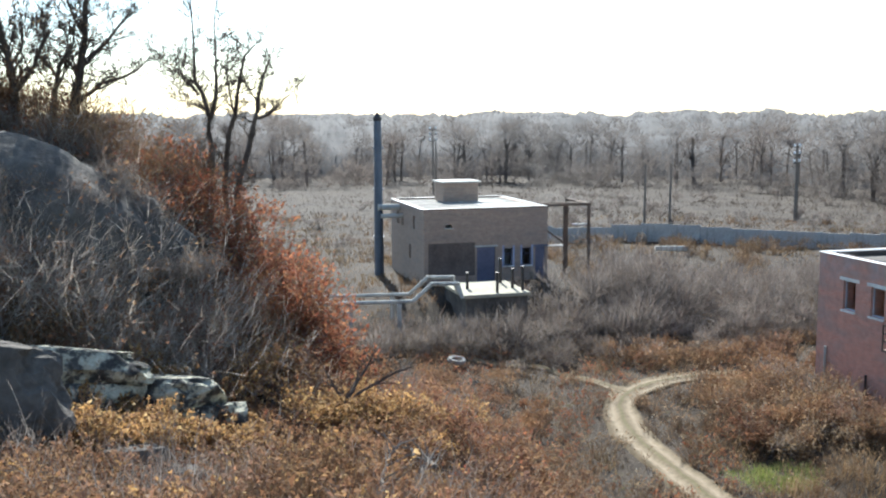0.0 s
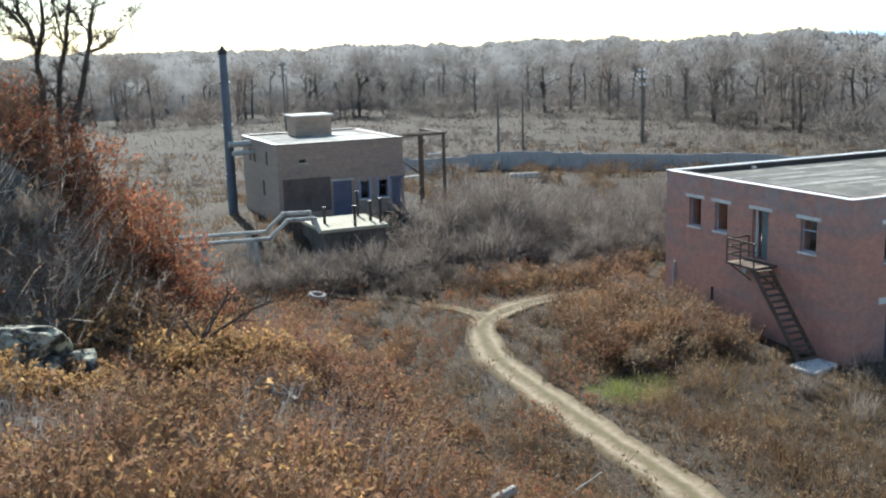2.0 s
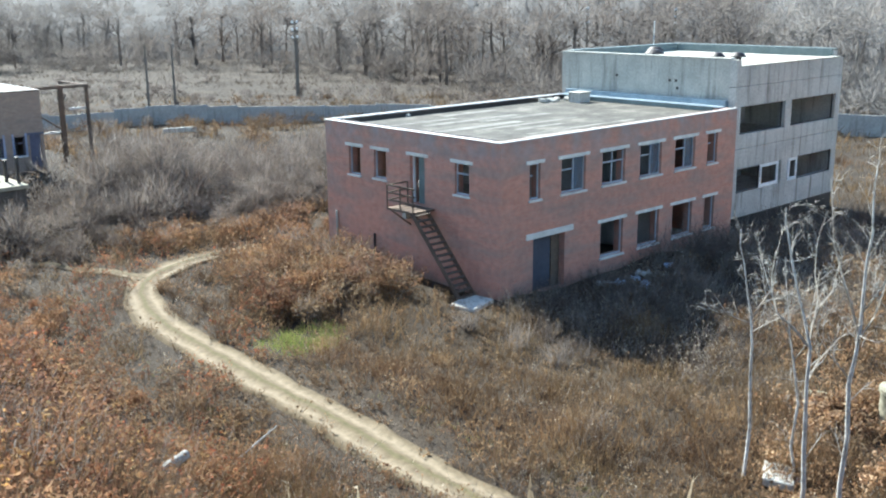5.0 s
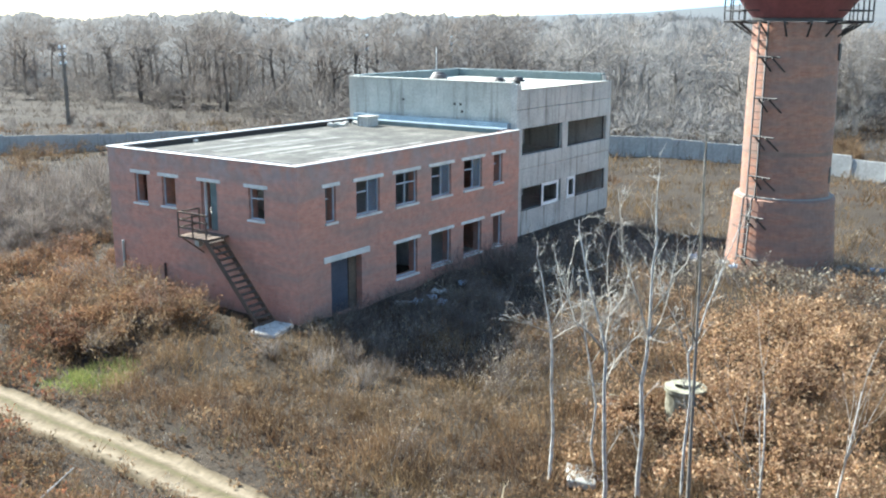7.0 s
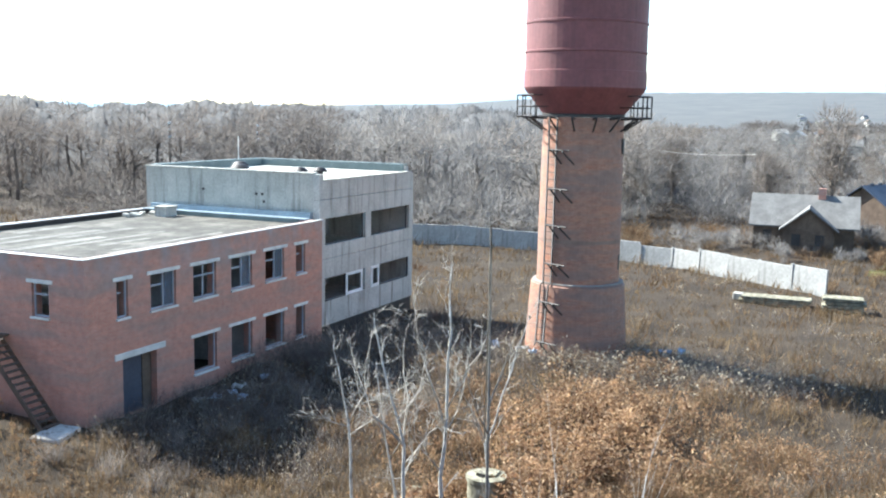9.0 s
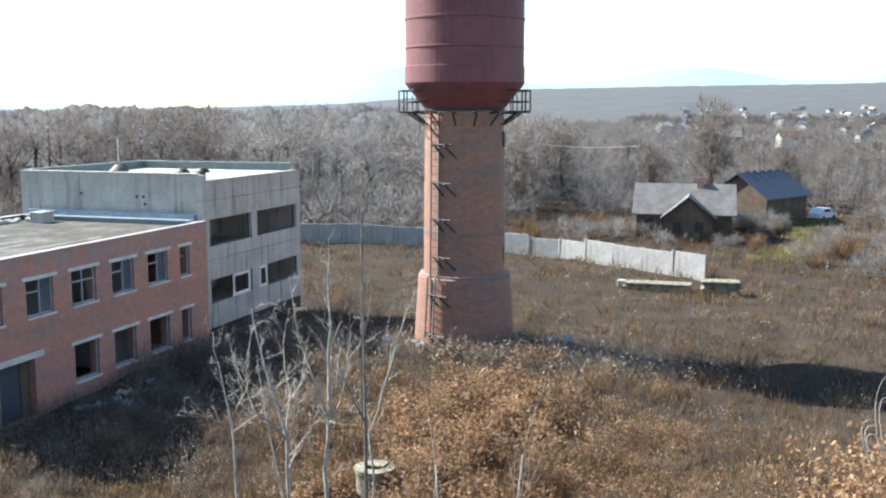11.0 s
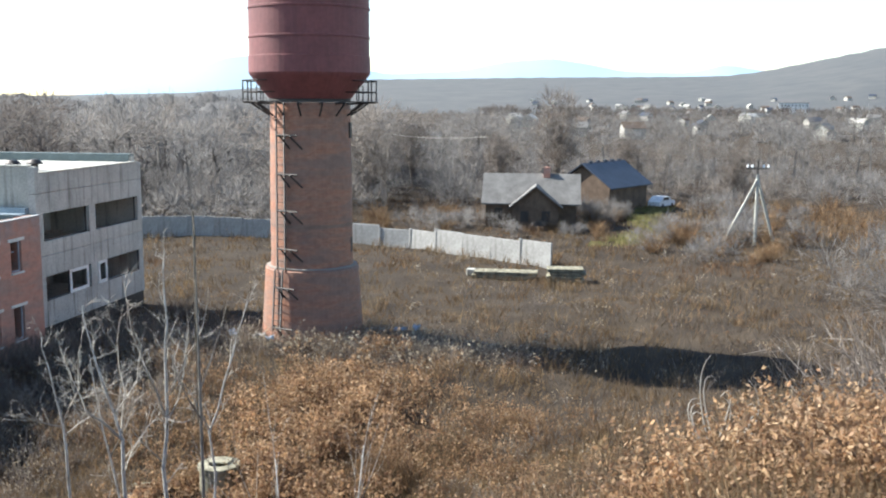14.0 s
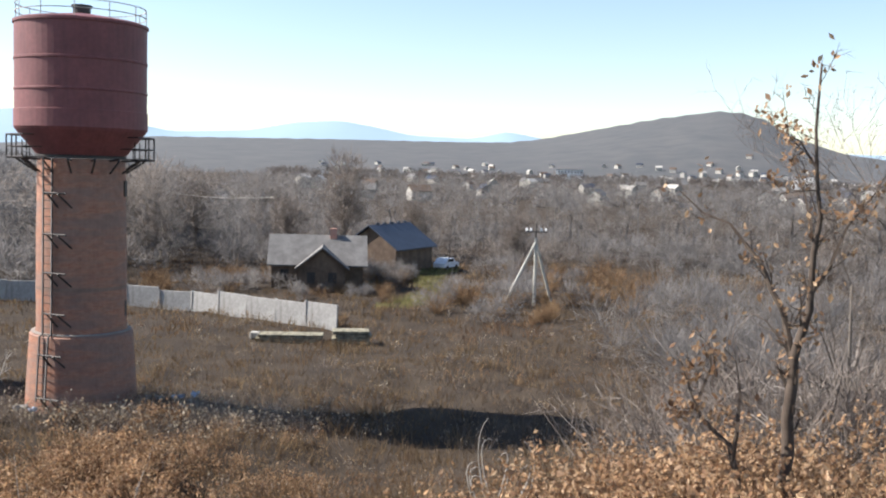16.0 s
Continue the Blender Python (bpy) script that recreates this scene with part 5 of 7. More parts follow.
def build_town():
    """Far houses among the trees at the hill's foot."""
    rng = random.Random(21)
    tpl = []
    for i, (mw, mr) in enumerate(((M_PALE, M_SLATE), (M_CONC, M_BLUEROOF), (M_PALE, M_CONC), (M_CONC, M_RUST))):
        o = thing("far_house", pose(0, 0, 0), "small pale house far off among bare trees", "house", "houses of the far town")
        part("house_wall", gable_body(-4, 4, -3, 3, -4, 3.0, 5.0, "x"), mw, o)
        part("roof", gable_roof(-4, 4, -3, 3, 3.05, 5.1, 0.5, "x"), mr, o)
        for dx in (-2.5, 1.5):
            part("window_opening", box(-4.04, dx, 0.9, -3.97, dx + 1.0, 2.1), M_DARKM, o)
        tpl.append(o)
    for i in range(110):
        az = radians(rng.uniform(-27, 5.0))
        r = rng.uniform(1312, 1400) if i % 3 else rng.uniform(1330, 1560)
        x, y = r * math.cos(az), r * math.sin(az)
        top = math.tan(radians(float(np.interp(math.degrees(az), HILL_AZ, HILL_EL)))) * 2700 + 14.6
        z = -2.5 + top * ((r - 1300) / 1400) ** 0.8
        m = pose(x, y, z, 0, 0, rng.uniform(0, 180))
        if i < 4:
            tpl[i].matrix_basis = m
        else:
            copy_thing(tpl[i % 4], m)
    for i in range(34):
        az = radians(rng.uniform(-26, 6.0))
        r = 380 * (1000 / 380) ** rng.random()
        copy_thing(tpl[i % 4], pose(r * math.cos(az), r * math.sin(az), rng.uniform(0.5, 2.0), 0, 0, rng.uniform(0, 180)))
    for az, r, L, H in ((-9.0, 1280, 34, 15), (-21.5, 1200, 26, 14)):
        a = radians(az)
        o = thing("far_block", pose(r * math.cos(a), r * math.sin(a), 0, 0, 0, az + 90), "long pale building in the far town", "building", "blocks of the far town")
        part("block_wall", box(-L / 2, -5, -1, L / 2, 5, H, 0.1), M_WHITE, o)
        part("block_roof", box(-L / 2 - 0.4, -5.4, H + 0.01, L / 2 + 0.4, 5.4, H + 0.6), M_SLATE, o)
        for i in range(int(L / 4)):
            part("window_opening", box(-L / 2 + 1.2 + i * 4, 4.98, H - 3.6, -L / 2 + 3 + i * 4, 5.04, H - 1.8), M_DARKM, o)


build_town()


def build_litter():
    o = thing("fallen_log", pose(10.56, 21.18, ground_z(10.56, 21.18) + 0.3, 8, 0, 20), "short pale sawn log lying on the slope", "log")
    part("log_body", tube((-0.45, 0, 0), (0.45, 0, 0.05), 0.13, 0.12, n=14), M_PLOG, o)
    o = thing("fallen_pole", pose(13.6, 23.6, ground_z(13.6, 23.6) + 0.35), "long pale dry pole lying in the weeds", "pole")
    part("pole_body", tube((0, 0, 0), (1.7, 0.5, 0.35), 0.035, 0.02, n=7), M_PLOG, o)
    for i, (x, y) in enumerate(((3.7, 16.9), (4.4, 19.0), (5.0, 21.0))):
        o = thing("dead_branch", pose(x, y, ground_z(x, y) + 0.5, 0, 0, 60 + 25 * i), "grey dead branch lying on the hillside", "branch", "dead branches on the slope")
        bm = bmesh.new()
        rg = random.Random(30 + i)
        twig = []
        p = Vector((-0.9, 0, 0))
        for k in range(5):
            q = p + Vector((0.42, rg.uniform(-0.2, 0.2), rg.uniform(-0.1, 0.12)))
            tube(p, q, 0.05 - 0.007 * k, 0.043 - 0.007 * k, n=6, bm=bm)
            for s in (q, p):
                twig.append(tube(s, s + Vector((rg.uniform(0.1, 0.5), rg.uniform(-0.6, 0.6), rg.uniform(0, 0.4))), 0.02, 0.006, n=5))
            p = q
        part("limb", bm, M_BARK, o)
        for b in twig:
            part("twig", b, M_BARK, o)


M_PLOG = surface("grey_dead_wood", [(0.3, (0.22, 0.21, 0.19)), (0.7, (0.42, 0.40, 0.36))], 2.0, 12, 0.9, 0, 0.4, 0.005)
build_litter()


# ---- plants ----
RNG = np.random.default_rng(11)
M_PBARK = surface("pale_grey_bark", [(0.3, (0.15, 0.135, 0.115)), (0.7, (0.28, 0.255, 0.22))], 3.0, 14, 0.9, 0, 0.4, 0.005)


def unit(v):
    return v / np.maximum(np.linalg.norm(v, axis=-1, keepdims=True), 1e-9)


def slivers(base, tip, width, rng):
    """Thin triangles from base to tip, turned at random about their length."""
    d = unit(tip - base)
    side = unit(np.cross(d, rng.normal(size=d.shape)))
    w = np.asarray(width)[:, None] * side * 0.5
    return np.stack([base - w, base + w, tip], 1)


def leaf_quads(c, size, rng, droop=0.3):
    a = unit(rng.normal(size=c.shape) - np.array([0, 0, droop]))
    b = unit(np.cross(a, rng.normal(size=c.shape)))
    a, b = a * size[:, None] * 0.5, b * size[:, None] * 0.28
    p, q, r, s = c - a, c + b, c + a, c - b
    return np.stack([np.stack([p, q, r], 1), np.stack([p, r, s], 1)], 1).reshape(-1, 3, 3)


def leaf_tris(c, size, rng, droop=0.3):
    """Small curled leaves seen from farther off, one pointed face each."""
    a = unit(rng.normal(size=c.shape) - np.array([0, 0, droop]))
    b = unit(np.cross(a, rng.normal(size=c.shape)))
    a, b = a * size[:, None] * 0.62, b * size[:, None] * 0.38
    return np.stack([c - a, c + b, c + a * 0.8 - b * 0.6], 1)


def in_green(x, y):
    return ((x - 21.0) / 1.9) ** 2 + ((y - 31.3) / 1.4) ** 2 < 1 + 0.3 * np.sin(x * 5) * np.sin(y * 4)


def blocked(x, y):
    """Where nothing grows: buildings, tower, dock and road."""
    k = (x > BX - 0.2) & (x < GX + GL + 0.2) & (y > BY - 0.2) & (y < GY + GW + 0.2)
    k |= np.hypot(x - TX, y - TY) < 2.9
    k |= (x > 16.3) & (x < 25.4) & (y > 64.6) & (y < 75)
    k |= (x > 16.2) & (x < 20.7) & (y > 55.1) & (y < 60.2)
    k |= road_gap(x, y, PATH_LINE) < 0.4
    k |= road_gap(x, y) < 0.7 + 0.3 * np.sin(x * 1.7) * np.sin(y * 1.3)
    k |= in_green(x, y)
    k |= np.hypot(x - 29.95, y - 12.5) < 0.7
    return k


def scatter(n, az0, az1, r0, r1, rng, power=1.0):
    """Points in a sector about the hilltop, denser near it."""
    az = np.radians(rng.uniform(az0, az1, n))
    t = rng.random(n)
    r = (r0 ** (1 - power) + t * (r1 ** (1 - power) - r0 ** (1 - power))) ** (1 / (1 - power)) if power != 1 else r0 * (r1 / r0) ** t
    return r * np.cos(az), r * np.sin(az)


def patch(x, y, s, k):
    return 0.5 + 0.25 * (np.sin(x * s + k) * np.cos(y * s * 1.27 + 2 * k) + np.sin(x * s * 2.3 - y * s * 1.9 + k))


DOME = np.random.default_rng(5).random((97, 89, 4))


def domes(x, y, cell=2.3, tall=1.25, seed=0):
    """Heights of rounded clumps of weeds that stand side by side, with gaps between them."""
    out = np.full(np.shape(x), 0.34)
    i0, j0 = np.floor(x / cell).astype(int), np.floor(y / cell).astype(int)
    for di in (-1, 0, 1):
        for dj in (-1, 0, 1):
            t = DOME[(i0 + di + 13 * seed) % 97, (j0 + dj + 7 * seed) % 89]
            cx, cy = (i0 + di + t[..., 0]) * cell, (j0 + dj + t[..., 1]) * cell
            rad = cell * (0.35 + 0.5 * t[..., 2])
            q = 1 - ((x - cx) ** 2 + (y - cy) ** 2) / rad ** 2
            out = np.maximum(out, tall * (0.25 + 0.75 * t[..., 3] ** 1.5) * np.sqrt(np.maximum(q, 0)))
    return out


def clumps(x, y):
    return np.maximum(domes(x, y), domes(x, y, 1.25, 0.7, 3))


def weeds(name, n_tuft, per, az0, az1, r0, r1, hgt, material, label, rng, keep=None, wide=1.0, power=1.0, spread=0.35, lean=0.35):
    x, y = scatter(n_tuft, az0, az1, r0, r1, rng, power)
    ok = ~blocked(x, y) if material not in (M_GREEN, M_VERGE) else np.ones(len(x), bool)
    if keep is not None:
        ok &= keep(x, y)
    x, y = x[ok], y[ok]
    r = np.hypot(x, y)
    hh = (hgt * 1.15 * clumps(x, y) if hgt > 0.5 else np.full(len(x), hgt)) * rng.uniform(0.75, 1.25, len(x))
    near = np.minimum(np.clip((road_gap(x, y) - 1.2) / 2.0, 0.15, 1), np.clip((road_gap(x, y, PATH_LINE) - 0.4) / 1.2, 0.1, 1))
    hh *= near
    X, Y, R, Hh = (np.repeat(v, per) for v in (x, y, r, hh))
    m = len(X)
    X, Y = X + rng.normal(0, spread, m), Y + rng.normal(0, spread, m)
    Z = height_at(X, Y) - 0.04
    base = np.stack([X, Y, Z], 1)
    hgt2 = Hh * rng.uniform(0.7, 1.1, m)
    tip = base + np.stack([rng.normal(0, lean, m) * hgt2, rng.normal(0, lean, m) * hgt2, hgt2], 1)
    tris = slivers(base, tip, wide * np.maximum(0.018, R * 0.00042) * rng.uniform(0.6, 1.5, m), rng)
    return soup(name, tris, material, None, label, "grass", "stuff")


slope_side = lambda x, y: (np.degrees(np.arctan2(y, x)) > 58) & (np.hypot(x, y) < 60) & (x < 15.5)
weeds("meadow_grass", 28000, 7, -34, 100, 14, 135, 0.85, M_MEADOW, "dry brown and tan grass over the field", RNG, lambda x, y: ~slope_side(x, y), 1.9)
weeds("slope_grass", 4200, 7, 52, 108, 9, 58, 0.75, M_SLOPE, "russet and tan weeds on the hillside", RNG, lambda x, y: slope_side(x, y))
weeds("near_grass", 4800, 12, -36, 20, 6, 34, 0.9, M_MEADOW, "tan grass on the near slope", RNG)
weeds("far_grass", 9000, 7, -30, 98, 85, 240, 0.8, M_FARGRASS, "pale dry grass of the far plain", RNG, None, 1.6, 0.5, 1.2)
green = weeds("green_grass", 3400, 12, 50, 62, 30, 41, 0.3, M_GREEN, "fresh green grass patch beside the track", RNG, lambda x, y: in_green(x, y) & (patch(x, y, 1.6, 2.0) > 0.25), 1.3, 1.0, 0.2)
weeds("verge_grass", 6000, 10, 25, 72, 16, 50, 0.22, M_VERGE, "thin greenish grass along the dirt track", RNG, lambda x, y: ((road_gap(x, y) > 0.8) & (road_gap(x, y) < 2.6)) | ((road_gap(x, y) < 0.15) & (patch(x, y, 0.9, 1.0) > 0.45)), 1.2, 1.0, 0.1)


def shrubs(name, xs, ys, hs, mat_twig, mat_leaf, rng, label, twigs=60, leaves=0, leaf=0.09, upright=0.5, wide=0.02, ground=None):
    """Rounded shrubs of many bent stems and side twigs, with leaves that still hang on, as one mass."""
    tw, lv = [], []
    for x, y, h in zip(xs, ys, hs):
        g = ground(x, y) if ground else ground_z(x, y)
        n = twigs
        a, e = rng.uniform(0, 2 * np.pi, n), rng.uniform(0.25, 1.0, n)
        d = unit(np.stack([np.cos(a) * (1 - upright * e), np.sin(a) * (1 - upright * e), 0.35 + e], 1))
        base = np.stack([x + rng.normal(0, 0.14 * h, n), y + rng.normal(0, 0.14 * h, n), np.full(n, g - 0.05)], 1)
        ln = h * rng.uniform(0.55, 1.1, n)
        tip = base + d * ln[:, None]
        w = wide * rng.uniform(0.6, 1.4, n)
        tw.append(slivers(base, tip, w * 1.3, rng))
        k = 4
        f = rng.uniform(0.3, 0.95, (n, k, 1))
        sb = (base[:, None] * (1 - f) + tip[:, None] * f).reshape(-1, 3)
        sd = unit(np.repeat(d, k, 0) * 0.8 + rng.normal(0, 0.6, (n * k, 3)) + np.array([0, 0, 0.15]))
        st = sb + sd * (h * rng.uniform(0.12, 0.34, n * k))[:, None]
        tw.append(slivers(sb, st, np.repeat(w, k) * 0.7, rng))
        if leaves:
            i = rng.integers(0, n * k, leaves)
            t = rng.uniform(0.2, 1.05, (leaves, 1))
            c = sb[i] * (1 - t) + st[i] * t + rng.normal(0, 0.03, (leaves, 3))
            lv.append(leaf_tris(c, leaf * rng.uniform(0.6, 1.4, leaves), rng))
    soup(name + "_twigs" if leaves else name, np.concatenate(tw), mat_twig, None, label, "shrubs", "stuff")
    if leaves:
        soup(name + "_leaves", np.concatenate(lv), mat_leaf, None, label, "leaves", "stuff")


def cluster(n, cx, cy, sx, sy, h0, h1, rng, turn=0.0):
    u, v = rng.normal(0, 1, n).clip(-1.9, 1.9) * sx, rng.normal(0, 1, n).clip(-1.9, 1.9) * sy
    c, s = math.cos(turn), math.sin(turn)
    x, y = cx + u * c - v * s, cy + u * s + v * c
    ok = ~blocked(x, y)
    return x[ok], y[ok], rng.uniform(h0, h1, n)[ok]


def round_bushes(name, xs, ys, hs, material, rng, label, n=160, wide=0.03, leaves=0, leaf=0.1, mat_leaf=None, shape=leaf_tris):
    """Rounded bushes: fine twigs that end on the skin of low domes, with dry leaves among them if asked."""
    out, lv = [], []
    for x, y, h in zip(xs, ys, hs):
        g = ground_z(x, y)
        k = 4
        c = np.stack([x + rng.normal(0, 0.34 * h, k), y + rng.normal(0, 0.34 * h, k), g + h * rng.uniform(0.25, 0.5, k)], 1)
        rad = h * rng.uniform(0.34, 0.55, k)
        i = rng.integers(0, k, n)
        d = unit(rng.normal(size=(n, 3)) + np.array([0, 0, 0.7]))
        base = c[i] + d * (rad[i] * rng.uniform(0.1, 0.75, n))[:, None]
        tip = base + unit(d + rng.normal(0, 0.35, (n, 3)) + np.array([0, 0, 0.3])) * (rad[i] * rng.uniform(0.3, 0.7, n))[:, None]
        tip[:, 2] = np.maximum(tip[:, 2], g)
        base[:, 2] = np.maximum(base[:, 2], g - 0.05)
        if leaves:
            q = rng.integers(0, n, leaves)
            f = rng.uniform(0.2, 1.1, (leaves, 1))
            lv.append(shape(base[q] * (1 - f) + tip[q] * f, leaf * rng.uniform(0.6, 1.4, leaves), rng))
        foot = np.array([x, y, g - 0.05]) + rng.normal(0, 0.1 * h, (12, 3)) * np.array([1, 1, 0])
        out += [slivers(base, tip, wide * rng.uniform(0.6, 1.4, n), rng), slivers(foot, c[rng.integers(0, k, 12)] + rng.normal(0, 0.15 * h, (12, 3)), np.full(12, wide * 1.5), rng)]
    if leaves:
        soup(name + "_leaves", np.concatenate(lv), mat_leaf, None, label, "leaves", "stuff")
    return soup(name, np.concatenate(out), material, None, label, "shrubs", "stuff")


def many(*sets):
    return [np.concatenate(v) for v in zip(*sets)]


def low_weeds(name, x, y, h, stems, mat_stem, mat_leaf, per_leaf, leaf, rng, label, wide=0.014, splay=0.45):
    """Many small branching weeds at once, each with stems, side twigs and some dry leaves or seed heads."""
    ok = ~blocked(x, y)
    x, y, h = x[ok], y[ok], h[ok]
    r = np.repeat(np.hypot(x, y), stems)
    n = len(x) * stems
    X, Y, Hh = (np.repeat(v, stems) for v in (x, y, h))
    base = np.stack([X + rng.normal(0, 0.10, n) * Hh, Y + rng.normal(0, 0.10, n) * Hh, np.zeros(n)], 1)
    base[:, 2] = height_at(base[:, 0], base[:, 1]) - 0.05
    ln = Hh * rng.uniform(0.6, 1.15, n)
    tip = base + np.stack([rng.normal(0, splay, n) * ln, rng.normal(0, splay, n) * ln, ln], 1)
    w = np.maximum(wide, r * 0.0003) * rng.uniform(0.7, 1.4, n)
    tris = [slivers(base, tip, w * 1.3, rng)]
    k = 2
    f = rng.uniform(0.35, 0.98, (n, k, 1))
    sb = (base[:, None] * (1 - f) + tip[:, None] * f).reshape(-1, 3)
    st = sb + unit(np.repeat(tip - base, k, 0) / np.repeat(ln, k)[:, None] + rng.normal(0, 0.55, (n * k, 3))) * (np.repeat(ln, k) * rng.uniform(0.12, 0.32, n * k))[:, None]
    tris.append(slivers(sb, st, np.repeat(w, k) * 0.8, rng))
    soup(name + "_stems" if per_leaf else name, np.concatenate(tris), mat_stem, None, label, "weeds", "stuff")
    if per_leaf:
        m = int(len(x) * per_leaf)
        i = rng.integers(0, n * k, m)
        t = rng.uniform(0.3, 1.05, (m, 1))
        c = sb[i] * (1 - t) + st[i] * t
        size = np.maximum(leaf, np.hypot(c[:, 0], c[:, 1]) * 0.0014) * rng.uniform(0.6, 1.4, m)
        soup(name + "_leaves", leaf_tris(c, size, rng), mat_leaf, None, label, "leaves", "stuff")


def patches(n, az0, az1, r0, r1, rng, s, k, cut, keep=None):
    x, y = scatter(n, az0, az1, r0, r1, rng)
    ok = patch(x, y, s, k) > cut
    if keep is not None:
        ok &= keep(x, y)
    return x[ok], y[ok]


weeds("track_grass", 9500, 10, 8, 64, 14, 42, 0.75, M_MEADOW, "dense tan and brown grass beside the track", RNG, None, 0.9)
x, y = patches(3300, 12, 64, 15, 42, RNG, 0.4, 3.7, 0.2)
low_weeds("track_weeds", x, y, clumps(x, y) * RNG.uniform(0.7, 1.1, len(x)), 6, M_BTWIG, M_MLEAF, 20, 0.075, RNG, "brown weeds with dry leaves beside the track")
# weeds added in the building's shadow, their paler grey brightening it by colour
x, y = RNG.uniform(28.5, 52, 1900), RNG.uniform(18.5, 28.6, 1900)
low_weeds("shade_weeds", x, y, RNG.uniform(0.4, 1.1, 1900), 7, M_GTWIG, M_PLUME, 5, 0.06, RNG, "grey weeds in the shade of the brick building")
weeds("house_track", 5200, 8, -10, 3, 90, 128, 0.45, M_VERGE, "yellowish grassy way to the old houses", RNG, lambda x, y: np.abs(y + 1.5 + (x - 100) * 0.14 + 1.2 * np.sin(x * 0.2)) < 1.7, 2.2, 1.0, 0.3)
x, y = patches(7600, -32, 75, 15, 110, RNG, 0.22, 0.7, 0.36, lambda x, y: ~slope_side(x, y))
low_weeds("brown_weeds", x, y, clumps(x, y) * RNG.uniform(0.8, 1.15, len(x)), 6, M_BTWIG, M_MLEAF, 15, 0.095, RNG, "tall brown branching weeds in the field")
x, y = patches(5000, -32, 75, 15, 90, RNG, 0.31, 2.9, 0.50, lambda x, y: ~slope_side(x, y))
low_weeds("grey_weeds", x, y, 0.1 + clumps(x, y) * RNG.uniform(0.8, 1.3, len(x)), 7, M_GTWIG, M_PLUME, 7, 0.05, RNG, "grey weeds with pale seed heads")
x, y = patches(5200, 4, 30, 18, 52, RNG, 0.35, 4.1, 0.40)
low_weeds("tan_scrub", x, y, 0.1 + clumps(x, y) * RNG.uniform(0.8, 1.2, len(x)), 5, M_BTWIG, M_BLEAF, 16, 0.085, RNG, "knee-high scrub with tan dry leaves")
x, y = patches(5900, 54, 106, 9, 50, RNG, 0.5, 1.9, 0.12, slope_side)
low_weeds("russet_scrub", x, y, 0.1 + clumps(x, y) * RNG.uniform(0.7, 1.1, len(x)), 5, M_BTWIG, M_SLEAF, 18, 0.085, RNG, "knee-high russet scrub on the hillside")
x, y = patches(2800, 54, 106, 9, 45, RNG, 0.6, 5.2, 0.60, slope_side)
low_weeds("golden_scrub", x, y, 0.1 + clumps(x, y) * RNG.uniform(0.7, 1.1, len(x)), 5, M_BTWIG, M_OLEAF, 18, 0.075, RNG, "knee-high golden-leaved scrub on the hillside")
x, y = patches(1300, 52, 106, 14, 55, RNG, 0.45, 3.3, 0.52, slope_side)
low_weeds("grey_scrub", x, y, RNG.uniform(0.5, 1.4, len(x)), 7, M_GTWIG, None, 0, 0, RNG, "grey bare scrub on the hillside")
x, y = RNG.normal(49.2, 1.5, 1500), RNG.normal(12.0, 4.0, 1500)
low_weeds("tower_weeds", x, y, RNG.uniform(0.6, 1.4, 1500), 6, M_GTWIG, M_PLUME, 3, 0.13, RNG, "grey weeds with pale heads about the tower's foot")
x, y = patches(3600, -34, 12, 8, 36, RNG, 0.5, 0.4, 0.30)
low_weeds("slope_scrub", x, y, 0.15 + clumps(x, y) * RNG.uniform(0.7, 1.1, len(x)), 5, M_BTWIG, M_BLEAF, 12, 0.075, RNG, "tan-leaved scrub on the near slope")
x, y = scatter(110, 12, 58, 14, 25, RNG)
low_weeds("reed_stalks", x, y, RNG.uniform(0.8, 1.5, len(x)), 1, M_PLUME, None, 0, 0, RNG, "tall pale dry mullein stalks", 0.13, 0.10)

x, y = patches(3900, 58, 84, 24, 62, RNG, 0.4, 2.2, 0.30, lambda x, y: x > 3)
low_weeds("hollow_weeds", x, y, 0.1 + clumps(x, y) * RNG.uniform(0.6, 1.0, len(x)), 5, M_BTWIG, M_MLEAF, 16, 0.085, RNG, "brown and russet weeds in the hollow")
x, y = patches(3200, 58, 84, 24, 60, RNG, 0.3, 0.9, 0.55, lambda x, y: x > 3)
low_weeds("hollow_russet", x, y, 0.1 + clumps(x, y) * RNG.uniform(0.6, 1.0, len(x)), 5, M_BTWIG, M_RLEAF, 14, 0.085, RNG, "russet weeds in the hollow")

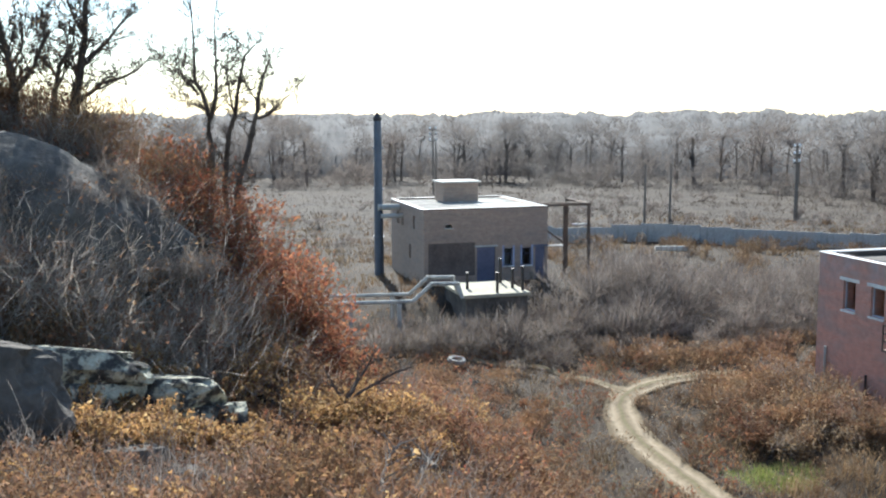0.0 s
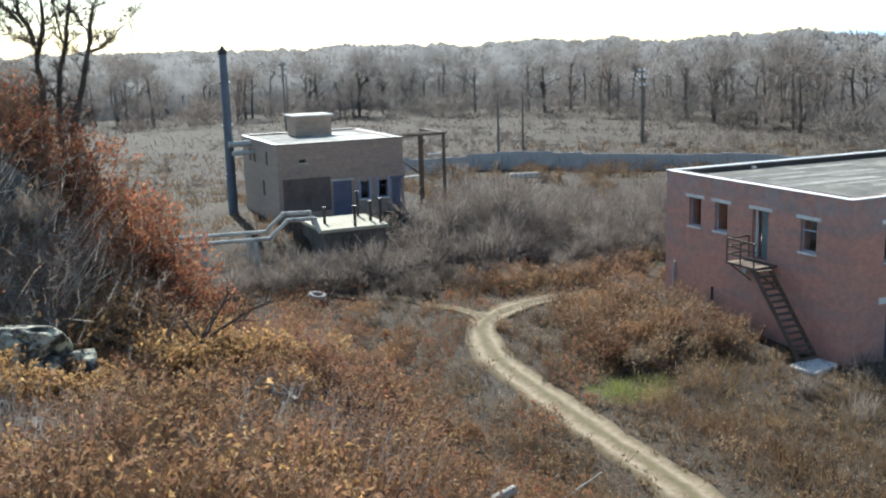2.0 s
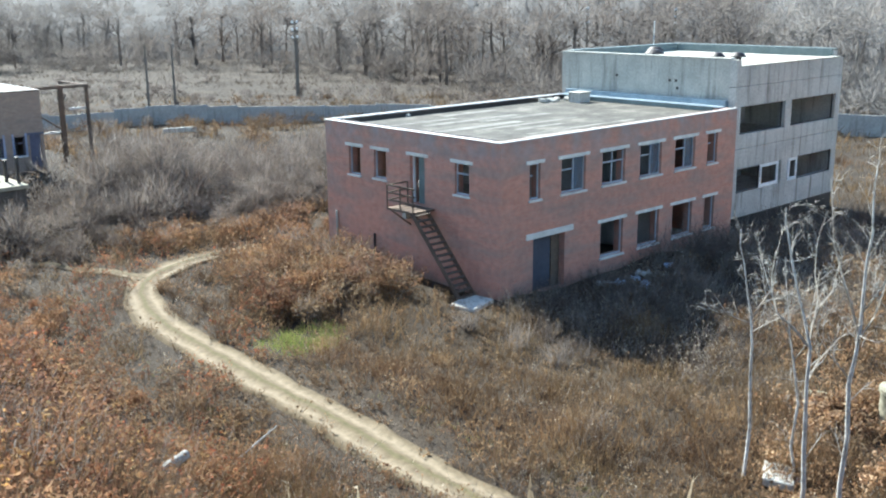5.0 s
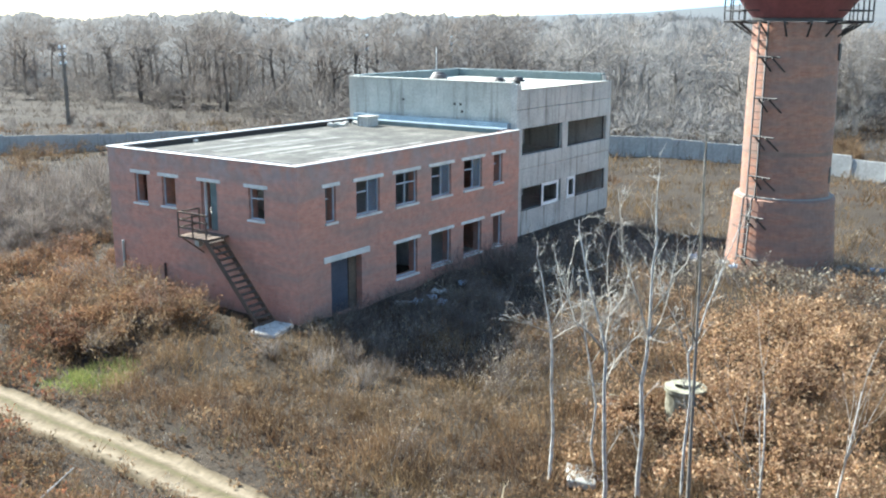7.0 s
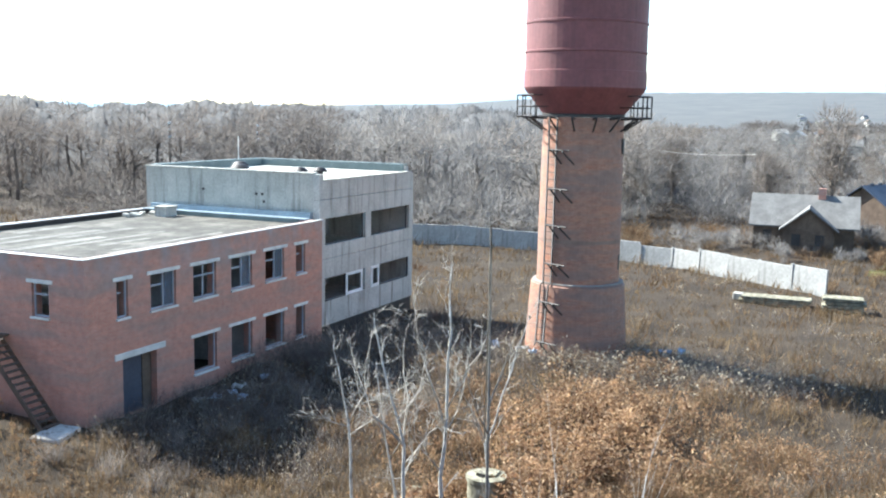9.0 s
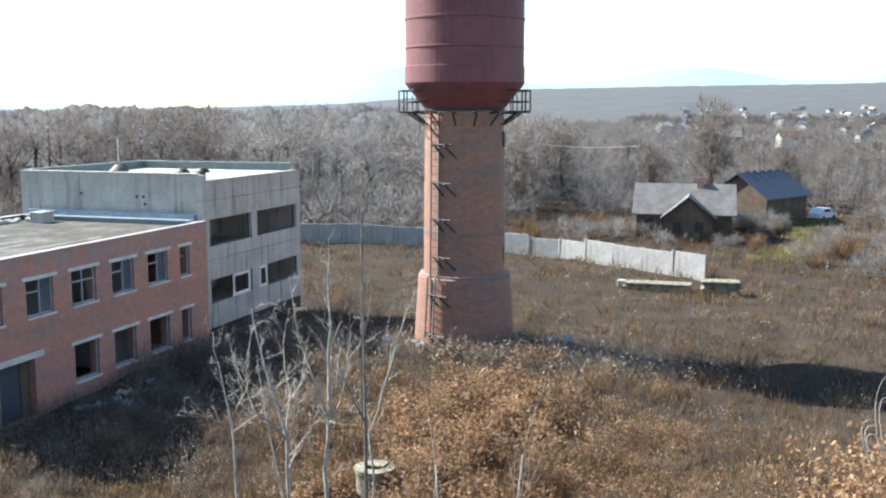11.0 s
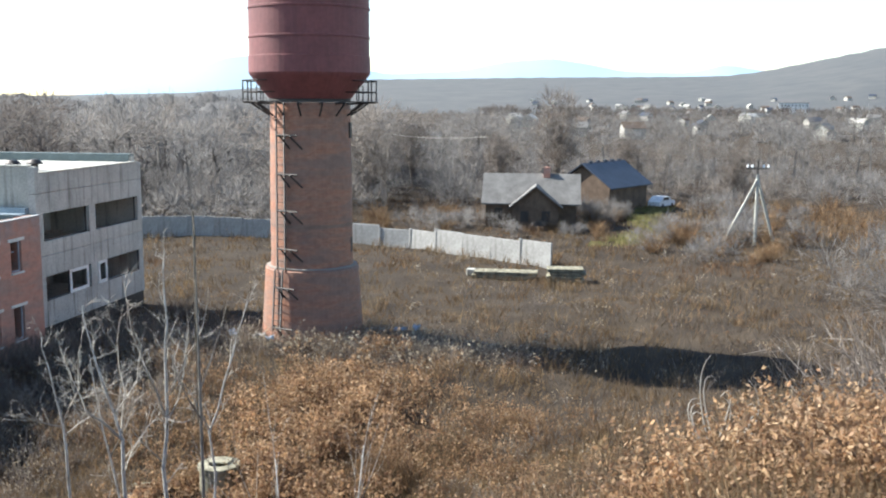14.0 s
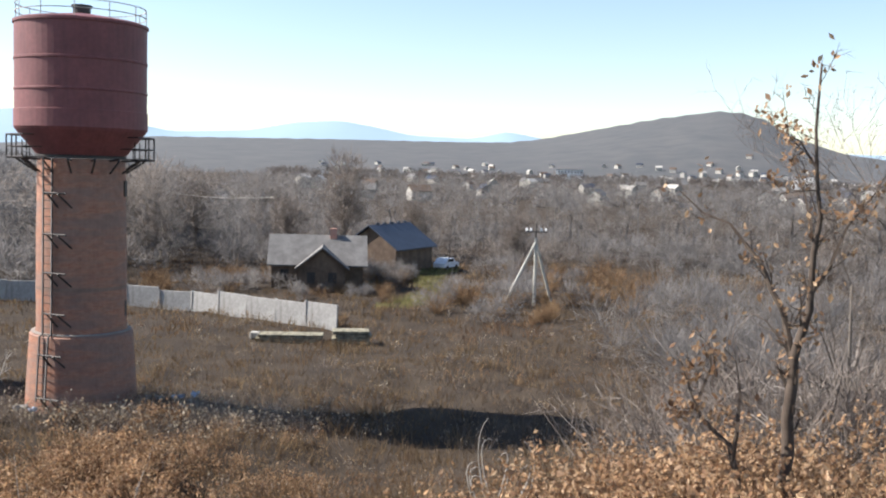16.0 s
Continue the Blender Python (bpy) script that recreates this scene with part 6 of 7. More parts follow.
# grey leafless thicket between the boiler house and the brick building
round_bushes("grey_thicket", *many(cluster(30, 28.5, 57.5, 3.0, 2.0, 3.0, 4.6, RNG), cluster(22, 26, 54.8, 2.0, 1.2, 2.2, 3.4, RNG), cluster(26, 36, 58, 4.0, 3.0, 2.4, 4.0, RNG), cluster(20, 43, 63, 4.0, 3.0, 2.0, 3.4, RNG), cluster(30, 33, 53, 4.0, 1.5, 1.4, 2.4, RNG)), M_GTWIG, RNG, "grey leafless thicket in the hollow", 420, 0.035)
round_bushes("hollow_brush", *many(cluster(24, 17.5, 53.2, 2.4, 0.9, 1.5, 2.9, RNG), cluster(30, 13, 54.5, 3.5, 1.5, 1.2, 2.4, RNG), cluster(20, 9, 56, 2.5, 1.2, 1.0, 2.2, RNG), cluster(14, 22.0, 55.5, 1.2, 1.6, 1.6, 2.8, RNG), cluster(26, 28, 50.5, 4, 1.4, 0.9, 1.7, RNG), cluster(26, 39, 49, 5, 3, 0.8, 1.7, RNG), cluster(24, 48, 60, 6, 6, 1.2, 2.4, RNG), cluster(24, 21, 50, 3, 1.2, 0.7, 1.3, RNG)), M_GTWIG, RNG, "grey bare brush before the dock and the pipes", 300, 0.03, 60, 0.09, M_MLEAF)
round_bushes("russet_mounds", *many(cluster(22, 25.6, 37.5, 1.6, 2.4, 1.0, 1.8, RNG), cluster(12, 24.0, 34.5, 1.2, 0.9, 0.9, 1.5, RNG), cluster(12, 27.0, 34.4, 0.8, 1.4, 1.0, 1.7, RNG), cluster(14, 28, 42, 1.4, 2.0, 1.2, 2.2, RNG), cluster(20, 31, 48.5, 4.0, 1.2, 0.9, 1.7, RNG), cluster(14, 13.5, 43, 1.6, 3.0, 0.8, 1.4, RNG), cluster(16, 11, 34, 1.5, 4.0, 0.8, 1.5, RNG), cluster(14, 8, 27, 1.6, 3.0, 0.7, 1.3, RNG)), M_BTWIG, RNG, "rounded russet and golden bushes beside the track", 220, 0.018, 420, 0.10, M_SLEAF)
shrubs("russet_shrubs", *many(cluster(30, 33, 49, 5.0, 1.8, 0.7, 1.4, RNG), cluster(30, 25, 37, 2.6, 2.6, 0.8, 1.6, RNG), cluster(18, 27, 41, 1.4, 4.0, 0.9, 1.8, RNG), cluster(30, 45, 66, 8, 8, 1.0, 2.0, RNG), cluster(24, 36, 72, 9, 8, 1.0, 2.0, RNG)), M_BTWIG, M_BLEAF, RNG, "brown shrubs with a few dry leaves", 50, 90, 0.10, 0.5, 0.022)
shrubs("wall_shrubs", *many(cluster(14, 28.2, 38.0, 0.7, 2.0, 1.0, 2.2, RNG), cluster(50, 36, 24.8, 5.0, 1.8, 0.7, 1.5, RNG), cluster(40, 46, 26.0, 5.0, 1.8, 1.0, 2.2, RNG)), M_GTWIG, None, RNG, "bare grey shrubs along the walls", 60, 0, 0.1, 0.6, 0.02)
round_bushes("golden_mound", *many(cluster(20, 25.3, 36.2, 1.6, 2.0, 0.9, 1.6, RNG), cluster(10, 27.6, 39.5, 0.8, 1.6, 1.2, 2.1, RNG), cluster(8, 23.4, 33.6, 1.0, 0.8, 0.6, 1.0, RNG)), M_GTWIG, RNG, "tan and golden bushes beside the track", 200, 0.018, 380, 0.10, M_MLEAF)
# hillside ahead: russet, orange and yellow bushes
round_bushes("red_bush", *many(cluster(8, 2.8, 33.5, 0.7, 1.0, 2.0, 3.0, RNG), cluster(7, 3.9, 33.0, 0.5, 1.0, 1.8, 3.0, RNG), cluster(7, 4.6, 31.6, 0.5, 1.2, 1.2, 1.9, RNG), cluster(5, 0.8, 34, 0.8, 1.0, 1.6, 2.4, RNG)), M_BTWIG, RNG, "russet-leaved bushes on the hillside", 300, 0.014, 900, 0.12, M_RLEAF)
round_bushes("yellow_bush", *many(cluster(16, 4.9, 26.4, 1.2, 0.5, 1.1, 1.7, RNG), cluster(14, -0.6, 24.0, 1.6, 1.2, 0.7, 1.2, RNG), cluster(12, 0.3, 28.2, 2.0, 0.8, 1.0, 1.7, RNG), cluster(8, -2.2, 27.0, 1.2, 0.5, 0.8, 1.4, RNG), cluster(8, -2.0, 21.8, 1.4, 0.6, 0.5, 1.0, RNG), cluster(8, -1.0, 23.2, 1.6, 0.5, 0.5, 0.9, RNG), cluster(8, 10.5, 36.0, 1.2, 2.0, 0.7, 1.2, RNG), cluster(10, 2.0, 22.5, 2.2, 1.0, 0.5, 0.9, RNG)), M_BTWIG, RNG, "golden-leaved low bushes on the hillside", 150, 0.012, 680, 0.10, M_OLEAF)
round_bushes("russet_and_gold_bush", *many(cluster(26, 2.2, 29.6, 1.6, 1.0, 1.0, 1.9, RNG), cluster(22, -1.6, 27.2, 1.8, 0.8, 0.9, 1.8, RNG), cluster(18, 5.8, 30.0, 1.0, 1.8, 0.9, 1.6, RNG), cluster(16, 3.5, 24.0, 2.0, 1.0, 0.6, 1.1, RNG), cluster(16, 7.5, 23.0, 2.0, 2.0, 0.6, 1.1, RNG), cluster(12, -3.2, 28.0, 1.2, 0.5, 1.4, 2.2, RNG)), M_BTWIG, RNG, "russet and golden leafy bushes on the hillside", 180, 0.014, 420, 0.10, M_SLEAF)
shrubs("hillside_brush", *many(cluster(50, 1.0, 31, 4.0, 3.5, 0.9, 2.0, RNG), cluster(36, 7.5, 25, 3.0, 5.0, 0.5, 1.1, RNG), cluster(26, -4.5, 33, 3.0, 2.0, 0.8, 1.8, RNG), cluster(24, 9, 40, 2.0, 5.0, 0.9, 1.8, RNG)), M_GTWIG, M_RLEAF, RNG, "mixed bare and russet brush on the hillside", 50, 70, 0.09, 0.5, 0.014)
shrubs("knoll_brush", *many(cluster(54, -3.3, 27.8, 2.2, 0.7, 1.6, 3.2, RNG), cluster(46, -0.2, 30.0, 1.8, 1.4, 1.6, 3.2, RNG), cluster(16, -4.5, 26, 1.8, 0.6, 1.0, 2.0, RNG), cluster(30, -3.5, 35.4, 4.0, 0.7, 0.8, 1.7, RNG)), M_KTWIG, M_SLEAF, RNG, "grey brush with dry leaves before the dark knoll", 44, 60, 0.10, 0.4, 0.02)
round_bushes("mound_brush", *many(cluster(34, -3.0, 35.8, 3.0, 0.7, 1.6, 2.9, RNG), cluster(12, -0.6, 36.6, 0.9, 0.5, 1.2, 2.2, RNG), cluster(14, -7.0, 35.5, 1.5, 0.6, 1.6, 2.8, RNG)), M_BTWIG, RNG, "brown brush with dry leaves on the mound", 260, 0.02, 150, 0.10, M_SLEAF)


def knoll_top(x, y):
    return 8.3 + 4.2 * math.sqrt(max(0.02, 1 - ((x + 4.9) / 5.6) ** 2 - ((y - 31.6) / 3.0) ** 2))


shrubs("pale_brush", *many(cluster(16, -3.5, 27.0, 2.4, 0.9, 1.0, 2.2, RNG), cluster(12, -0.4, 29.2, 1.6, 1.0, 1.0, 2.0, RNG)), M_PTWIG, M_MLEAF, RNG, "pale dead twigs and dry leaves before the knoll", 22, 60, 0.11, 0.4, 0.018)
shrubs("tall_brush", *many(cluster(14, -4.2, 27.6, 1.8, 0.6, 2.0, 3.2, RNG), cluster(8, -1.2, 28.6, 1.0, 0.6, 1.8, 2.8, RNG)), M_KTWIG, M_SLEAF, RNG, "tall mixed brush with brown leaves before the knoll", 34, 60, 0.11, 0.6, 0.018)
shrubs("knoll_cover", *many(cluster(110, -3.2, 29.2, 2.2, 0.35, 0.5, 1.1, RNG), cluster(16, -0.9, 30.6, 0.6, 0.7, 0.6, 1.3, RNG)), M_GTWIG, M_SLEAF, RNG, "grey brush growing on the dark knoll", 36, 14, 0.10, 0.4, 0.016, knoll_top)
round_bushes("fence_brush", *many(cluster(26, 36, 94, 6, 2.5, 0.9, 1.8, RNG), cluster(26, 52, 86, 6, 3, 0.9, 2.0, RNG), cluster(22, 66, 76, 4, 4, 0.9, 1.8, RNG), cluster(20, 28, 84, 5, 5, 0.8, 1.6, RNG)), M_BTWIG, RNG, "low brown brush before the concrete fence", 160, 0.05, 40, 0.12, M_MLEAF)
round_bushes("field_brush", *many(cluster(90, 45, 112, 18, 10, 0.8, 1.8, RNG), cluster(60, 85, 95, 10, 12, 0.8, 2.0, RNG), cluster(40, 25, 95, 8, 8, 0.8, 1.8, RNG), cluster(40, 60, 140, 22, 9, 1.0, 2.4, RNG)), M_GTWIG, RNG, "low bare brush on the far plain", 120, 0.07)
# leafy scrub round the birches and on the near slope
round_bushes("oak_scrub", *many(cluster(40, 31.5, 10.5, 3.4, 1.8, 1.1, 2.0, RNG), cluster(36, 40, 11.5, 4.0, 1.8, 1.2, 2.0, RNG), cluster(8, 28.6, 13.6, 0.7, 0.5, 0.7, 1.1, RNG), cluster(12, 26, 8, 2.0, 1.6, 0.7, 1.3, RNG)), M_BTWIG, RNG, "low oak scrub holding tan dry leaves", 170, 0.014, 340, 0.13, M_BLEAF)
round_bushes("near_oak_scrub", *many(cluster(16, 14.3, -3.0, 1.4, 1.2, 1.1, 2.0, RNG), cluster(14, 16.5, -3.6, 1.8, 1.2, 1.1, 2.1, RNG), cluster(14, 15.8, -6.2, 1.4, 1.2, 1.4, 2.4, RNG), cluster(10, 19.0, -5.5, 1.4, 1.0, 1.2, 2.2, RNG), cluster(12, 12.6, -5.8, 0.8, 1.3, 1.2, 2.1, RNG), cluster(8, 14.4, -0.7, 0.8, 0.6, 0.7, 1.3, RNG)), M_BTWIG, RNG, "oak scrub with tan leaves on the near slope", 170, 0.008, 620, 0.10, M_BLEAF, leaf_quads)
shrubs("field_shrubs", *many(cluster(34, 96, -8, 8, 7, 1.0, 2.4, RNG), cluster(40, 110, -22, 12, 9, 1.4, 3.0, RNG), cluster(30, 105, 16, 4, 8, 1.2, 2.6, RNG), cluster(26, 114, 8, 4, 4, 1.4, 2.8, RNG)), M_BTWIG, None, RNG, "brown bare shrubs about the old houses", 60, 0, 0.1, 0.5, 0.04)
round_bushes("edge_thicket", *many(cluster(16, 60, -21.5, 3.5, 3.0, 4.0, 6.2, RNG), cluster(10, 76, -27, 6, 5, 5.0, 7.0, RNG), cluster(5, 47, -19.5, 1.8, 1.4, 3.0, 4.2, RNG)), M_RTWIG, RNG, "tall pale grey thicket at the field's edge", 800, 0.035)
round_bushes("house_bushes", *many(cluster(10, 113, 2.5, 2.5, 1.4, 1.8, 3.2, RNG), cluster(10, 101, 15.5, 3, 3, 1.4, 2.6, RNG), cluster(8, 99.5, 7.0, 1.2, 3, 0.9, 1.6, RNG), cluster(14, 96, -9, 6, 4, 1.6, 3.2, RNG), cluster(10, 120, -12, 5, 4, 2.0, 4.0, RNG)), M_RTWIG, RNG, "pale bare bushes about the old houses", 380, 0.05)
shrubs("hedge_shrubs", *many(cluster(24, 112, 2.5, 2.5, 1.5, 1.0, 2.0, RNG), cluster(30, 62, -32, 6, 6, 1.5, 3.2, RNG), cluster(26, 48, -24, 5, 5, 1.4, 3.0, RNG), cluster(34, 25.5, -10.0, 2.6, 2.0, 2.4, 4.4, RNG), cluster(20, 30.0, -11.0, 3.0, 2.0, 2.4, 4.6, RNG), cluster(16, 22, -9.5, 1.6, 1.6, 2.0, 3.6, RNG)), M_GTWIG, None, RNG, "grey bare shrubs at the field's edge", 70, 0, 0.1, 0.5, 0.035)


# ---- trees ----
def grow(rng, p, d, length, radius, depth, out, tips, bend=0.25, fork=(2, 4), keep=0.72, up=0.12, spread=0.75, start=0.35, thin=0.004):
    """Adds the tapered pieces of a branch and its side branches to out, the finest ends to tips."""
    n = 4 if depth > 1 else 3
    wob = bend * (0.45 if len(out) == 0 else 1.0)
    pts, rad = [np.array(p, float)], [radius]
    d = np.array(d, float)
    for i in range(n):
        d = d + rng.normal(0, wob, 3) * 0.5 + np.array([0, 0, up])
        d /= np.linalg.norm(d)
        pts.append(pts[-1] + d * length / n)
        rad.append(radius * (1 - (0.62 if depth else 0.9) * (i + 1) / n))
    for i in range(n):
        out.append((pts[i], pts[i + 1], rad[i], rad[i + 1]))
    if depth == 0:
        tips.append((pts[1], pts[-1]))
        return
    for _ in range(rng.integers(*fork) + (2 if depth > 1 else 1)):
        t = rng.uniform(start, 1.0) * n
        i = min(int(t), n - 1)
        q = pts[i] + (pts[i + 1] - pts[i]) * (t - i)
        s = rng.normal(0, spread, 3)
        dd = (pts[i + 1] - pts[i]) / np.linalg.norm(pts[i + 1] - pts[i]) + s
        dd /= np.linalg.norm(dd)
        dd[2] = abs(dd[2]) * 0.7 + 0.1
        grow(rng, q, dd, length * keep * rng.uniform(0.55, 1.0), max(rad[i] * 0.55, thin), depth - 1, out, tips, bend, fork, keep, up, spread, 0.2, thin)


def pipes(segs, sides=5):
    """Triangles of tapered tubes along the pieces."""
    p = np.array([s[0] for s in segs])
    q = np.array([s[1] for s in segs])
    r0, r1 = np.array([s[2] for s in segs]), np.array([s[3] for s in segs])
    d = unit(q - p)
    ref = np.where(np.abs(d[:, 2:3]) > 0.9, np.array([[1.0, 0, 0]]), np.array([[0, 0, 1.0]]))
    u = unit(np.cross(d, ref))
    v = np.cross(d, u)
    tri = []
    for k in range(sides):
        a, b = 2 * np.pi * k / sides, 2 * np.pi * (k + 1) / sides
        ca, cb = u * np.cos(a) + v * np.sin(a), u * np.cos(b) + v * np.sin(b)
        A, B, C, D = p + ca * r0[:, None], p + cb * r0[:, None], q + cb * r1[:, None], q + ca * r1[:, None]
        tri += [np.stack([A, B, C], 1), np.stack([A, C, D], 1)]
    return np.concatenate(tri)


def tree(name, x, y, h, r, seed, bark, label, category="tree", depth=4, twig=None, twigs=3, leaves=0, leaf=0.1, leaf_mat=None, direction=(0, 0, 1), **kw):
    rng = np.random.default_rng(seed)
    o = thing(name, pose(x, y, ground_z(x, y) - 0.1), label, category)
    segs, tips = [], []
    grow(rng, (0, 0, 0), direction, h, r, depth, segs, tips, **kw)
    stem(segs[:4], 10, bark, o)
    limbs = segs[4:]
    big = [s for s in limbs if s[2] > r * 0.18]
    small = [s for s in limbs if s[2] <= r * 0.18]
    tr = ([pipes(big, 6)] if big else []) + ([pipes(small, 3)] if small else [])
    a, b = np.array([t[0] for t in tips]), np.array([t[1] for t in tips])
    k = twigs
    if k:
        f = rng.uniform(0, 1, (len(a), k, 1))
        sb = (a[:, None] * (1 - f) + b[:, None] * f).reshape(-1, 3)
        st = sb + unit(np.repeat(b - a, k, 0) + rng.normal(0, 0.5, (len(sb), 3))) * (h * rng.uniform(0.02, 0.07, len(sb)))[:, None]
        tr.append(slivers(sb, st, np.full(len(sb), max(0.008, r * 0.06, kw.get("thin", 0.0) * 0.8)), rng))
    soup("crown", np.concatenate(tr), twig or bark, o, kind="stuff")
    if leaves:
        i = rng.integers(0, len(a), leaves)
        w = rng.random(len(a)) ** 2.5
        i = rng.choice(len(a), leaves, p=w / w.sum())
        c = a[i] * 0.4 + b[i] * 0.6 + rng.normal(0, 0.10, (leaves, 3))
        soup("leaves", leaf_quads(c, leaf * rng.uniform(0.6, 1.3, leaves), rng, 0.9), leaf_mat, o, "dry leaves hanging on the twigs", kind="stuff")
    return o


def limb_tree(name, x, y, sink, turn, limbs, bark, seed, label, leaves=0, leaf=0.12, leaf_mat=None, side=2, twig_len=0.9, thin=0.008, depth=1, crown=None):
    """A tree from the run of its main limbs: for each one its radius and points (sideways, up), bent out of the plane by chance, with grown side branches."""
    rng = np.random.default_rng(seed)
    g = ground_z(x, y) - 0.1
    o = thing(name, pose(x, y, g), label, "tree")
    c, s = math.cos(radians(turn)), math.sin(radians(turn))
    trunk, rest, tips = [], [], []
    for k, (r, pts) in enumerate(limbs):
        lean = rng.normal(0, 0.22) if k else 0.0
        z0 = pts[0][1]
        P = [np.array((u * c - s * lean * (z - z0), u * s + c * lean * (z - z0), z + sink)) for u, z in pts]
        if k == 0:
            P.insert(0, P[0] - np.array((0, 0, sink + 0.1)))
        n = len(P) - 1
        for m in range(n):
            a, b = P[m], P[m + 1]
            ra, rb = r * (1 - 0.85 * m / n), r * (1 - 0.85 * (m + 1) / n)
            mid = (a + b) / 2 + rng.normal(0, 0.035, 3) * np.linalg.norm(b - a)
            (trunk if k == 0 else rest).extend([(a, mid, ra, (ra + rb) / 2), (mid, b, (ra + rb) / 2, rb)])
            if k == 0 and m < 1:
                continue
            for _ in range(side):
                f = rng.random()
                d = unit(b - a) + rng.normal(0, 0.75, 3) + np.array((0, 0, 0.25))
                grow(rng, a + (b - a) * f, d / np.linalg.norm(d), twig_len * rng.uniform(0.5, 1.2), max(thin, rb * 0.4), depth, rest, tips, 0.3, (2, 4), 0.6, 0.06, 0.7, 0.2, thin)
    stem(trunk, 9, bark, o)
    a, b = np.array([t[0] for t in tips]), np.array([t[1] for t in tips])
    f = rng.uniform(0, 1, (len(a), 3, 1))
    sb = (a[:, None] * (1 - f) + b[:, None] * f).reshape(-1, 3)
    st = sb + unit(np.repeat(b - a, 3, 0) + rng.normal(0, 0.25, (len(sb), 3))) * (twig_len * rng.uniform(0.12, 0.35, len(sb)))[:, None]
    big = [q for q in rest if q[2] > 0.03]
    fine = [q for q in rest if q[2] <= 0.03]
    soup("crown", np.concatenate(([pipes(big, 6)] if big else []) + [pipes(fine, 3), slivers(sb, st, np.full(len(sb), thin * 1.2), rng)]), crown or bark, o, kind="stuff")
    if leaves:
        w = rng.random(len(a)) ** 4
        i = rng.choice(len(a), leaves, p=w / w.sum())
        q = a[i] * 0.3 + b[i] * 0.7 + rng.normal(0, leaf * 0.9, (leaves, 3))
        soup("leaves", leaf_quads(q, leaf * rng.uniform(0.6, 1.3, leaves), rng, 0.9), leaf_mat, o, "dry leaves hanging on the twigs", kind="stuff")


# bare trees on the mound ahead
limb_tree("bare_tree", 1.52, 37.97, 2.8, -2.3, [(0.24, [(0.0, 0.0), (0.16, 1.64), (0.06, 2.87)]), (0.10, [(0.06, 2.87), (-0.36, 3.98), (-0.36, 5.38), (-0.48, 7.55)]), (0.10, [(0.14, 2.67), (0.4, 3.98), (0.41, 4.89), (0.58, 7.38)]), (0.05, [(-0.23, 3.48), (-0.75, 4.08), (-1.01, 4.78)]), (0.05, [(0.03, 2.97), (-0.48, 3.17), (-1.43, 4.18)])], M_DBARK, 5, "tall forked bare tree on the mound", 60, 0.12, M_BLEAF, 9, 0.9, 0.011, 2)
limb_tree("bare_tree", 2.11, 38.34, 3.85, -3.2, [(0.13, [(0.0, 0.0), (0.22, 2.09), (0.57, 3.53), (0.85, 4.86), (1.44, 5.48)]), (0.05, [(0.38, 2.91), (0.19, 4.35), (0.32, 5.16)])], M_DBARK, 6, "slender bare tree on the mound", 30, 0.12, M_BLEAF, 9, 0.8, 0.011, 2)
limb_tree("bare_tree", 2.51, 37.52, 3.55, -3.8, [(0.15, [(0.0, 0.0), (0.45, 1.54), (0.8, 2.96), (1.03, 4.17), (1.35, 4.88)]), (0.07, [(0.79, 2.66), (1.51, 3.06), (2.24, 3.77)]), (0.04, [(0.75, 3.37), (0.42, 3.87)])], M_DBARK, 7, "slender leaning bare tree on the mound", 40, 0.12, M_BLEAF, 9, 0.8, 0.011, 2)
limb_tree("bare_oak", -2.93, 36.88, 1.4, 4.5, [(0.22, [(0.0, 0.0), (0.24, 1.15), (0.48, 2.47), (0.54, 3.6), (0.86, 4.54)]), (0.11, [(0.25, 1.43), (1.02, 2.2), (1.5, 2.78), (2.09, 3.42)]), (0.10, [(0.16, 0.39), (0.96, 0.96), (1.9, 1.26), (2.58, 1.84)]), (0.07, [(0.4, 2.66), (0.0, 3.58), (-0.15, 4.13)])], M_DBARK, 8, "spreading bare oak with a few brown leaves", 150, 0.12, M_BLEAF, 8, 1.2, 0.011, 2)
limb_tree("bare_oak", -4.63, 35.7, 1.0, 7.4, [(0.20, [(0.0, 0.0), (-0.1, 1.17), (-0.23, 1.89), (-0.31, 3.3)]), (0.11, [(0.1, 0.28), (0.65, 1.01), (1.04, 1.92), (1.01, 3.0)]), (0.07, [(-0.06, 1.0), (0.35, 1.72), (0.32, 2.62)])], M_DBARK, 9, "spreading bare oak with a few brown leaves", 220, 0.12, M_BLEAF, 8, 1.3, 0.011, 2)
limb_tree("bare_oak", -3.48, 36.33, 1.5, 5.5, [(0.12, [(0.0, 0.0), (0.22, 1.02), (0.7, 1.77), (0.85, 2.88)]), (0.06, [(0.12, 0.65), (-0.2, 1.2), (-0.06, 2.3)])], M_DBARK, 10, "low branching oak with a few brown leaves", 160, 0.12, M_BLEAF, 8, 1.2, 0.011, 2)
for i, (x, y, h) in enumerate(((-6.4, 37.5, 4.4), (-0.8, 39.5, 2.6), (0.4, 40.0, 2.8), (-0.2, 38.6, 2.2))):
    tree("bare_oak", x, y, h, 0.12, 20 + i, M_DBARK, "small bare oak with a few brown leaves", depth=4, spread=0.7, keep=0.72, up=0.1, fork=(3, 5), start=0.15, leaves=140, leaf=0.12, leaf_mat=M_BLEAF)
o = thing("crooked_sapling", pose(4.1, 26.0, ground_z(4.1, 26.0) - 0.1), "small crooked dark sapling on the hillside", "tree")
rng_s = np.random.default_rng(41)
V3 = lambda *a: np.array(a, float)
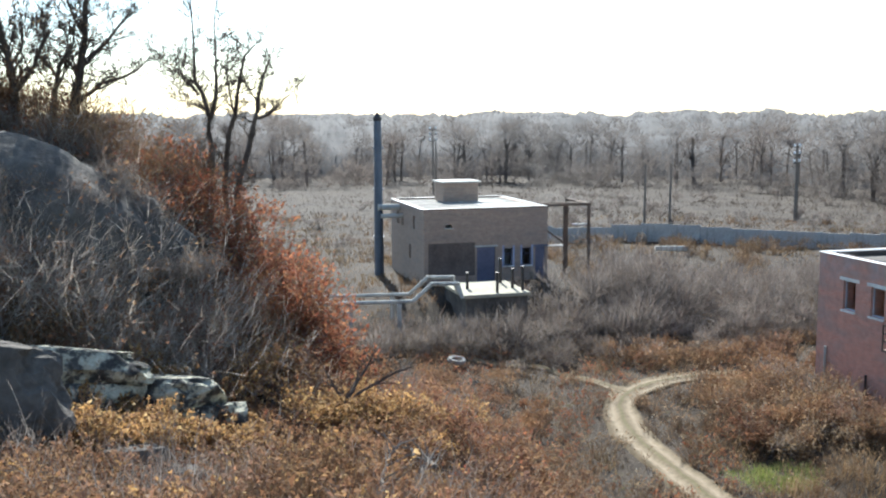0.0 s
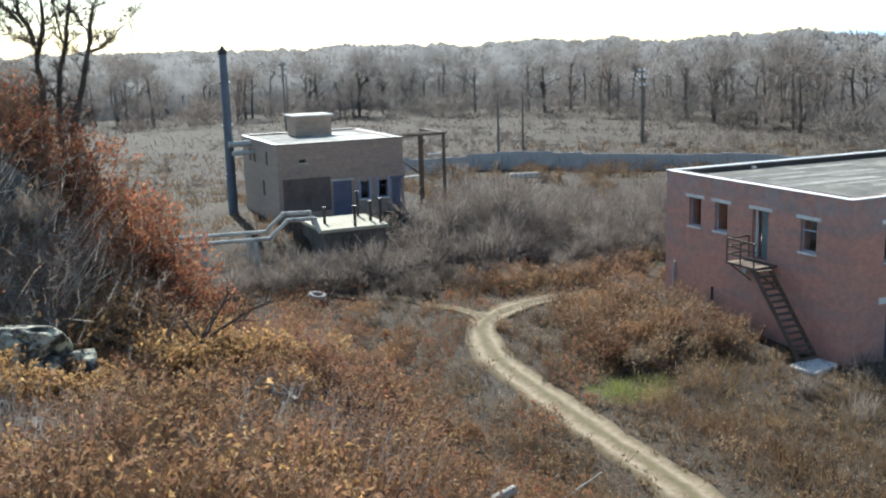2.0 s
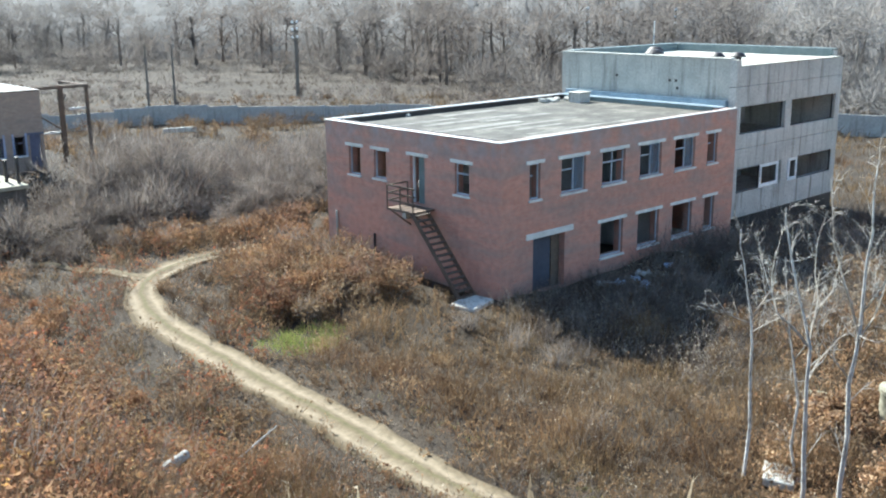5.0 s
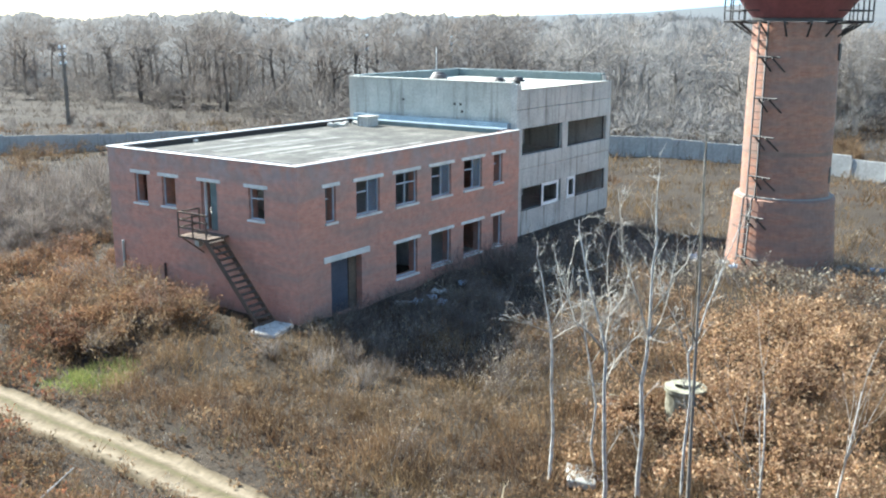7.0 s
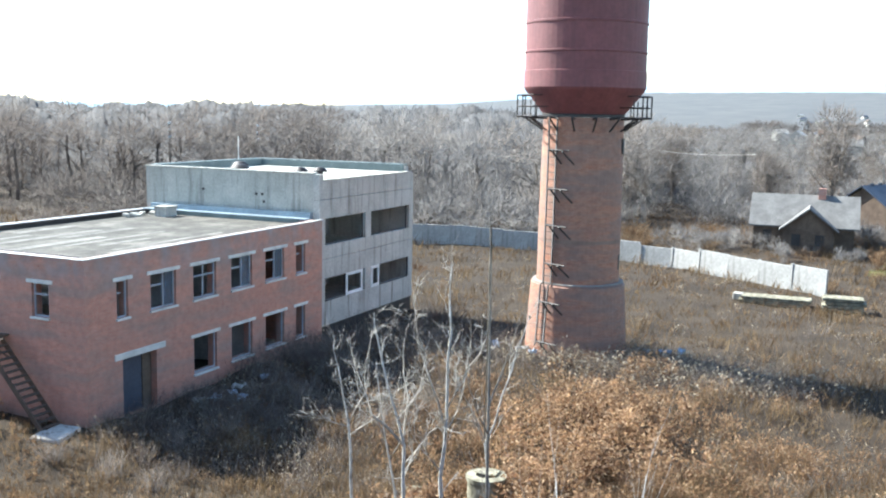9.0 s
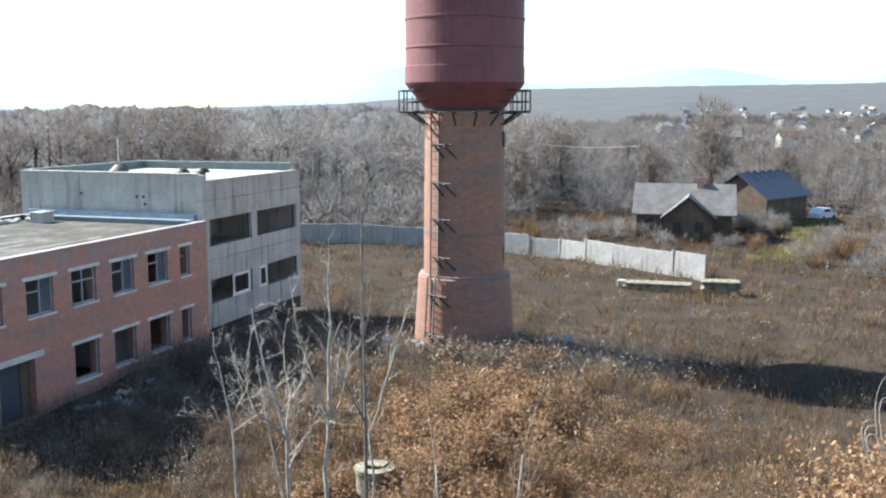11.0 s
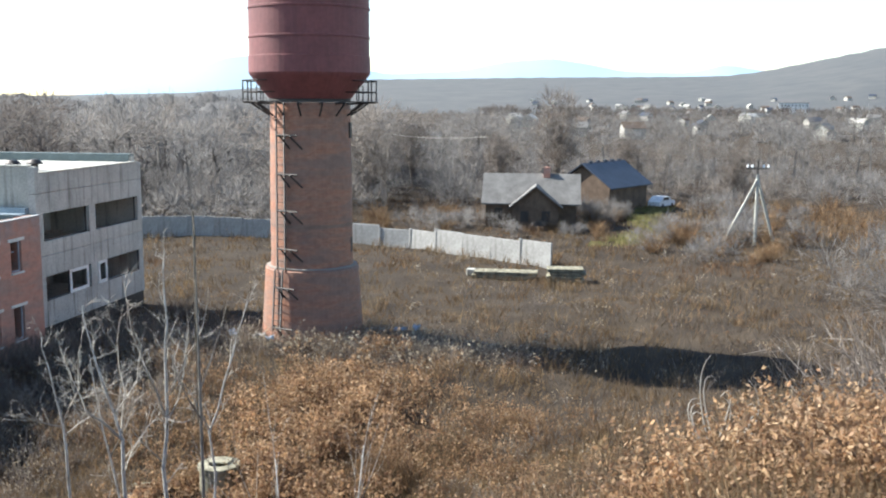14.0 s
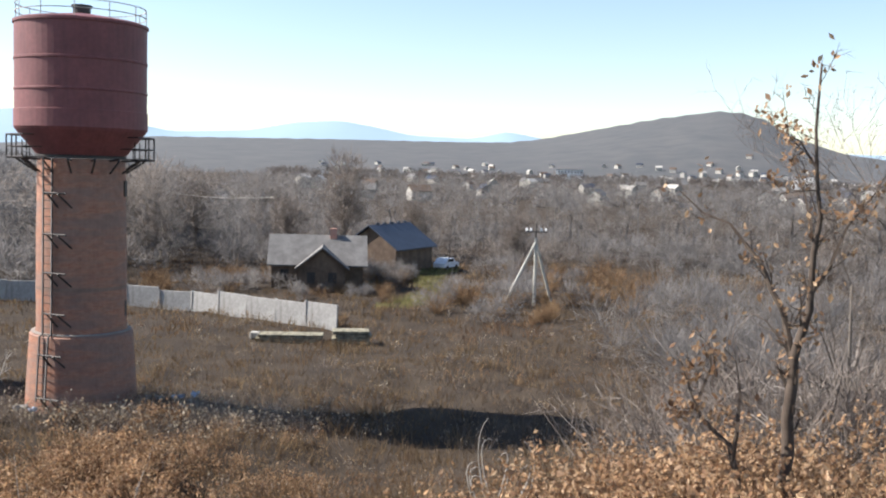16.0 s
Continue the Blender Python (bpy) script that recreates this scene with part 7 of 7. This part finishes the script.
stem([(V3(0, 0, 0), V3(0.12, 0.05, 0.5), 0.11, 0.095), (V3(0.12, 0.05, 0.5), V3(0.27, 0, 0.98), 0.095, 0.085)], 9, M_DBARK, o)
segs, tips = [], []
for d, ln, r in (((-0.5, 0.2, 0.85), 1.1, 0.045), ((0.78, 0.1, 0.62), 1.5, 0.06), ((0.9, -0.2, 0.38), 2.1, 0.05), ((0.15, -0.5, 0.9), 0.9, 0.03)):
    grow(rng_s, (0.26, 0, 0.95), d, ln, r, 2, segs, tips, 0.22, (2, 4), 0.5, 0.06, 0.6, 0.3)
soup("crown", pipes(segs, 5), M_DBARK, o, kind="stuff")
# birches and poplar saplings below the camera
BIRCH = "young birch with pale bark and rising bare branches"
limb_tree("birch_tree", 23.65, 11.33, 0.9, -66.7, [(0.075, [(0.0, 0.0), (-0.02, 2.69), (0.12, 4.34), (0.12, 5.83), (0.14, 7.28), (0.17, 8.26)]), (0.032, [(0.03, 3.17), (0.4, 4.47), (0.62, 5.73), (0.68, 6.85)]), (0.035, [(0.12, 3.88), (-0.42, 5.58), (-0.71, 7.03), (-0.82, 7.91)]), (0.03, [(0.14, 4.57), (0.53, 5.28), (0.93, 6.08), (1.2, 7.09)]), (0.025, [(0.0, 2.81), (-0.51, 3.49), (-0.87, 4.29)])], M_BIRCH, 51, BIRCH, side=3, twig_len=0.75, thin=0.0095, crown=M_PTWIG)
limb_tree("birch_tree", 22.85, 11.88, 0.85, -64.8, [(0.07, [(0.0, 0.0), (-0.1, 1.94), (-0.12, 3.7), (-0.46, 4.94), (-0.83, 6.49), (-0.92, 7.15)]), (0.035, [(-0.12, 3.7), (-0.96, 4.47), (-1.25, 5.25), (-1.54, 6.14)]), (0.03, [(-0.15, 3.47), (-0.04, 4.84), (-0.19, 6.07), (0.0, 6.96)]), (0.025, [(-0.3, 4.38), (0.27, 5.19), (0.45, 6.2)]), (0.025, [(-0.11, 2.89), (0.32, 3.72), (0.58, 4.19)])], M_BIRCH, 52, BIRCH, side=3, twig_len=0.75, thin=0.0095, crown=M_PTWIG)
limb_tree("birch_tree", 23.68, 13.57, 2.95, -62.3, [(0.05, [(-0.4, 0.12), (-0.48, 1.77), (-0.74, 3.15), (-0.87, 4.09)]), (0.025, [(-0.48, 1.59), (-1.06, 1.75), (-1.4, 1.9)]), (0.03, [(-0.46, 1.71), (-0.03, 2.57), (0.0, 3.52)]), (0.025, [(-0.42, 1.35), (0.34, 1.89), (0.67, 2.62)])], M_BIRCH, 53, BIRCH, side=3, twig_len=0.75, thin=0.0095, crown=M_PTWIG)
limb_tree("birch_tree", 24.57, 10.37, 1.5, -69.4, [(0.045, [(-0.06, 0.0), (-0.1, 2.73), (0.31, 4.04), (0.68, 5.33), (0.98, 6.24)]), (0.025, [(-0.08, 2.73), (-0.57, 3.87), (-1.05, 4.66)])], M_BIRCH, 54, BIRCH, side=3, twig_len=0.75, thin=0.0095, crown=M_PTWIG)
limb_tree("birch_tree", 24.2, 13.0, 1.2, -63.0, [(0.045, [(0.0, 0.0), (-0.1, 2.4), (-0.35, 3.9), (-0.5, 5.2)]), (0.025, [(-0.1, 2.4), (0.4, 3.5), (0.6, 4.6)]), (0.022, [(-0.2, 3.0), (-0.9, 4.0), (-1.1, 4.8)])], M_BIRCH, 55, BIRCH, side=3, twig_len=0.75, thin=0.0095, crown=M_PTWIG)
tree("dead_sapling", 18.8, 8.1, 10.6 - ground_z(18.8, 8.1), 0.05, 53, M_PBARK, "tall thin dead sapling with few twigs", depth=1, twigs=1, spread=0.3, up=0.1, bend=0.04, keep=0.25, direction=(0.02, 0.03, 1))
tree("thin_sapling", 20.5, 7.2, 4.4, 0.035, 54, M_BIRCH, "thin bare sapling with pale twigs", depth=2, twig=M_PTWIG, spread=0.5, up=0.2, bend=0.15)
tree("thin_sapling", 21.4, 5.9, 3.6, 0.03, 55, M_BIRCH, "thin bare sapling with pale twigs", depth=2, twig=M_PTWIG, spread=0.5, up=0.2, bend=0.15)
def build_vines():
    o = thing("dry_vines", pose(26.0, -2.6, ground_z(26.0, -2.6) - 0.1), "tangle of pale curved dry vine stems", "vines")
    rng = np.random.default_rng(56)
    for k in range(11):
        a, tall, out = rng.uniform(-1.9, -1.2) + (3.1 if k % 2 else 0), rng.uniform(1.2, 3.3), rng.uniform(0.3, 1.0)
        p0 = np.array((rng.normal(0, 0.25), rng.normal(0, 0.25), 0.0))
        d = np.array((math.cos(a), math.sin(a), 0.0))
        ts = np.linspace(0, 1, 11)
        curl = rng.uniform(0.2, 1.0)
        pts = [p0 + d * out * (math.sin(2.4 * t) - 0.3 * t) + np.array((0, 0, tall * (1.35 * t - curl * t ** 3 * 0.8))) for t in ts]
        stem([(pts[m], pts[m + 1], 0.026 - 0.0018 * m, 0.026 - 0.0018 * (m + 1)) for m in range(10)], 5, M_PTWIG, o, "stem")


build_vines()
# oak by the camera's end
limb_tree("young_oak", 14.04, -5.36, 1.85, -111.5, [(0.10, [(0.0, 0.0), (0.0, 0.85), (0.01, 1.31), (0.17, 1.93), (0.18, 2.69), (0.18, 3.58), (0.15, 5.17)]), (0.055, [(-0.01, 1.23), (-0.16, 1.87), (-0.49, 2.5), (-0.92, 3.01), (-1.65, 3.45)]), (0.038, [(0.18, 2.16), (0.4, 2.55), (0.58, 3.08), (0.96, 3.61)]), (0.02, [(0.16, 3.81), (-0.07, 4.17), (-0.36, 4.3)]), (0.022, [(0.17, 2.84), (0.04, 3.43), (-0.17, 3.95)])], M_DBARK, 68, "young oak with sparse tan leaves", 480, 0.11, M_BLEAF, 3, 0.6, 0.006)
limb_tree("young_oak", 13.67, -4.62, 1.15, -109.1, [(0.06, [(0.0, 0.0), (-0.18, 0.82), (-0.56, 1.16), (-0.85, 1.89)]), (0.035, [(-0.13, 0.6), (-0.07, 1.51), (-0.17, 2.1)]), (0.03, [(-0.63, 1.26), (-0.45, 1.85), (-0.5, 2.22)])], M_DBARK, 62, "small crooked oak with tan leaves", 300, 0.11, M_BLEAF, 3, 0.5, 0.006)
tree("bare_shrub_tree", 22.5, -10.0, 4.8, 0.06, 64, M_BARK, "pale grey bare shrub tree on the slope", depth=4, spread=0.7, up=0.15, twig=M_GTWIG)
tree("bare_shrub_tree", 20.5, -10.5, 5.2, 0.06, 65, M_BARK, "pale grey bare shrub tree on the slope", depth=4, spread=0.7, up=0.15, twig=M_GTWIG)


def crown_template(seed):
    """A leafless tree one unit tall: forked limbs and rounded heads of fine twigs."""
    rng = np.random.default_rng(seed)
    segs, tips = [], []
    grow(rng, (0, 0, 0), (0, 0, 1), 0.62, 0.017, 2, segs, tips, 0.25, (2, 4), 0.62, 0.12, 0.7, 0.25)
    segs = sorted(segs, key=lambda q: -q[2])[:22]
    k = rng.integers(6, 9)
    a = rng.uniform(0, 2 * np.pi, k)
    lobes = np.stack([np.cos(a) * rng.uniform(0.04, 0.20, k), np.sin(a) * rng.uniform(0.04, 0.20, k), rng.uniform(0.24, 0.84, k)], 1)
    rad = rng.uniform(0.12, 0.20, k)
    n = 430
    i = rng.integers(0, k, n)
    d = unit(rng.normal(size=(n, 3)) + np.array([0, 0, 0.45]))
    base = lobes[i] + d * (rad[i] * rng.uniform(0.25, 0.75, n))[:, None]
    tip = base + unit(d + rng.normal(0, 0.3, (n, 3)) + np.array([0, 0, 0.25])) * (rad[i] * rng.uniform(0.35, 0.8, n))[:, None]
    return np.concatenate([pipes(segs, 3), slivers(base, tip, rng.uniform(0.0034, 0.0072, n), rng)])


FRONT_AZ = [-34, -24, -16, -8, 0, 6, 14, 24, 34, 42, 50, 58, 68, 80, 104]
FRONT_R = [90, 110, 140, 150, 150, 136, 122, 110, 112, 128, 156, 190, 205, 196, 200]


def far_trees():
    """The leafless woods behind the plain: a few grown trees, repeated turned and scaled."""
    tpl = [crown_template(100 + s) for s in range(9)]
    rng = np.random.default_rng(200)
    wood, pale = [], []
    n = 760
    az = np.concatenate([rng.uniform(-34, 104, 560), rng.uniform(-32, 16, 200)])
    dep = rng.random(n) ** 1.2 * np.where(az < 12, 330, 80)
    for i in range(n):
        r = np.interp(az[i], FRONT_AZ, FRONT_R) + dep[i]
        a = math.radians(az[i])
        h = rng.uniform(11.0, 15.2) if az[i] > 46 else rng.uniform(10.5, 15.0) if az[i] > 12 else rng.uniform(4.6, 10.0) + rng.random() ** 6 * 4 + dep[i] * 0.010
        c, s = math.cos(a * 37), math.sin(a * 37)
        T = tpl[i % 9]
        w = h * rng.uniform(0.95, 1.5)
        V = np.stack([(T[..., 0] * c - T[..., 1] * s) * w + r * math.cos(a), (T[..., 0] * s + T[..., 1] * c) * w + r * math.sin(a), T[..., 2] * h - 0.3], -1)
        (pale if az[i] < 30 else wood).append(V)
    soup("far_woods", np.concatenate(wood), M_FTWIG, None, "leafless grey-brown woods behind the plain", "woods", "stuff")
    soup("pale_woods", np.concatenate(pale), M_RTWIG, None, "leafless woods behind the old houses, twigs toned pale as sunlit", "woods", "stuff")
    n = 800
    az = rng.uniform(-34, 104, n)
    xs = np.array([np.interp(q, FRONT_AZ, FRONT_R) + rng.uniform(-12, 40) for q in az])
    A = np.radians(az)
    hs = rng.uniform(2.5, 7.0, n) * np.where(az < 10, 0.75, 1)
    for name, k, mat in (("woods_edge", az >= 30, M_FTWIG), ("pale_woods_edge", az < 30, M_RTWIG)):
        round_bushes(name, (xs * np.cos(A))[k], (xs * np.sin(A))[k], hs[k], mat, rng, "bare brush along the edge of the woods", 200, 0.075)


def canopy():
    """The closed mass of the woods farther in: rounded leafless crowns side by side, with twigs on them."""
    deg = np.linspace(10, 106, 900)
    a = np.radians(deg)
    rows = []
    for k in range(26):
        r = np.interp(deg, FRONT_AZ, FRONT_R) + 26 + k * 6.5
        x, y = r * np.cos(a), r * np.sin(a)
        top = np.maximum(domes(x, y, 9.0, 1.0, 2), domes(x, y, 6.0, 0.8, 5))
        fine = 0.4 * np.sin(x * 1.9 + np.sin(y * 1.3) * 2) * np.sin(y * 2.3 + k) + 0.25 * np.sin(x * 4.1 + y * 3.7)
        tall = 8.2 + 0.9 * np.clip((deg - 20) / 30, 0, 1) + k * 0.07 + 0.8 * np.sin(deg * 0.9) * np.sin(deg * 0.37)
        z = (tall + 4.6 * top + fine) * np.clip((deg - 8) / 8, 0.3, 1)
        rows.append(np.stack([x, y, z * (-0.05, 0.38, 0.52, 0.64, 0.75, 0.85, 0.94, 1.0)[min(k, 7)]], 1))
    vs = np.concatenate(rows)
    n = len(a)
    fs = [(k * n + i, k * n + i + 1, (k + 1) * n + i + 1, (k + 1) * n + i) for k in range(25) for i in range(n - 1)]
    me = mesh_from("backdrop_woods", vs, fs)
    me.materials.append(M_CANOPY)
    for p in me.polygons:
        p.use_smooth = True
    tagged(new("backdrop_woods", me), "grey mass of leafless woods in the distance", "woods", "", "structure")
    rng = np.random.default_rng(77)
    m = 60000
    b = vs[rng.integers(0, len(vs), m)] + rng.normal(0, 0.8, (m, 3)) * np.array([1, 1, 0.5])
    b = b - np.array([0, 0, 0.3])
    tip = b + unit(rng.normal(0, 0.55, (m, 3)) + np.array([0, 0, 1.0])) * rng.uniform(0.6, 2.0, m)[:, None]
    soup("canopy_twigs", slivers(b, tip, rng.uniform(0.05, 0.12, m), rng), M_CTWIG, None, "fine bare twigs of the distant woods", "woods", "stuff")


canopy()
far_trees()
for i, (x, y, h, w, label) in enumerate(((138.0, 8.5, 15.2, 13.0, "tall broad bare tree behind the houses"), (132.0, 15.5, 9.5, 10.0, "bare grey tree behind the houses"), (150.0, 31.0, 12.0, 13.0, "broad bare tree at the edge of the woods"), (156.0, 40.0, 11.0, 12.0, "broad bare tree at the edge of the woods"), (130.0, -14.0, 8.0, 9.0, "bare grey tree beyond the field"), (146.0, -1.0, 9.0, 10.0, "bare grey tree behind the houses"))):
    o = thing("bare_tree", pose(x, y, ground_z(x, y) - 0.1, 0, 0, 40 * i), label, "tree")
    stem([(np.array((0, 0, 0.0)), np.array((0.1, 0, 0.22 * h)), 0.02 * h, 0.016 * h), (np.array((0.1, 0, 0.22 * h)), np.array((0, 0.1, 0.5 * h)), 0.016 * h, 0.010 * h)], 8, M_BARK, o)
    soup("crown", np.concatenate([crown_template(300 + i + 20 * k) for k in range(6)]) * np.array((w, w, h)), M_GTWIG, o, kind="stuff")
rng_c = np.random.default_rng(88)
az_c, r_c = np.radians(rng_c.uniform(-34, 15, 760)), 330 * (1300 / 330) ** rng_c.random(760)
round_bushes("far_copses", r_c * np.cos(az_c), r_c * np.sin(az_c), rng_c.uniform(4.5, 8.5, 760), M_RTWIG, rng_c, "grey copses scattered over the distant plain", 46, 0.4)

az_c, r_c = np.radians(rng_c.uniform(-32, 8, 420)), rng_c.uniform(1130, 1300, 420)
round_bushes("town_trees", r_c * np.cos(az_c), r_c * np.sin(az_c), rng_c.uniform(8.0, 15.0, 420), M_FTWIG, rng_c, "dark bare trees between the houses of the far town", 40, 0.8)


# ---- rocks on the hillside ----
def rock(x, y, z, sx, sy, sz, seed, material, label, rz=0.0, tilt=0.0, rough=1.0, flat=0.55):
    o = thing("rock", pose(x, y, z, tilt, 0, rz), label, "rock", "rocks on the hillside")
    bm = bmesh.new()
    bmesh.ops.create_icosphere(bm, subdivisions=5, radius=1)
    off = Vector((seed * 3.1, seed * 1.7, seed * 0.6))
    cuts = [Vector((math.sin(seed * 2 + k * 1.9), math.cos(seed * 3 + k * 2.3), 0.55 * math.sin(k * 1.3 + seed))).normalized() for k in range(7)] + [Vector((0.1, 0.05, 1)).normalized()]
    for v in bm.verts:
        n = noise.noise(v.co * 1.3 + off) * 0.34 + noise.noise(v.co * 2.7 + off) * 0.22 + noise.noise(v.co * 6 + off) * 0.09 + noise.noise(v.co * 14 + off) * 0.035
        c = v.co * (1 + n * rough)
        for k, cu in enumerate(cuts):
            lim = (0.72 + 0.12 * math.sin(k * 2.1 + seed)) if k < 7 else flat
            if rough > 0.6 and c.dot(cu) > lim:
                c -= cu * (c.dot(cu) - lim) * 0.85
        v.co = Vector((c.x * sx, c.y * sy, c.z * sz))
    for f in bm.faces:
        f.smooth = rough <= 0.6
    part("stone", bm, material, o)


rock(-2.6, 25.4, ground_z(-2.6, 25.4) + 0.7, 2.1, 1.1, 0.8, 1, M_ROCK, "pale lichen-covered rock ledge on the slope", -25, -14)
rock(-1.9, 24.6, ground_z(-1.9, 24.6) + 0.3, 1.2, 0.7, 0.7, 8, M_ROCK, "pale lichen-covered rock ledge on the slope", 10, -8)
rock(-0.3, 25.4, ground_z(-0.3, 25.6) + 0.75, 1.8, 1.0, 0.8, 2, M_ROCK, "pale lichen-covered rock ledge on the slope", -12, -10)
rock(0.9, 25.1, ground_z(0.9, 25.1) + 0.4, 1.0, 0.8, 0.8, 3, M_ROCK, "pale lichen-covered rock ledge on the slope", 30, -12)
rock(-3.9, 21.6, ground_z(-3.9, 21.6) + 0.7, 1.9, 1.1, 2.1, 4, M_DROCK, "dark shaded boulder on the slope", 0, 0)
rock(-0.9, 20.6, ground_z(-0.9, 20.6) + 0.0, 0.8, 0.6, 0.4, 5, M_DROCK, "dark flat stone in the weeds", 0, 0)
rock(0.2, 19.6, ground_z(0.2, 19.6) + 0.0, 0.5, 0.4, 0.3, 9, M_DROCK, "dark flat stone in the weeds", 0, 0)
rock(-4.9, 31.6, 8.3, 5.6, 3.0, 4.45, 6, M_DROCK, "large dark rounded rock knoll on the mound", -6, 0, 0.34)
